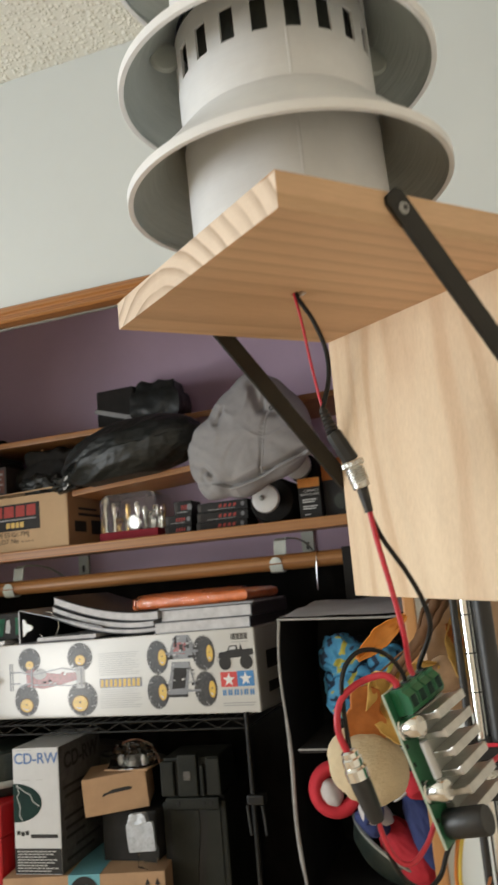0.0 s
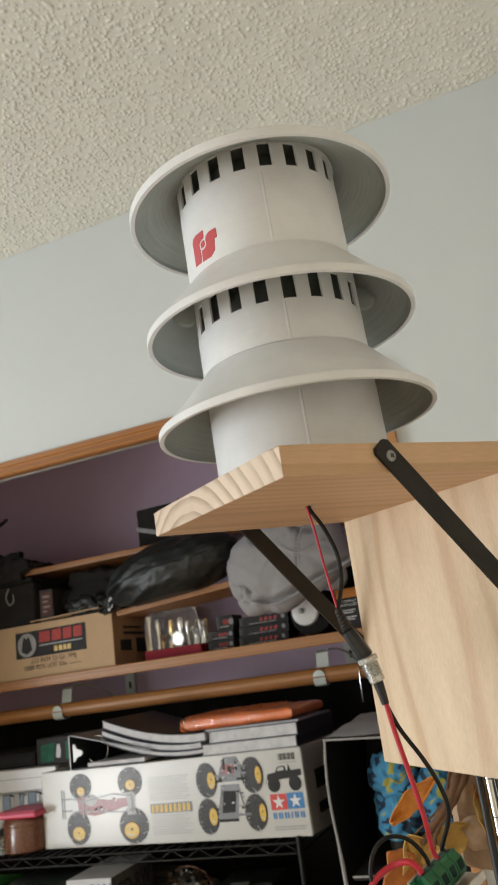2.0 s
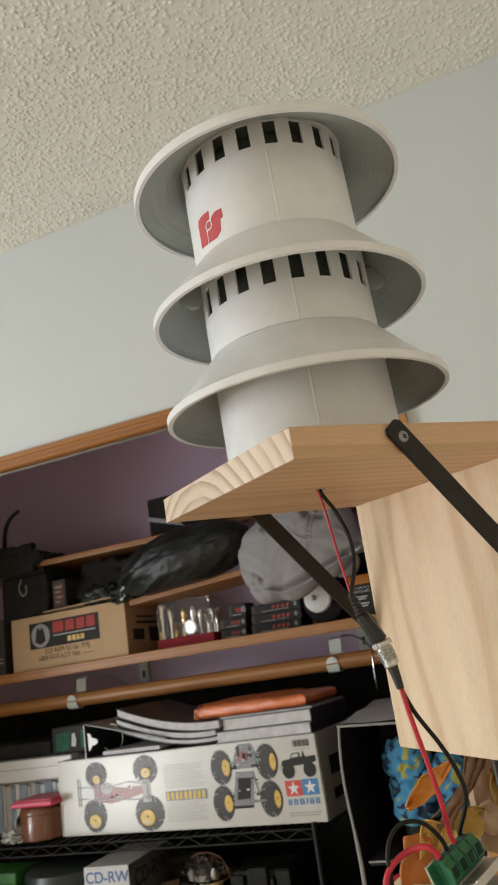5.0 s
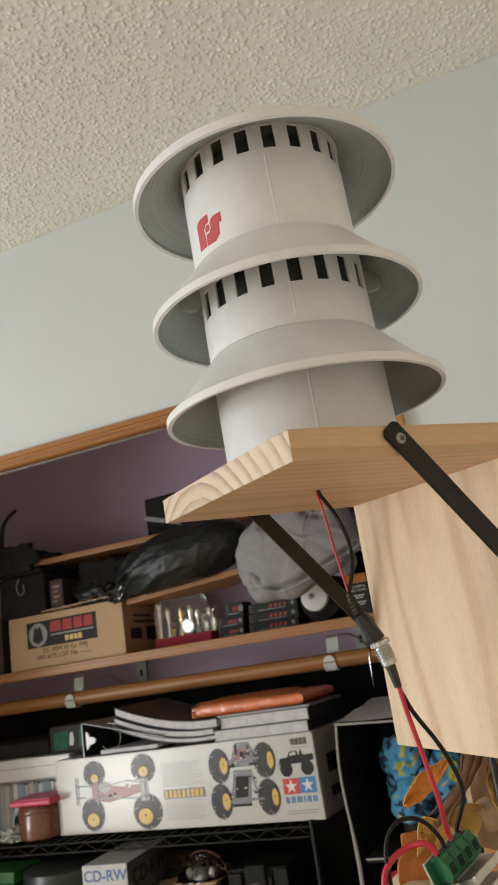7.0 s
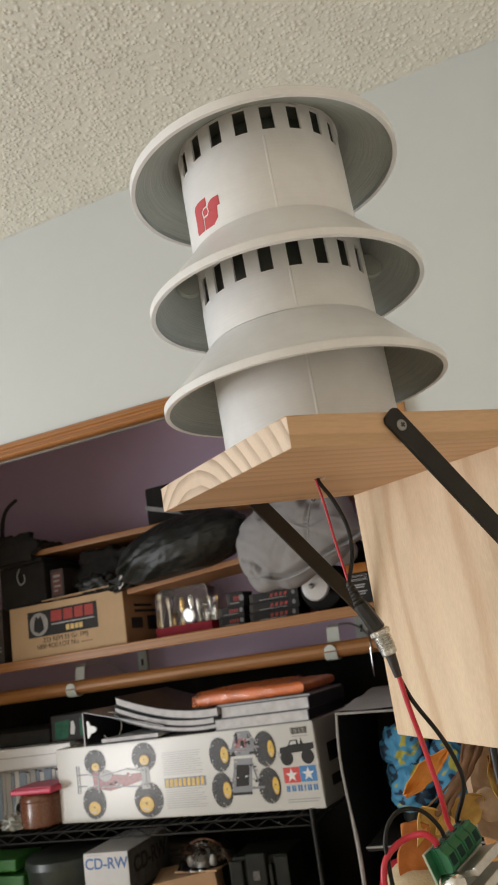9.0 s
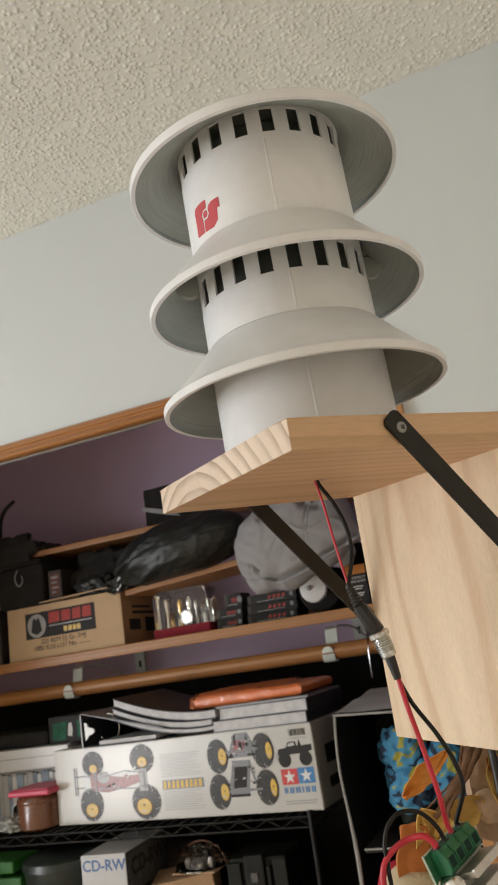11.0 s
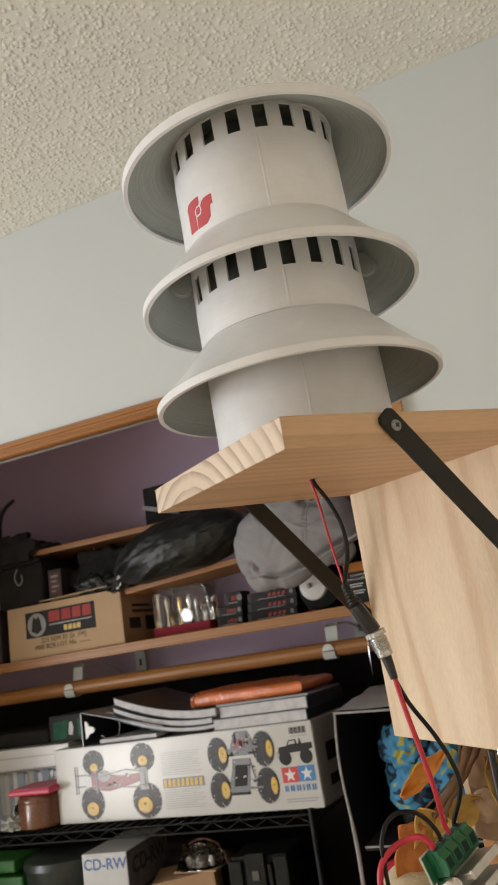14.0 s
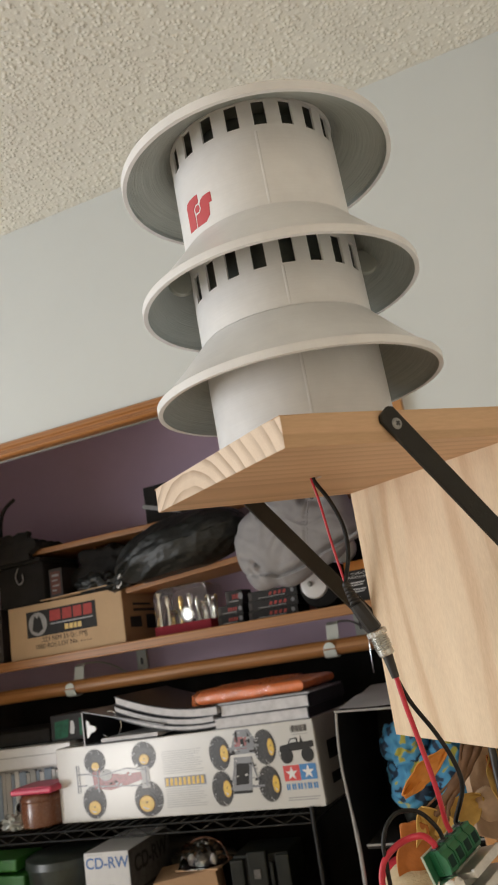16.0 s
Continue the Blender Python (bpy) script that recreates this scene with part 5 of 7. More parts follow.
        v.co.y *= 1 - 0.45 * k * k
        v.co.z += v.co.x * 0.07
        v.co.z = max(v.co.z, -0.0615)
    part("body", b, BAG_PLASTIC, bag, smooth=True, angle=50)
    part("knot", crumpled(0.060, 0.036, 0.028, 0.008, 5.0, 14, 60.0, 0.8), BAG_PLASTIC, bag, "", Matrix.Translation((-0.176, -0.006, -0.0612)) @ pose(0, 0, 0, 0, -8, 15), smooth=True, angle=60)
    for dx, dz, turn in ((-0.168, -0.045, 25), (-0.150, -0.030, -30), (-0.180, -0.050, 60)):
        part("tie", leaf_mesh(0.034, 0.007, 3.0 + turn), GREY_VINYL if turn == 25 else BAG_PLASTIC, bag, "grey tie" if turn == 25 else "", Matrix.Translation((dx, -0.026, dz)) @ pose(0, 0, 0, 10, turn, 0), smooth=True)
    # grey cloth cap hanging over the plank's edge
    cap = thing("cloth_hat", Matrix.Translation((-0.218, 2.010, 1.804)), "crumpled soft grey cloth hat draped over the plank", "hat")
    radii = ((4, 0.124), (46, 0.122), (68, 0.132), (89, 0.144), (117, 0.122), (150, 0.118), (173, 0.148), (186, 0.162), (204, 0.170), (224, 0.176), (243, 0.142), (284, 0.108), (329, 0.121), (342, 0.146))
    fold = [Vector(p) for p in ((-0.100, -0.092), (-0.060, -0.104), (-0.015, -0.098), (0.042, -0.076), (0.085, -0.058), (0.128, -0.040))]
    seam = [Vector(p) for p in ((0.040, 0.040), (0.030, 0.0), (0.020, -0.05), (0.010, -0.088))]
    tuck = [Vector(p) for p in ((0.010, 0.105), (0.022, 0.070), (0.030, 0.045), (0.060, 0.035))]

    creases = [[Vector(p) for p in c] for c in (((-0.142, -0.050), (-0.118, -0.058), (-0.098, -0.076)), ((-0.112, -0.060), (-0.122, -0.086)), ((-0.148, -0.086), (-0.104, -0.094)), ((-0.060, 0.062), (-0.076, 0.030)), ((0.036, 0.086), (0.030, 0.050)))]

    def away(p, line):
        best = 9.0
        for a, c in zip(line, line[1:]):
            s = max(0.0, min(1.0, (p - a).dot(c - a) / (c - a).length_squared))
            best = min(best, (a + (c - a) * s - p).length)
        return best

    b = bmesh.new()
    n, rows = 190, 72
    def reach(a):
        k = 0
        ext = [(radii[-1][0] - 360, radii[-1][1]), *radii, (radii[0][0] + 360, radii[0][1])]
        while ext[k + 1][0] < a:
            k += 1
        s = (a - ext[k][0]) / (ext[k + 1][0] - ext[k][0])
        s = s * s * (3 - 2 * s)
        return ext[k][1] * (1 - s) + ext[k + 1][1] * s
    rings = []
    for i in range(rows + 1):
        f = math.sin(math.pi * i / rows)
        front = i <= rows / 2
        ring = []
        for j in range(n):
            a = 360 * j / n
            r = reach(a) * (f if i not in (0, rows) else 0.001)
            x, z = r * math.cos(radians(a)), r * math.sin(radians(a))
            y = -0.058 * math.cos(math.pi * i / rows) if front else -0.045 * math.cos(math.pi * i / rows)
            p = Vector((x, z))
            if front:
                q = Vector((x, z, 2.0))
                y += 0.015 * math.exp(-(away(p, fold) / 0.0042) ** 2) + 0.005 * math.exp(-(away(p, seam) / 0.0020) ** 2) + 0.012 * math.exp(-(away(p, tuck) / 0.010) ** 2)
                y -= 0.0030 * max(0.0, 1 - 9 * abs(noise.noise(q * 13))) + 0.0024 * noise.noise(q * 16 + Vector((5, 2, 1))) + 0.0012 * noise.noise(q * 70)
                y += 0.010 * max(math.exp(-(away(p, c) / 0.0045) ** 2) for c in creases)
                y += 0.006 * math.exp(-((x + 0.105) ** 2 + (z + 0.078) ** 2) / 0.00045) * math.sin(x * 230 + z * 170)
            ring.append(b.verts.new((x, y, z)))
        rings.append(ring)
    for p, q in zip(rings, rings[1:]):
        for j in range(n):
            b.faces.new((p[j], p[(j + 1) % n], q[(j + 1) % n], q[j]))
    b.faces.new(rings[0])
    b.faces.new(rings[-1][::-1])
    crown = part("crown", b, GREY_CLOTH, cap, smooth=True, angle=80)

    def on_front(p, lift=0.0):
        """A point of the hat's front surface over the plan position p."""
        a = math.degrees(math.atan2(p[1], p[0])) % 360
        f = min(1.0, math.hypot(*p) / reach(a))
        q = Vector((p[0], p[1], 2.0))
        y = -0.058 * math.sqrt(1 - f * f) - 0.0030 * max(0.0, 1 - 9 * abs(noise.noise(q * 13))) - 0.0024 * noise.noise(q * 16 + Vector((5, 2, 1)))
        return (p[0], y - lift, p[1])
    brim_line = [on_front((v[0], v[1] - 0.007), 0.0005) for v in spline([(v.x, v.y, 0.0) for v in fold], 8)]
    part("brim_hem", rod(brim_line, 0.0034, 8), GREY_CLOTH, cap, "rolled hem of the brim", smooth=True)
    seam_line = [on_front((v[0] + 0.004, v[1]), -0.0006) for v in spline([(v.x, v.y, 0.0) for v in seam], 8)]
    part("seam", rod(seam_line, 0.0016, 6), GREY_CLOTH, cap, "stitched seam", smooth=True)
    part("eyelet", lathe([(0.0022, 0.0), (0.0050, 0.0), (0.0050, 0.0012), (0.0022, 0.0012), (0.0022, 0.0)], 16), BLACK_PLASTIC, cap, "small dark eyelet", Matrix.Translation(on_front((0.052, 0.044), 0.0015)) @ pose(0, 0, 0, 90, 0, 0))
    # things on the upper shelf
    k = thing("storage_box", pose(-0.712, 2.21, 1.9025, 0, 0, -3), "small black box with a grey strap", "box")
    part("body", slab(0, 0.112, 0, 0.1, 0, 0.122, 0.006), BLACK_CLOTH, k)
    part("strap", slab(-0.004, 0.118, -0.0025, -0.0005, -0.006, 0.006, 0.0008), PRINT_GREY, k, "grey strap", Matrix.Translation((0.0, 0.0, 0.068)) @ pose(0, 0, 0, 0, 17, 0))
    single("dark_pouch", crumpled(0.128, 0.10, 0.112, 0.009, 21.0, 22, 17.0, 0.45), BAG_PLASTIC, pose(-0.530, 2.22, 1.903, 0, 0, 4), "dark crumpled pouch on the upper shelf", "pouch", smooth=True, angle=70)
    # black gear at the far end
    gear = thing("equipment_case", Matrix.Translation((-1.13, 2.10, 1.7545)), "black equipment case with a wire loop, on the carton", "case")
    part("body", slab(0, 0.150, 0, 0.17, 0, 0.114, 0.008), BLACK_CLOTH, gear)
    part("lid", slab(0.004, 0.146, -0.003, 0.17, 0.1145, 0.1265, 0.003), BLACK_CLOTH, gear)
    loop = [(0.072, -0.004, 0.106), (0.064, -0.006, 0.084), (0.074, -0.006, 0.062), (0.088, -0.006, 0.070), (0.086, -0.005, 0.088)]
    part("wire_loop", rod(spline(loop, 6), 0.0018, 8), PRINT_GREY, gear, "grey wire loop", smooth=True)
    bk = thing("boxed_set", Matrix.Translation((-0.974, 2.115, 1.7545)), "dark slim box with a worn reddish label, standing upright", "box")
    part("body", slab(0, 0.042, 0, 0.12, 0, 0.088, 0.002), DARK_CARD, bk)
    part("spine_panel", slab(0.006, 0.036, -0.0006, 0, 0.020, 0.080), RUST_LABEL, bk, "worn reddish label")
    bars(bk, [(0.010, 0.066, 0.032, 0.072), (0.010, 0.054, 0.028, 0.058), (0.012, 0.040, 0.032, 0.044), (0.010, 0.028, 0.024, 0.032)], PRINT_GREY, -0.0008)
    single("rolled_cloth", crumpled(0.190, 0.110, 0.118, 0.012, 31.0, 24, 15.0, 0.5), BLACK_CLOTH, pose(-0.832, 2.205, 1.7547, 0, 0, -4), "roll of dark cloth squeezed between carton and shelf", "cloth", smooth=True, angle=70)
    single("plastic_scrap", blob((0.052, 0.030, 0.026), 0.5, 5, 33.0, 4, 0.4, squash=-0.019), BAG_PLASTIC, Matrix.Translation((-0.815, 2.105, 1.776)), "crumpled dark plastic scrap on the carton", "plastic scrap", smooth=True, angle=80)
    single("black_garment", crumpled(0.260, 0.060, 0.022, 0.006, 77.0, 26, 22.0, 0.6), BLACK_CLOTH, Matrix.Translation((-1.085, 2.138, 1.9025)), "black garment bunched on the upper shelf", "garment", smooth=True, angle=70)
    single("black_sling", crumpled(0.230, 0.020, 0.075, 0.006, 79.0, 22, 30.0, 0.5), BLACK_CLOTH, Matrix.Translation((-1.095, 2.088, 1.8750)), "black strap gathered over the shelf edge", "strap", smooth=True, angle=70)
    hk = thing("cable_hook", Matrix.Translation((-1.195, 2.20, 1.9025)), "dark bent hook on a base on the upper shelf", "hook")
    part("hook", rod(spline([(0.0, 0, 0.010), (0.0, 0, 0.06), (0.002, 0, 0.105), (0.010, 0, 0.140), (0.028, 0, 0.163), (0.058, 0, 0.180)], 6), 0.0065, 12, taper=[1.0 - 0.006 * k for k in range(31)]), BLACK_RUBBER, hk, smooth=True)
    part("hook_base", slab(-0.05, 0.05, -0.03, 0.05, 0.0, 0.012, 0.003), BLACK_PLASTIC, hk)


# ---- wire rack and what stands on it ----
RACK_TOP = 1.242


def wire_shelf(parent, z, x0, x1, y0, y1):
    frame_bm = bmesh.new()
    for zz in (z - 0.003, z - 0.021):
        rod([(x0, y0, zz), (x1, y0, zz)], 0.0018, 8, frame_bm)
        rod([(x0, y1, zz), (x1, y1, zz)], 0.0018, 8, frame_bm)
        rod([(x0, y0, zz), (x0, y1, zz)], 0.0018, 8, frame_bm)
        rod([(x1, y0, zz), (x1, y1, zz)], 0.0018, 8, frame_bm)
    deck = part("shelf_frame", frame_bm, RACK_BLACK, parent, "black wire shelf frame", smooth=True)
    zig = bmesh.new()
    n = int((x1 - x0) / 0.030)
    pts = [(x0 + (x1 - x0) * i / n, y0, z - 0.004 if i % 2 else z - 0.020) for i in range(n + 1)]
    for a, b in zip(pts, pts[1:]):
        rod([a, b], 0.0010, 6, zig)
    part("truss_wire", zig, TRUSS_STEEL, deck, "zigzag truss wire", smooth=True)
    m = int((x1 - x0) / 0.026)
    wire = part("deck_wire", rod([(0, y0, z - 0.0015), (0, y1, z - 0.0015)], 0.0013, 6), RACK_BLACK, deck, "", Matrix.Translation((x0 + (x1 - x0) / m, 0, 0)), smooth=True)
    for i in range(2, m):
        more = new("deck_wire", wire.data)
        more.parent, more.matrix_basis = deck, Matrix.Translation((x0 + (x1 - x0) * i / m, 0, 0))


def build_rack():
    t = thing("wire_rack", Matrix.Translation((0, 0, 0)), "black wire shelving rack loaded with boxes", "shelving rack")
    x0, x1, y0, y1 = -1.36, -0.262, 1.912, 2.335
    for z in (RACK_TOP, 0.614, 0.12):
        wire_shelf(t, z, x0, x1, y0, y1)
    for x in (x0, x1):
        for y in (y0, y1):
            post = part("post", rod([(x, y, 0.0), (x, y, 1.25)], 0.0052, 16), RACK_BLACK, t, "black post", smooth=True)
            for k in range(24):
                z = 0.1 + 0.048 * k
                part("groove", lathe([(0.0053, z), (0.0056, z + 0.0006), (0.0053, z + 0.0012)], 12), TRUSS_STEEL, post, smooth=True)
    clip = part("clip", slab(x1 - 0.010, x1 + 0.024, y0 - 0.012, y0 + 0.012, 1.084, 1.102, 0.004), RACK_BLACK, t, "black clamp on the post")
    for dx in (-0.012, 0.018):
        part("tail", rod([(x1 + dx, y0 - 0.004, 1.082), (x1 + dx + 0.004, y0 - 0.004, 1.03)], 0.003, 8), BLACK_PLASTIC, clip, smooth=True)


def build_kit_box():
    """The long white model-kit box with its printed side."""
    m = pose(-0.890, 1.9755, RACK_TOP, 0, -0.55, -5.4)
    t = thing("model_kit_box", m, "long white glossy model kit box with printed tyres", "box")
    w, h = 0.661, 0.160
    part("body", slab(0, w, 0, 0.26, 0, h, 0.0022), GLOSS_WHITE, t)
    # white end face in a greyer tone that puts in its shade
    part("end_panel", slab(w - 0.0005, w + 0.0008, 0.004, 0.256, 0.004, h - 0.004), PRINT_PALE, t, "end panel greyed to carry its shade")
    for z0, z1 in ((0.03, 0.05), (0.075, 0.11)):
        part("end_print", slab(w + 0.0008, w + 0.0012, 0.05, 0.2, z0, z1), PRINT_BLACK, t)
    def printed_wheel(cx, cz, rx, rz, hx, hz, hrx, hrz, lugs=18, skip=False):
        """A grey tyre with dark tread grooves and a yellow hub set off its middle."""
        knobs = 2 * lugs + 6
        edge = []
        for k in range(4 * knobs):
            a, r = 2 * math.pi * k / (4 * knobs), (1.045 if (k // 2) % 2 else 0.97)
            edge.append((cx + rx * r * math.cos(a), cz + rz * r * math.sin(a)))
        print_on("printed_tyre", edge, TYRE_PRINT, t, -0.0002)
        for row, (r0, r1) in enumerate(((0.87, 0.98), (0.73, 0.84))):
            for k in range(lugs):
                a = 2 * math.pi * (k + 0.5 * row) / lugs + 0.1
                if skip and math.cos(a) * hx > 0.2 * abs(hx):
                    continue
                span = 0.26 * 2 * math.pi / lugs
                p = [(cx + rx * r * math.cos(a + d), cz + rz * r * math.sin(a + d)) for r, d in ((r0, 0.0), (r1, 0.5 * span), (r1, 1.5 * span), (r0, span))]
                print_on("printed_lug", p, TREAD_PRINT if (k + row) % 3 else PRINT_GREY, t, -0.0006)
        print_on("printed_sidewall", oval(cx + 0.8 * hx, cz + 0.8 * hz, hrx * 1.45, hrz * 1.40, 28), KIT_BLACK, t, -0.0007)
        print_on("printed_rim", oval(cx + hx, cz + hz, hrx * 1.14, hrz * 1.10, 26), STALK_BROWN, t, -0.0009)
        print_on("printed_hub", oval(cx + hx, cz + hz, hrx, hrz, 24), PRINT_YELLOW, t, -0.0013)
        print_on("printed_hub_centre", oval(cx + hx, cz + hz + hrz * 0.15, hrx * 0.14, hrz * 0.12, 12), STALK_BROWN, t, -0.0017)
        print_on("printed_shine", [(cx + hx - hrx * 0.7, cz + hz - hrz * 0.35), (cx + hx - hrx * 0.1, cz + hz - hrz * 0.72), (cx + hx + hrx * 0.4, cz + hz - hrz * 0.66), (cx + hx - hrx * 0.1, cz + hz - hrz * 0.52)], PRINT_PALE, t, -0.0017)

    for cx, cz, rx, rz, hx, hz, hub in ((0.112, 0.124, 0.030, 0.026, 0.001, -0.010, 0.0105), (0.101, 0.040, 0.032, 0.0335, 0.0, -0.0115, 0.0165), (0.248, 0.125, 0.032, 0.0290, 0.001, -0.0066, 0.0125), (0.250, 0.038, 0.0375, 0.0345, -0.006, -0.009, 0.0190)):
        printed_wheel(cx, cz, rx, rz, hx, hz, hub, hub * 0.84, 20)
    print_on("printed_bumper", rect(0.0555, 0.060, 0.0595, 0.119), COVER_GREY, t, -0.0002)
    bars(t, [(0.059, 0.098, 0.085, 0.101), (0.059, 0.074, 0.085, 0.077), (0.063, 0.060, 0.0655, 0.119)], COVER_GREY, -0.0003, "printed_bar")
    print_on("printed_chassis", [(0.080, 0.062), (0.104, 0.066), (0.150, 0.080), (0.236, 0.072), (0.240, 0.102), (0.150, 0.104), (0.104, 0.112), (0.082, 0.110)], PRINT_PALE, t, -0.00015)
    print_on("printed_body", [(0.104, 0.068), (0.150, 0.062), (0.200, 0.070), (0.238, 0.078), (0.236, 0.094), (0.190, 0.092), (0.140, 0.098), (0.112, 0.110), (0.102, 0.100)], RED_FADED, t, -0.0005)
    print_on("printed_motor", oval(0.140, 0.094, 0.018, 0.012, 18), PRINT_GREY, t, -0.0008)
    print_on("printed_axle", rect(0.236, 0.060, 0.258, 0.105), PRINT_GREY, t, -0.0004)
    rng = random.Random(21)
    for cx, cz, w1, h1, n in ((0.165, 0.088, 0.070, 0.024, 16), (0.498, 0.128, 0.034, 0.022, 14), (0.488, 0.070, 0.034, 0.030, 14)):
        for k in range(n):
            x, z, s = cx + rng.uniform(-w1, w1) * 0.9, cz + rng.uniform(-h1, h1) * 0.9, rng.uniform(0.002, 0.006)
            print_on("printed_bar", [(x, z), (x + s * 1.6, z + s * 0.3), (x + s * 1.4, z + s), (x + s * 0.1, z + s * 0.8)], (PRINT_GREY, PRINT_BLACK, PRINT_PALE, RED_FADED)[k % 4 if cx < 0.4 else k % 3], t, -0.0009 - 0.00002 * k)
    # text block with a yellow title bar
    for k in range(26):
        z = 0.128 - k * 0.0044
        if 0.055 < z < 0.080:
            continue
        bars(t, [(0.296, z, 0.397 - (0.018 if k % 5 == 3 else 0.004 * (k % 3)), z + 0.0010)], PRINT_GREY, -0.0006)
    print_on("title_bar", rect(0.296, 0.058, 0.400, 0.077), COVER_GREY, t, -0.0006)
    x = 0.2985
    for k in range(9):
        print_on("title_mark", [(x, 0.0600), (x + 0.0074, 0.0600), (x + 0.0080, 0.0752), (x + 0.0014, 0.0752)], PRINT_YELLOW, t, -0.0011)
        x += 0.0111
    # big-wheeled drawings
    for cx, cz, hx in ((0.441, 0.114, 0.0115), (0.548, 0.117, 0.014), (0.437, 0.046, 0.0115), (0.547, 0.048, 0.0145)):
        printed_wheel(cx, cz, 0.0250, 0.0332, hx, -0.001, 0.0092 if hx < 0.013 else 0.0070, 0.0158, 16, True)
    # axles, shock absorbers and links as thin strokes
    for x0, z0, x1, z1, w1 in ((0.452, 0.120, 0.536, 0.122, 0.004), (0.450, 0.044, 0.536, 0.046, 0.004), (0.468, 0.112, 0.484, 0.148, 0.0028), (0.530, 0.114, 0.514, 0.150, 0.0028), (0.462, 0.052, 0.476, 0.098, 0.0026), (0.524, 0.054, 0.512, 0.100, 0.0026),
                               (0.118, 0.060, 0.118, 0.110, 0.004), (0.250, 0.064, 0.250, 0.104, 0.004), (0.118, 0.092, 0.200, 0.104, 0.0022), (0.118, 0.072, 0.236, 0.066, 0.0022), (0.200, 0.104, 0.240, 0.098, 0.0026), (0.086, 0.100, 0.116, 0.094, 0.0024), (0.086, 0.068, 0.116, 0.076, 0.0024)):
        d = Vector((x1 - x0, z1 - z0)).normalized() * w1 * 0.5
        print_on("printed_stroke", [(x0 - d.y, z0 + d.x), (x1 - d.y, z1 + d.x), (x1 + d.y, z1 - d.x), (x0 + d.y, z0 - d.x)], COVER_GREY, t, -0.0012)
    print_on("printed_engine", [(0.468, 0.108), (0.530, 0.108), (0.528, 0.134), (0.516, 0.155), (0.486, 0.155), (0.474, 0.132)], COVER_GREY, t, -0.00015)
    print_on("printed_block", [(0.478, 0.118), (0.506, 0.118), (0.510, 0.140), (0.482, 0.142)], RED_FADED, t, -0.0005)
    bars(t, [(0.484, 0.132, 0.488, 0.152), (0.512, 0.128, 0.516, 0.150), (0.462, 0.108, 0.478, 0.113), (0.512, 0.110, 0.534, 0.114), (0.494, 0.121, 0.502, 0.137)], PRINT_BLACK, -0.0008, "printed_bar")
    print_on("printed_chassis", [(0.461, 0.036), (0.505, 0.037), (0.516, 0.102), (0.473, 0.103)], COVER_GREY, t, -0.00015)
    print_on("printed_plate", [(0.470, 0.050), (0.500, 0.051), (0.508, 0.090), (0.478, 0.091)], PRINT_BLACK, t, -0.0005)
    bars(t, [(0.462, 0.034, 0.506, 0.039), (0.516, 0.056, 0.532, 0.061), (0.452, 0.056, 0.464, 0.060)], PRINT_BLACK, -0.0008, "printed_bar")
    # truck outline
    tz = -0.0105
    print_on("printed_truck", [(x, z + tz) for x, z in ((0.580, 0.115), (0.582, 0.126), (0.600, 0.128), (0.606, 0.138), (0.622, 0.139), (0.624, 0.130), (0.627, 0.130), (0.630, 0.142), (0.634, 0.130), (0.656, 0.131), (0.656, 0.120), (0.640, 0.116), (0.596, 0.114))], PRINT_BLACK, t, -0.0002)
    print_on("printed_window", [(0.604, 0.130 + tz), (0.608, 0.136 + tz), (0.619, 0.137 + tz), (0.620, 0.131 + tz)], PRINT_PALE, t, -0.0006)
    for cx in (0.594, 0.640):
        print_on("printed_tyre", oval(cx, 0.106 + tz, 0.0135, 0.0140, 28), PRINT_BLACK, t, -0.0006)
    bars(t, [(0.577, 0.107 + tz, 0.583, 0.110 + tz), (0.577, 0.107 + tz, 0.579, 0.118 + tz)], PRINT_GREY, -0.0003, "printed_bar")
    # two-colour star badge over a row of blue bars
    bz = -0.0080
    print_on("badge_red", rect(0.5815, 0.0575 + bz, 0.6170, 0.0860 + bz), PRINT_RED, t, -0.0002)
    print_on("badge_blue", rect(0.6176, 0.0580 + bz, 0.6530, 0.0868 + bz), PRINT_BLUE, t, -0.0002)
    print_on("badge_star", star(0.5992, 0.0712 + bz, 0.0135), PRINT_WHITE, t, -0.0006)
    print_on("badge_star", star(0.6353, 0.0720 + bz, 0.0135), PRINT_WHITE, t, -0.0006)
    x = 0.5835
    for bw in (0.0075, 0.0085, 0.0095, 0.0030, 0.0080, 0.0085):
        print_on("brand_bar", rect(x, 0.0335, x + bw * 0.42, 0.0445), PRINT_BLUE, t, -0.0002)
        print_on("brand_bar", rect(x + bw * 0.62, 0.0335, x + bw, 0.0445), PRINT_BLUE, t, -0.0002)
        x += bw + 0.0045
    bars(t, [(0.583, 0.0180, 0.652, 0.0200), (0.583, 0.0135, 0.648, 0.0155)], PRINT_GREY, -0.0002)
    for k in range(13):
        bars(t, [(0.611 + 0.0029 * k, 0.1385, 0.611 + 0.0029 * k + (0.0018 if k % 3 else 0.0010), 0.1510)], PRINT_BLACK, -0.0002, "barcode_bar")
    bars(t, [(0.612, 0.1335, 0.648, 0.1350)], PRINT_GREY, -0.0002)
    # books and papers on the box, in the box's own frame
    top = h
    frame_m = m @ Matrix.Translation((0, 0, top))

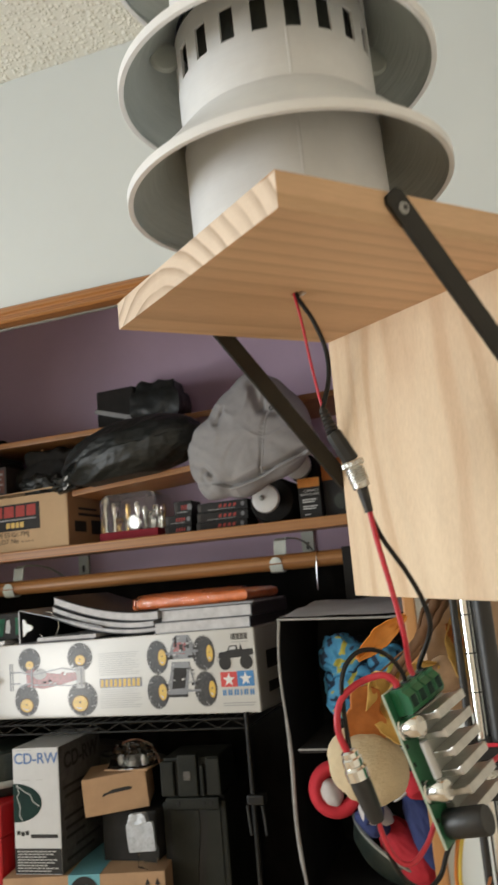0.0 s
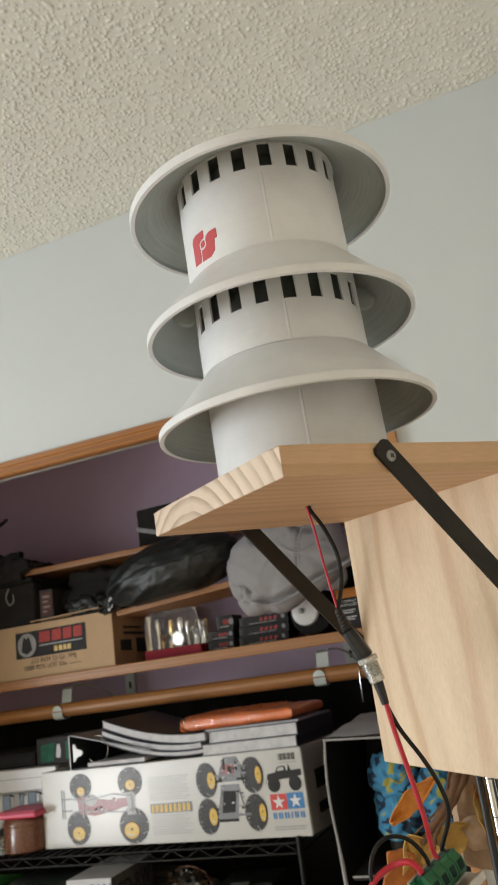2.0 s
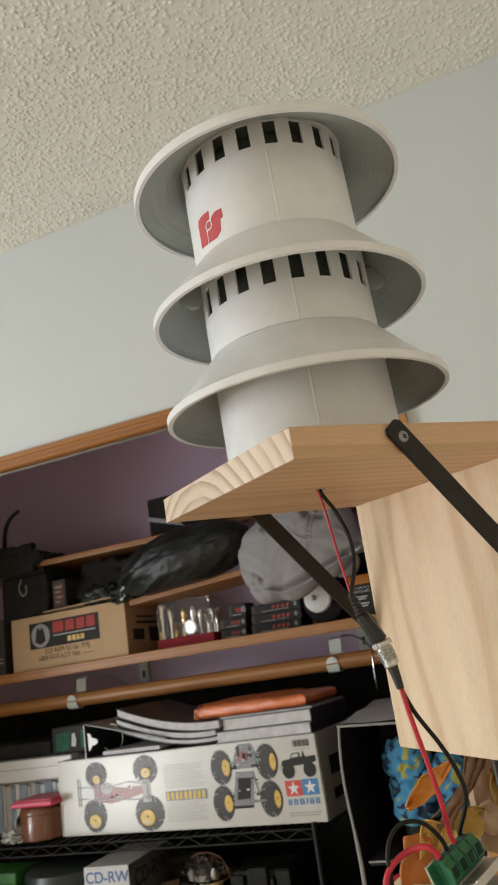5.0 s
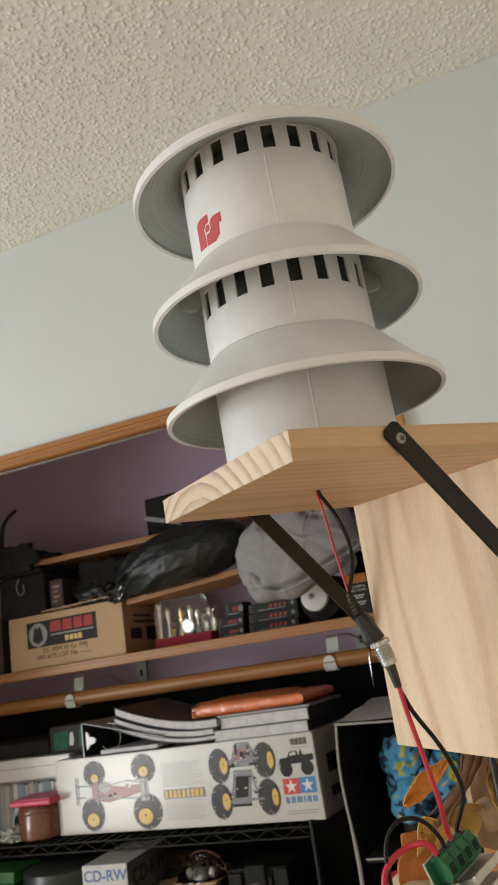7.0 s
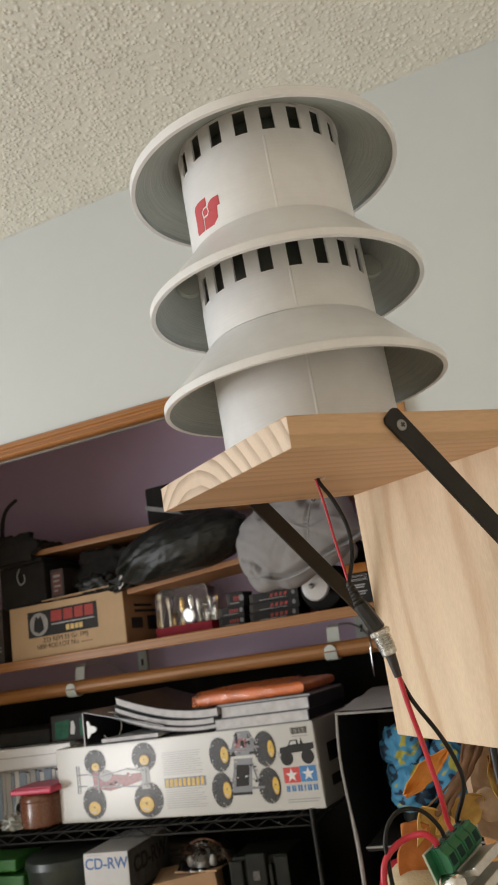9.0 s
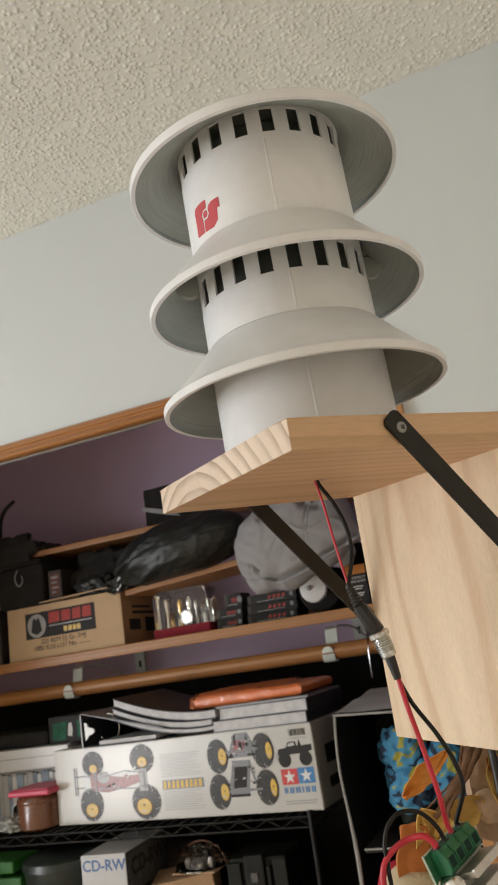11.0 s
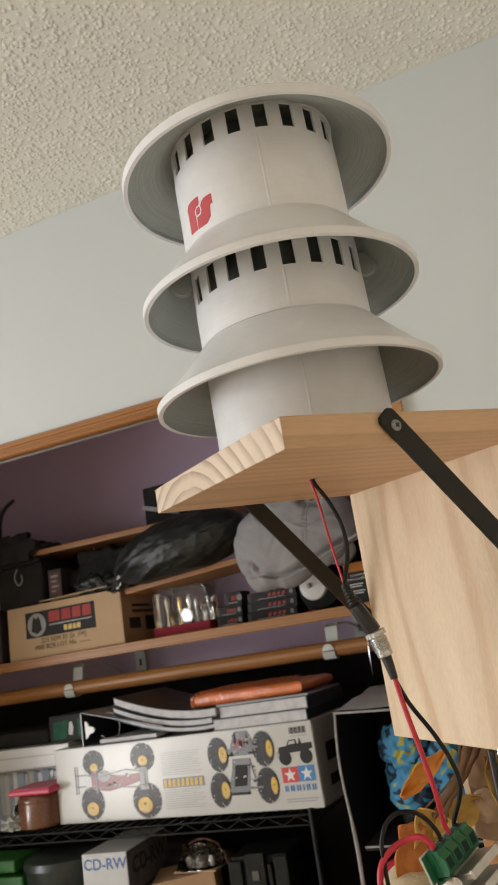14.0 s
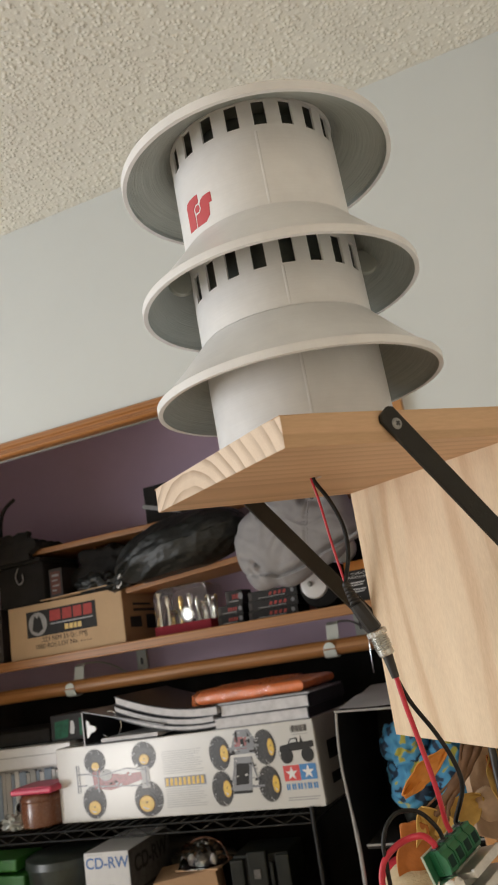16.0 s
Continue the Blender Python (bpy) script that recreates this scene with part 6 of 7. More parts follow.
    def paper_block(name, label, s0, s1, z, thick, cover, sag=0.0, lift=0.0, y0=0.0, depth=0.2, turn=0.0):
        b = thing(name, frame_m @ pose(s0, y0, z, 0, 0, turn), label, "book", "stacked books")
        n, wdt = 14, s1 - s0
        def layer(za, zb, inset):
            g = bmesh.new()
            rows = []
            for i in range(n + 1):
                x = inset + (wdt - 2 * inset) * i / n
                k = i / n
                dz = lift * (1 - k) ** 1.6 - sag * math.sin(math.pi * k)
                rows.append([g.verts.new((x, y, zz + dz)) for y, zz in ((inset, za), (depth - inset, za), (depth - inset, zb), (inset, zb))])
            for p, q in zip(rows, rows[1:]):
                for j in range(4):
                    g.faces.new((p[j], p[(j + 1) % 4], q[(j + 1) % 4], q[j]))
            g.faces.new(rows[0])
            g.faces.new(rows[-1][::-1])
            return g
        c = 0.0013
        part("back_cover", layer(0, c, 0), cover, b, smooth=True)
        part("page_block", layer(c + 0.0001, thick - c - 0.0001, 0.002), PAGES, b, "pale page edges", smooth=True)
        part("front_cover", layer(thick - c, thick, 0), cover, b, smooth=True)
        if name == "book" and thick > 0.01:
            part("spine", slab(wdt - 0.0019, wdt, 0.0, depth, c + 0.0002, thick - c - 0.0002), COVER_DARK, b, "dark spine")

    bind = thing("ring_binder", frame_m @ pose(0.098, -0.012, 0.0006, 0, 0, 0), "open black ring binder with a bright clip, leaning under papers", "binder")
    part("bottom_cover", slab(0.002, 0.20, 0, 0.23, 0, 0.0025, 0.0008), COVER_DARK, bind)
    part("spine", slab(0.0, 0.0028, 0, 0.23, 0, 0.072, 0.0008), COVER_DARK, bind)
    part("spine_edge", slab(-0.0008, 0.0024, -0.001, 0.0, 0, 0.072), PRINT_GREY, bind)
    part("top_cover", slab(0.0, 0.225, 0, 0.23, 0.0, 0.0028, 0.0008), COVER_GREY, bind, "", Matrix.Translation((0.001, 0, 0.0725)) @ pose(0, 0, 0, 0, 13, 0))
    ring = [(0.055 + 0.030 * math.cos(a), 0.03, 0.036 + 0.029 * math.sin(a)) for a in [radians(-140 + 10 * k) for k in range(25)]]
    part("ring", rod(ring, 0.0013, 8), CHROME, bind, "bright steel ring", smooth=True)
    part("clip", prism([(0.010, 0.016), (0.014, 0.018), (0.020, 0.026), (0.030, 0.028), (0.036, 0.032), (0.036, 0.037), (0.030, 0.041), (0.020, 0.043), (0.016, 0.052), (0.010, 0.054)], 0.004), PRINT_WHITE, bind, "bright white metal clip", Matrix.Translation((0, 0.004, 0)))
    part("paper_sheet", slab(0.045, 0.20, 0.004, 0.21, 0.003, 0.011, 0.001), PAGES, bind, "pale loose sheets")
    # magazines lean on the binder
    paper_block("magazine", "thin grey magazine curling over a binder", 0.180, 0.440, 0.006, 0.0095, COVER_DARK, 0.008, 0.046, -0.004, 0.205, 1.5)
    paper_block("magazine", "thin pale magazine curling over a binder", 0.182, 0.438, 0.0165, 0.0125, COVER_DARK, 0.007, 0.048, -0.002, 0.205, 0.5)
    paper_block("magazine", "thick pale catalogue with a black cover, curling over a binder", 0.185, 0.452, 0.030, 0.0175, COVER_DARK, 0.006, 0.050, 0.0, 0.205, -1.0)
    paper_block("book", "flat grey-covered book on the kit box", 0.436, 0.655, 0.0004, 0.0215, COVER_GREY, 0, 0, 0.002, 0.2, 0.4)
    paper_block("book", "flat pale paperback book", 0.452, 0.660, 0.0226, 0.0235, COVER_DARK, 0, 0, 0.006, 0.19, -0.8)
    paper_block("book", "thin grey booklet lying on books", 0.450, 0.664, 0.0465, 0.0045, COVER_GREY, 0, 0, 0.0, 0.19, 1.4)
    pk = thing("wrapped_packet", frame_m @ pose(0.540, 0.104, 0.0514, 0, 0, 2), "bright orange cloth in a crinkled clear wrapper, on books", "packet")
    part("cloth", crumpled(0.250, 0.186, 0.0230, 0.0013, 40.0, 40, 30.0, 0.14), ORANGE_CLOTH, pk, "shiny creased orange film", Matrix.Translation((-0.020, 0, 0.0006)), smooth=True, angle=35)
    wrap = part("wrapper", crumpled(0.190, 0.192, 0.0262, 0.0042, 44.0, 48, 80.0, 0.15), WRINKLED, pk, "crinkled clear wrapper", Matrix.Translation((-0.060, 0, 0)), smooth=True, angle=35)
    wrap.visible_shadow = False


def build_rack_goods():
    z = RACK_TOP
    jar = thing("jar", Matrix.Translation((-0.943, 1.985, z)), "brown glazed jar with a pink-red lid", "jar")
    part("body", lathe([(0.0, 0.0), (0.047, 0.0), (0.052, 0.004), (0.053, 0.02), (0.053, 0.062), (0.050, 0.070), (0.045, 0.073), (0.0, 0.073)], 40), BROWN_GLAZE, jar, smooth=True)
    part("band", lathe([(0.0535, 0.055), (0.0545, 0.058), (0.0545, 0.061), (0.0535, 0.064)], 40), BROWN_GLAZE, jar, smooth=True)
    part("lid", slab(-0.055, 0.060, -0.050, 0.050, 0.0735, 0.086, 0.005), PINK_LID, jar, "pink-red lid")
    part("lid_top", slab(-0.050, 0.056, -0.045, 0.046, 0.0862, 0.0885, 0.001), PINK_LID, jar)
    tray = thing("paper_box", Matrix.Translation((-1.26, 2.03, z)), "white stacked paper boxes on the wire rack", "box")
    part("lower_box", slab(0, 0.36, 0.03, 0.25, 0, 0.118, 0.003), PRINT_PALE, tray)
    x, k = 0.002, 0
    while x < 0.345:
        wide = (0.017, 0.011, 0.014, 0.022, 0.012)[k % 5]
        part("folder", slab(x, x + wide - 0.001, 0.021, 0.030, 0.001, 0.112 - 0.003 * (k % 3), 0.0012), (PRINT_PALE, FOLDER_BLUE, PRINT_WHITE, FOLDER_BLUE, PRINT_PALE)[k % 5], tray)
        x, k = x + wide, k + 1
    part("upper_box", slab(-0.01, 0.37, 0.0, 0.25, 0.1185, 0.168, 0.003), PRINT_WHITE, tray)
    part("edge_line", slab(-0.01, 0.37, -0.0006, 0.0, 0.146, 0.1475), PRINT_GREY, tray)
    lens = thing("lens", pose(-1.015, 2.005, z + 0.034, 90, 0, 0), "small dark lens with a pale ring", "lens")
    part("ring", lathe([(0.018, 0.0), (0.021, 0.002), (0.021, 0.012), (0.017, 0.012)], 28, closed=True), STEEL_GREY, lens, smooth=True)
    part("glass", lathe([(0.0, 0.006), (0.012, 0.007), (0.0185, 0.004)], 28), BLACK_PLASTIC, lens, smooth=True)
    part("foot", slab(-0.01, 0.01, -0.034, -0.015, -0.01, 0.012, 0.002), BLACK_PLASTIC, lens)
    single("foil_scrap", blob((0.028, 0.02, 0.017), 0.5, 6, 51.0, 4, 0.5, squash=-0.012), STEEL_GREY, Matrix.Translation((-1.005, 1.955, z + 0.0135)), "crumpled scrap of bright foil", "foil scrap", smooth=True, angle=60)
    gb = thing("green_carton", pose(-0.965, 2.06, z + 0.1685, 0, 0, -4), "green and white printed carton", "box")
    part("body", slab(0, 0.17, 0, 0.12, 0, 0.062, 0.003), PRINT_BLACK, gb)
    print_on("green_panel", [(0.012, 0.006), (0.052, 0.008), (0.060, 0.050), (0.015, 0.046)], LEAF_GREEN, gb, -0.0002)
    print_on("white_panel", [(0.060, 0.016), (0.072, 0.014), (0.076, 0.030), (0.072, 0.046), (0.064, 0.044)], PRINT_PALE, gb, -0.0004)
    print_on("green_panel", rect(0.090, 0.010, 0.130, 0.05), LEAF_GREEN, gb, -0.0002)
    single("folded_cloth", slab(0, 0.30, 0, 0.2, 0, 0.035, 0.012), BLACK_CLOTH, Matrix.Translation((-1.27, 2.06, z + 0.1685)), "folded black cloth on paper boxes", "cloth")


def build_lower_goods():
    base = 0.6145
    # parcel box with blue tape
    p = thing("parcel_box", pose(-0.806, 1.884, base, 0, 0, 11.0), "brown cardboard parcel box with blue tape", "box")
    part("body", slab(0, 0.338, 0, 0.28, 0, 0.3335, 0.002), CARDBOARD, p)
    part("tape", slab(0.138, 0.204, -0.0006, 0.2, 0.18, 0.3341), TAPE_BLUE, p, "light blue tape")
    print_on("tape_disc", oval(0.171, 0.302, 0.0300, 0.0290, 30), PRINT_BLACK, p, -0.0010)
    bars(p, [(0.154, 0.311, 0.188, 0.314), (0.150, 0.302, 0.192, 0.305), (0.153, 0.293, 0.189, 0.296)], TAPE_BLUE, -0.0015)
    print_on("swoosh", [(0.046, 0.303), (0.053, 0.303), (0.068, 0.284), (0.094, 0.271), (0.137, 0.264), (0.137, 0.253), (0.090, 0.259), (0.062, 0.273)], PRINT_BLACK, p, -0.0003)
    print_on("swoosh", [(0.205, 0.268), (0.236, 0.283), (0.226, 0.293), (0.272, 0.298), (0.280, 0.262), (0.268, 0.270), (0.244, 0.268), (0.206, 0.256)], PRINT_BLACK, p, -0.0003)
    for x in (0.302, 0.322):
        print_on("arrow", [(x - 0.0012, 0.285), (x + 0.0012, 0.285), (x + 0.0012, 0.310), (x + 0.0055, 0.310), (x, 0.322), (x - 0.0055, 0.310), (x - 0.0012, 0.310)], PRINT_BLACK, p, -0.0003)
    bars(p, [(0.294, 0.279, 0.330, 0.2815)], PRINT_BLACK, -0.0003)
    # disc-drive carton
    d = thing("drive_carton", pose(-0.789, 1.905, base + 0.3343, 0, 0, 3.0), "tall white disc-drive carton with blue lettering and a dark green oval", "box")
    w, h = 0.107, 0.246
    part("body", slab(0, w, 0, 0.19, 0, h, 0.002), CD_WHITE, d)
    part("side_panel", slab(w, w + 0.0008, 0.001, 0.189, 0.001, h - 0.001), SIDE_PRINT, d, "dark grey printed side")
    words("CD-RW", 0.0300, CD_BLUE, d, Matrix.Translation((0.0035, -0.0004, 0.215)) @ FRONT, bold=0.0005)
    side = pose(0, 0, 0, 90, 0, 90)
    words("CD-RW", 0.045, PRINT_BLACK, d, Matrix.Translation((w + 0.0012, 0.02, 0.197)) @ side, bold=0.0011)
    for y0, y1, z in ((0.015, 0.175, 0.158), (0.02, 0.12, 0.140), (0.015, 0.175, 0.098), (0.02, 0.16, 0.078), (0.02, 0.10, 0.060), (0.06, 0.17, 0.036), (0.02, 0.14, 0.018)):
        part("side_bar", slab(w + 0.0008, w + 0.0012, y0, y1, z, z + 0.006), PRINT_BLACK, d)
    arc = [(0.0, 0.100), (0.0, 0.176)] + [(0.004 + 0.062 * math.sin(radians(a)), 0.138 + 0.038 * math.cos(radians(a))) for a in range(10, 180, 10)]
    print_on("oval_picture", arc, DARK_GREEN, d, -0.0003, label="dark green oval picture")
    for pts in ([(0.008, 0.174), (0.014, 0.158), (0.009, 0.150), (0.016, 0.128), (0.013, 0.116), (0.020, 0.104)], [(0.010, 0.172), (0.026, 0.160), (0.040, 0.154), (0.046, 0.140), (0.060, 0.132)]):
        part("lightning", rod([(x, -0.0008, z) for x, z in pts], 0.0008, 6), PRINT_WHITE, d)
    print_on("black_panel", rect(0.0, 0.002, w, 0.050), PRINT_BLACK, d, -0.0003)
    for k in range(8):
        x = 0.006
        while x < w - 0.012 - 0.012 * (k % 3):
            step = 0.004 + 0.007 * ((k * 7 + int(x * 3000)) % 5) / 5
            bars(d, [(x, 0.0435 - 0.0053 * k, min(x + step, w - 0.006), 0.0455 - 0.0053 * k)], PRINT_PALE, -0.0008)
            x += step + 0.0018
    bars(d, [(0.006, 0.076, 0.014, 0.084), (0.016, 0.074, 0.024, 0.082), (0.026, 0.076, 0.034, 0.084), (0.038, 0.070, 0.100, 0.077)], PRINT_BLACK, -0.0003, "brand_bar")
    bars(d, [(0.008, 0.2405, 0.045, 0.2425), (0.02, 0.182, 0.04, 0.1835), (0.055, 0.182, 0.07, 0.1835)], PRINT_PALE, -0.0003)
    # small carton on a black box, added where there is only dark space
    k = thing("storage_box", Matrix.Translation((-0.632, 1.99, base + 0.3343)), "black box added under the carton to fill dark space", "box")
    part("body", slab(0, 0.125, 0, 0.13, 0, 0.098, 0.004), BLACK_CLOTH, k)
    s = thing("small_carton", pose(-0.643, 1.942, base + 0.4322, 0, -4.5, 20), "small plain cardboard box with a torn slot", "box")
    part("body", slab(0, 0.134, 0, 0.12, 0, 0.074, 0.002), CARDBOARD, s)
    print_on("torn_slot", [(0.040, 0.034), (0.052, 0.038), (0.100, 0.040), (0.104, 0.044), (0.094, 0.047), (0.062, 0.046), (0.052, 0.042), (0.042, 0.040)], PRINT_BLACK, s, -0.0003)
    bl = thing("blister_pack", pose(-0.565, 2.01, base + 0.514, 0, 0, 0), "clear blister pack on a brown card", "package")
    part("card", slab(-0.05, 0.05, -0.03, 0.05, 0.0, 0.004, 0.001), CARDBOARD, bl)
    part("dome", blob((0.048, 0.036, 0.046), 0.30, 3, 61.0, 5, 0.3, squash=0.0), CLEAR, bl, "clear dome", Matrix.Translation((0, 0.005, 0.004)), smooth=True, angle=60)
    for cx, cy, r in ((-0.020, 0.000, 0.010), (0.006, -0.004, 0.013), (0.026, 0.004, 0.008), (0.0, 0.018, 0.012)):
        part("content", lathe([(0.0, 0.0), (r, 0.0), (r * 1.1, 0.012), (r * 0.5, 0.020), (0.0, 0.021)], 18), ALUMINIUM, bl, "metal part", Matrix.Translation((cx, cy, 0.0045)), smooth=True)
    part("hoop", rod([(0.055 * math.cos(radians(a)), 0.02, 0.055 * math.sin(radians(a)) * 0.9 + 0.003) for a in range(0, 181, 10)], 0.002, 8), BROWN_GLAZE, bl, smooth=True)
    milky = surface("milky_plastic", (0.46, 0.48, 0.51), 0.28, var=0.45, scale=22, coat=0.6, bump=0.7, bscale=45, bdist=0.005)
    cl = thing("clear_bag", Matrix.Translation((-0.521, 1.950, base + 0.334)), "milky plastic bag with a bluish folded sheet, hanging under a carton", "plastic bag")
    part("sheet", crumpled(0.060, 0.005, 0.054, 0.0014, 66.0, 22, 24.0, 0.06), milky, cl, "pale bluish folded sheet", pose(0.001, 0, 0.034, 0, -5, 0), smooth=True, angle=60)
    part("film", crumpled(0.040, 0.006, 0.046, 0.0030, 68.0, 20, 50.0, 0.2), CLEAR, cl, "crinkled clear film", pose(0.006, 0.002, 0.0, 0, 12, 0), smooth=True, angle=60)
    part("film", crumpled(0.040, 0.010, 0.026, 0.0040, 69.0, 18, 50.0, 0.45), milky, cl, "crinkled folded top", pose(-0.004, 0.002, 0.078, 0, -14, 0), smooth=True, angle=60)
    # upright grey tool case
    c = thing("tool_case", pose(-0.495, 2.02, base, 0, 0, 4), "dark grey moulded plastic tool case standing upright", "tool case")
    part("shell", slab(0, 0.130, 0, 0.26, 0, 0.455, 0.008), CASE_GREY, c)
    part("lid_rim", slab(-0.004, 0.134, -0.012, 0.0, 0.0, 0.445, 0.004), CASE_GREY, c)
    # two raised panels; black strips paint the shade in the wavering groove between
    wave = [(0.084, 0.428), (0.086, 0.395), (0.080, 0.355), (0.074, 0.305), (0.073, 0.255), (0.076, 0.205), (0.073, 0.150), (0.070, 0.090), (0.070, 0.040)]
    place = Matrix.Translation((0, -0.012, 0))
    part("panel", prism([(0.013, 0.040), (0.013, 0.428)] + [(x - 0.0090, z) for x, z in wave], 0.0024), CASE_GREY, c, "", place)
    part("panel", prism([(0.121, 0.428), (0.121, 0.040)] + [(x + 0.0070, z) for x, z in reversed(wave)], 0.0024), CASE_GREY, c, "", place)
    part("groove", prism([(x - 0.0088, z) for x, z in wave] + [(x + 0.0068, z) for x, z in reversed(wave)], 0.0006), RACK_BLACK, c, "black strip painting the groove's shade", place)
    part("groove", slab(0.006, 0.0118, -0.0126, -0.0121, 0.040, 0.428), RACK_BLACK, c)
    # handle block: two cheeks, a raised middle, and black strips for the shade between
    top = part("handle_block", slab(0.004, 0.126, -0.012, 0.10, 0.4555, 0.532, 0.004), CASE_GREY, c)
    for x0, x1, d2, z1 in ((0.000, 0.029, 0.024, 0.526), (0.040, 0.082, 0.028, 0.540), (0.100, 0.129, 0.022, 0.530)):
        part("handle_rib", slab(x0, x1, -d2, -0.0125, 0.458, z1, 0.003), CASE_GREY, top)
    part("handle_post", slab(0.088, 0.095, -0.027, -0.0125, 0.458, 0.518, 0.002), CASE_GREY, top)
    part("handle_boss", slab(0.053, 0.068, -0.0305, -0.0282, 0.490, 0.508, 0.001), TREAD_PRINT, top, "lighter grey boss")
    for x0, x1 in ((0.0292, 0.0398), (0.0822, 0.0878), (0.0952, 0.0998)):
        part("gap_shade", slab(x0, x1, -0.0132, -0.0122, 0.460, 0.524), RACK_BLACK, top)
    bar = part("catch_bar", slab(0.008, 0.124, -0.024, -0.0124, 0.432, 0.4550, 0.003), CASE_GREY, c)
    for x in (0.036, 0.091, 0.107):
        part("catch_hole", lathe([(0.0, 0.0008), (0.0042, 0.0008), (0.0046, 0.0), (0.0, 0.0)], 16), RACK_BLACK, bar, "", Matrix.Translation((x, -0.0241, 0.4435)) @ pose(0, 0, 0, 90, 0, 0))
    # red box with a round tub and green trays
    r = thing("metal_box", Matrix.Translation((-1.12, 1.90, base)), "bright red painted metal box", "box")
    part("body", slab(0, 0.302, 0, 0.3, 0, 0.405, 0.004), RED_PLASTIC, r)
    part("lid", slab(-0.003, 0.305, -0.004, 0.3, 0.4054, 0.470, 0.004), RED_PLASTIC, r, "red lid")
    tub = thing("round_tub", Matrix.Translation((-0.905, 2.01, base + 0.4706)), "smoky round plastic tub with a rim", "tub")
    part("body", lathe([(0.0, 0.0), (0.080, 0.0), (0.086, 0.006), (0.092, 0.075), (0.0, 0.075)], 44), TUB_GREY, tub, smooth=True)
    part("lid", lathe([(0.0, 0.095), (0.088, 0.095), (0.095, 0.090), (0.097, 0.0755), (0.0, 0.0755)], 44), TUB_GREY, tub, smooth=True)
    part("band", lathe([(0.0925, 0.020), (0.0945, 0.024), (0.0945, 0.030), (0.0925, 0.034)], 44), STEEL_GREY, tub, smooth=True)
    g = thing("plastic_tray", pose(-1.175, 1.955, base + 0.4706, 0, 0, 0), "bright green plastic trays stacked up", "tray")
    for k in range(3):
        part("tray", slab(0.0, 0.205 - 0.02 * k, 0, 0.1, 0.034 * k, 0.034 * k + 0.026, 0.005), GREEN_PLASTIC, g)
    single("folded_bag", blob((0.20, 0.07, 0.035), 0.3, 3, 71.0, 4, 0.3, squash=-0.02), surface("olive_cloth", (0.10, 0.09, 0.07), 0.85, var=0.2, scale=20, bump=0.4, bscale=300), Matrix.Translation((-0.80, 2.20, base + 0.4906)), "folded olive cloth bag behind the tub", "cloth bag", smooth=True, angle=80)


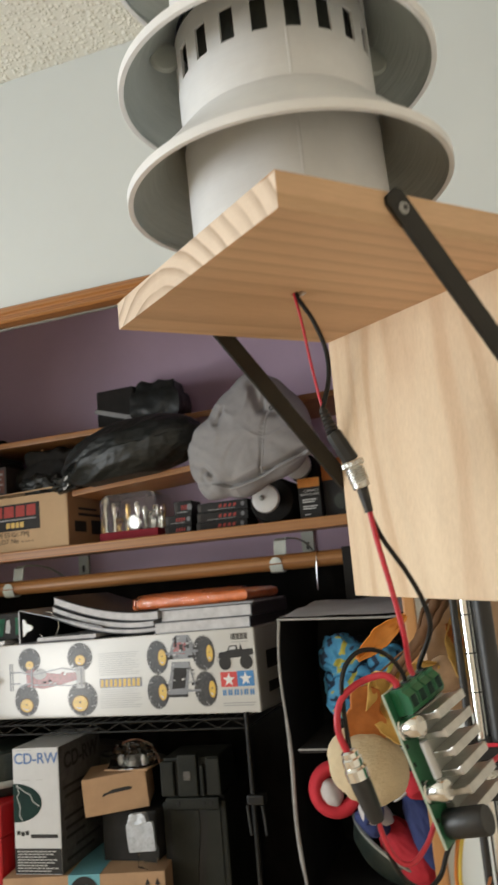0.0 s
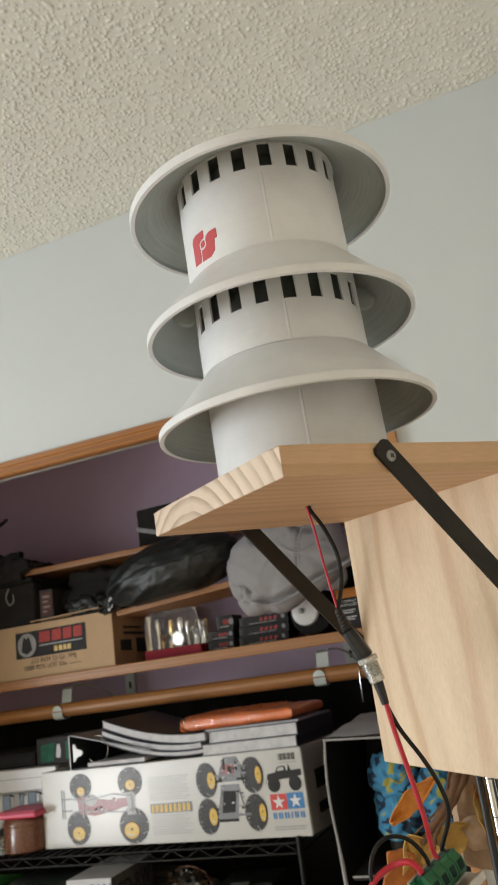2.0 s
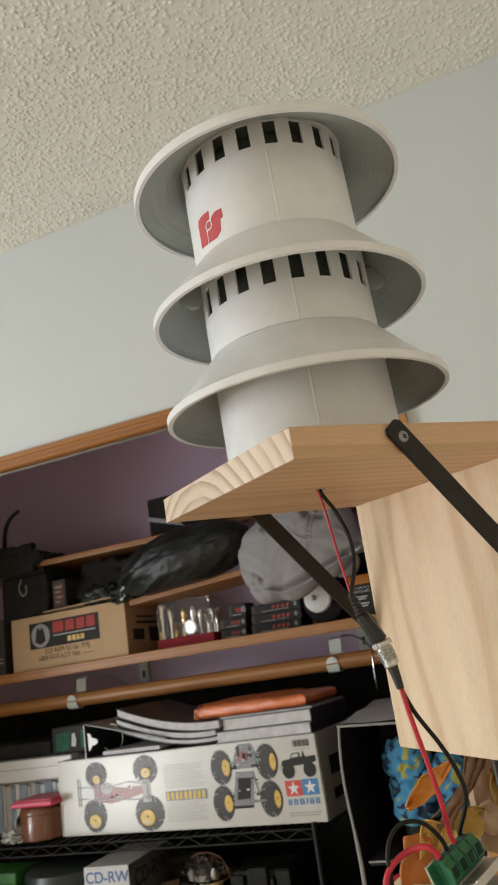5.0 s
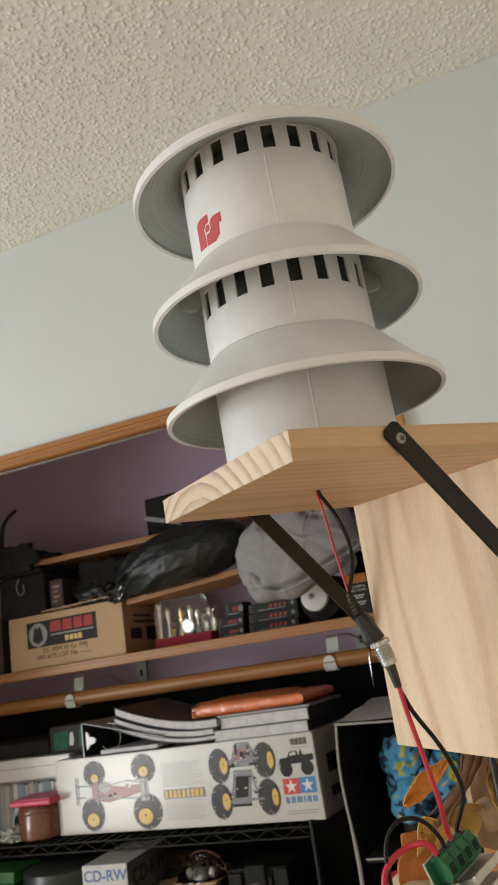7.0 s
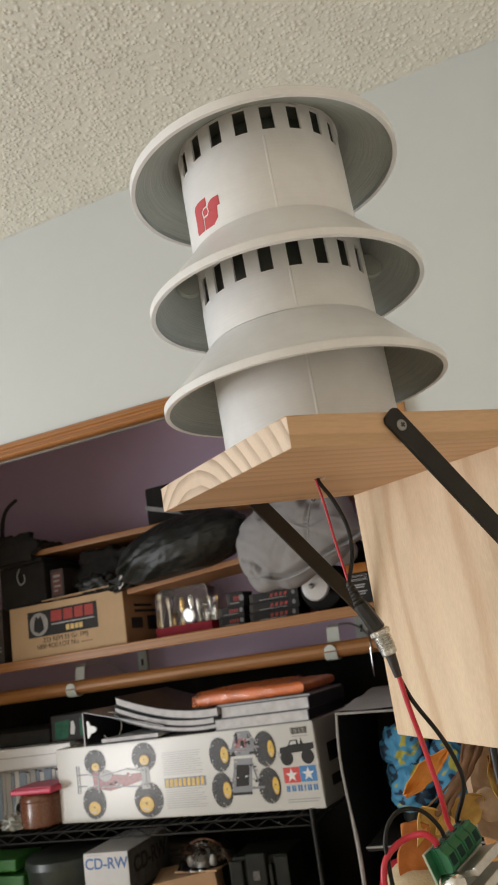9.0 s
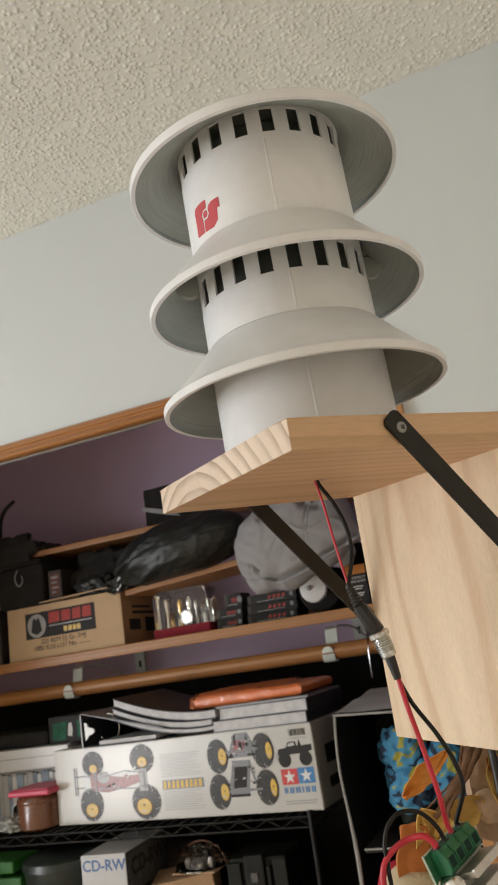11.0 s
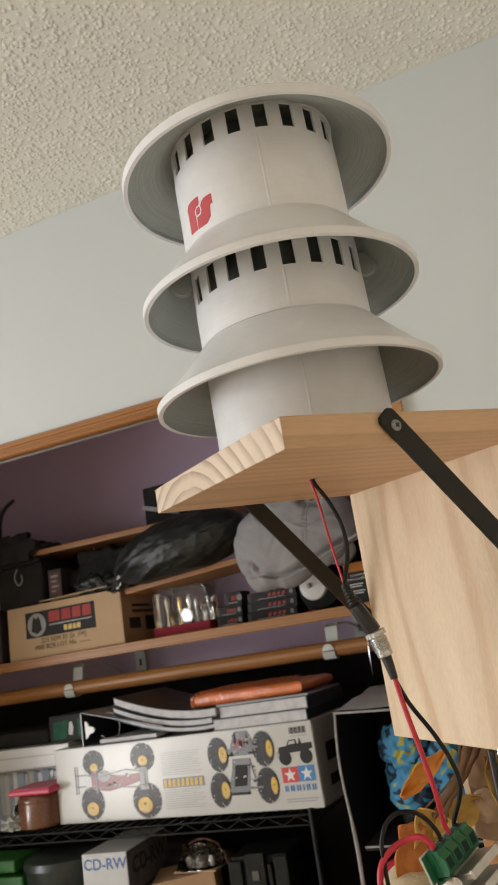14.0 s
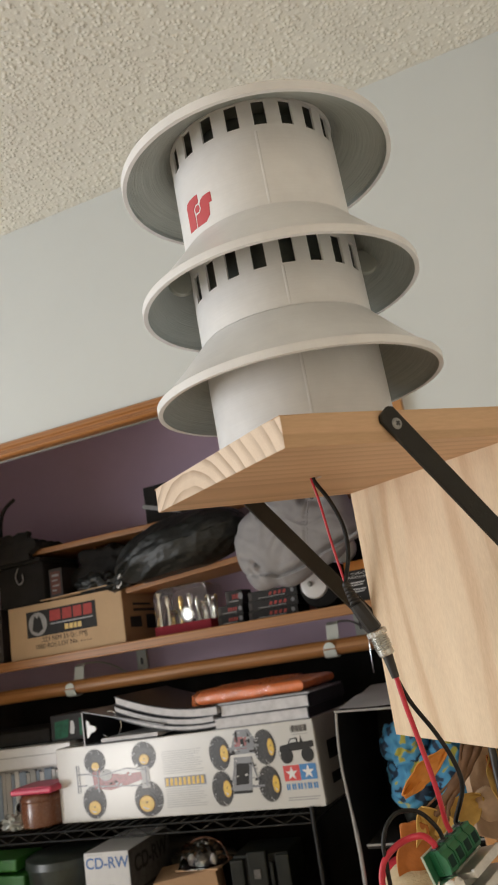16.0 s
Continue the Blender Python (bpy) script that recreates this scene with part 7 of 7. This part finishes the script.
# ---- hanging organiser and soft things ----
def build_organiser():
    x0, x1, y0, y1, top = -0.153, 0.235, 1.83, 2.12, 1.428
    t = thing("hanging_organiser", Matrix.Translation((0, 0, 0)), "black fabric hanging organiser with grey piping and shelves", "organiser")
    # top: grey vinyl sheet that sags
    g = bmesh.new()
    n = 16
    rows = []
    for i in range(n + 1):
        row = []
        for j in range(n + 1):
            x, y = x0 + (x1 - x0) * i / n, y0 - 0.004 + (y1 - y0) * j / n
            z = top + 0.012 * (j / n) - 0.006 * math.sin(math.pi * i / n) * (1 - j / n) + 0.004 * noise.noise((x * 12, y * 12, 3))
            row.append(g.verts.new((x, y, z)))
        rows.append(row)
    for p, q in zip(rows, rows[1:]):
        for j in range(n):
            g.faces.new((p[j], q[j], q[j + 1], p[j + 1]))
    bmesh.ops.solidify(g, geom=g.faces[:], thickness=0.003)
    part("top_sheet", g, GREY_VINYL, t, "grey vinyl top", smooth=True)
    # left side, wavy
    def side_x(z):
        return x0 - 0.006 * math.sin((top - z) * 9.0) - 0.004 * math.sin((top - z) * 21)
    s = bmesh.new()
    cols = []
    for i in range(31):
        z = top - 0.004 - i * 0.034
        cols.append([s.verts.new((side_x(z) + 0.006 * math.sin(j * 1.3 + i * 0.5) * (j / 6), y0 + (y1 - y0) * j / 6, z)) for j in range(7)])
    for p, q in zip(cols, cols[1:]):
        for j in range(6):
            s.faces.new((p[j], p[j + 1], q[j + 1], q[j]))
    bmesh.ops.solidify(s, geom=s.faces[:], thickness=0.002)
    part("side_panel", s, BLACK_CLOTH, t, smooth=True)
    part("side_panel", slab(x1, x1 + 0.004, y0, y1, 0.38, top, 0.001), BLACK_CLOTH, t)
    part("back_panel", slab(x0 - 0.02, x1, y1, y1 + 0.004, 0.38, top, 0.001), BLACK_CLOTH, t)
    edge = [(side_x(top - 0.004 - i * 0.034) - 0.001, y0 - 0.002, top - 0.004 - i * 0.034) for i in range(31)]
    part("piping", rod(edge, 0.0026, 8, taper=[1.0 if i < 6 else 1.5 if i < 13 else 1.0 for i in range(31)]), PIPING, t, "frayed grey piping", smooth=True)
    part("piping", rod([(x0 - 0.004, y0 - 0.006, top - 0.004), ((x0 + x1) / 2, y0 - 0.007, top - 0.013), (x1, y0 - 0.006, top - 0.003)], 0.0022, 8), PIPING, t, "", smooth=True)
    for z in (1.199, 0.953, 0.70, 0.42):
        sh = part("shelf", slab(x0 + 0.012, x1, y0, y1, z - 0.008, z, 0.002), BLACK_CLOTH, t)
        part("shelf_piping", rod([(x0 + 0.012, y0 - 0.002, z - 0.001), (x1, y0 - 0.002, z - 0.003)], 0.0017, 8), PIPING, sh, "", smooth=True)
    for x in (-0.06, 0.14):
        part("hanger_strap", slab(x - 0.02, x + 0.02, 2.106, 2.1095, top, 1.552, 0.001), BLACK_CLOTH, t)
        part("hanger_strap", slab(x - 0.02, x + 0.02, 2.106, 2.154, 1.549, 1.552, 0.001), BLACK_CLOTH, t)
    # things on its shelves
    b = thing("blue_cloth", Matrix.Translation((-0.040, 1.905, 1.199)), "crumpled bright blue cloth bundle with yellow patches", "cloth")
    part("cloth", blob((0.058, 0.045, 0.052), 0.28, 1.7, 81.0, 5, 0.0, crease=0.13), BLUE_CLOTH, b, "", Matrix.Translation((-0.006, 0, 0.085)), smooth=True, angle=80)
    part("cloth", blob((0.046, 0.042, 0.050), 0.28, 1.7, 83.0, 5, 0.0, crease=0.13), BLUE_CLOTH, b, "", Matrix.Translation((-0.020, 0.005, 0.135)), smooth=True, angle=80)
    part("cloth", blob((0.056, 0.045, 0.072), 0.28, 1.7, 85.0, 5, 0.0, crease=0.13), BLUE_CLOTH, b, "", Matrix.Translation((0.062, 0.01, 0.095)), smooth=True, angle=80)
    part("lining", blob((0.040, 0.040, 0.050), 0.2, 2.2, 87.0, 4, 0.1), CASE_GREY, b, "dark lining", Matrix.Translation((-0.005, 0.005, 0.042)), smooth=True, angle=80)
    single("fabric_bin", slab(0.0, 0.13, 0.0, 0.15, 0.0, 0.165, 0.014), BAG_PLASTIC, Matrix.Translation((-0.088, 1.955, 1.1995)), "dark grey fabric bin behind the blue cloth", "bin")
    # soft toys on the lower shelf
    basket = thing("mesh_basket", pose(-0.012, 1.905, 0.9995, 0, 34, 0), "grey wire-mesh basket holding soft toys", "basket")
    part("rim", lathe([(0.088, 0.030), (0.091, 0.028), (0.093, 0.032), (0.090, 0.035)], 48, closed=True), STEEL_GREY, basket, smooth=True)
    part("bowl", lathe([(0.0, -0.020), (0.05, -0.018), (0.074, -0.002), (0.089, 0.030), (0.087, 0.030), (0.072, 0.0), (0.0, -0.017)], 48), TUB_GREY, basket, smooth=True)
    toy = thing("soft_toy", Matrix.Translation((0.030, 1.880, 0.958)), "red, navy and white cloth toy slumped in a basket", "soft toy")
    part("red_cloth", blob((0.064, 0.034, 0.036), 0.10, 2.4, 101.0, 5, 0.06), RED_CLOTH, toy, "", Matrix.Translation((-0.002, -0.030, 0.068)) @ pose(0, 0, 0, 0, 48, 0), smooth=True, angle=80)
    part("navy_cloth", blob((0.030, 0.034, 0.066), 0.12, 2.4, 104.0, 5, 0.06), NAVY_CLOTH, toy, "", Matrix.Translation((0.036, -0.044, 0.112)) @ pose(0, 0, 0, 0, -20, 0), smooth=True, angle=80)
    part("navy_cloth", blob((0.030, 0.024, 0.020), 0.15, 2.4, 105.0, 4, 0.06), NAVY_CLOTH, toy, "", Matrix.Translation((-0.050, -0.068, 0.128)) @ pose(0, 0, 0, 0, 30, 0), smooth=True, angle=80)
    part("red_hood", lathe([(0.034 + 0.013 * math.cos(radians(a)), 0.022 * math.sin(radians(a))) for a in range(0, 360, 20)], 40, closed=True), RED_CLOTH, toy, "", Matrix.Translation((-0.110, -0.056, 0.176)) @ pose(0, 0, 0, 80, 0, 15), smooth=True)
    part("hood_back", blob((0.034, 0.020, 0.036), 0.1, 2.4, 106.0, 3), BLACK_CLOTH, toy, "", Matrix.Translation((-0.108, -0.040, 0.174)), smooth=True)
    part("white_cuff", blob((0.021, 0.018, 0.025), 0.12, 2.4, 107.0, 4, 0.05), WHITE_CLOTH, toy, "", Matrix.Translation((-0.119, -0.066, 0.171)) @ pose(0, 0, 0, 0, -20, 0), smooth=True, angle=80)
    part("white_cuff", blob((0.030, 0.022, 0.020), 0.15, 2.4, 109.0, 4, 0.08), WHITE_CLOTH, toy, "", Matrix.Translation((-0.044, -0.074, 0.143)) @ pose(0, 0, 0, 0, 22, 0), smooth=True, angle=80)
    for dx in (0.0, 0.020):
        part("navy_stripe", blob((0.006, 0.004, 0.016), 0.1, 2.4, 110.0, 3), NAVY_CLOTH, toy, "", Matrix.Translation((-0.052 + dx, -0.094, 0.145)) @ pose(0, 0, 0, 0, 20, 0), smooth=True)
    part("red_patch", blob((0.024, 0.016, 0.022), 0.15, 2.4, 112.0, 4, 0.05), RED_CLOTH, toy, "", Matrix.Translation((0.030, -0.088, 0.190)) @ pose(0, 0, 0, 0, -12, 0), smooth=True, angle=80)
    part("white_trim", blob((0.020, 0.006, 0.004), 0.1, 2.4, 113.0, 3), WHITE_CLOTH, toy, "", Matrix.Translation((0.010, -0.094, 0.178)) @ pose(0, 0, 0, 0, -35, 0), smooth=True)


build_closet_fittings()
build_shelf_goods()
build_rack()
build_kit_box()
build_rack_goods()
build_lower_goods()
build_organiser()
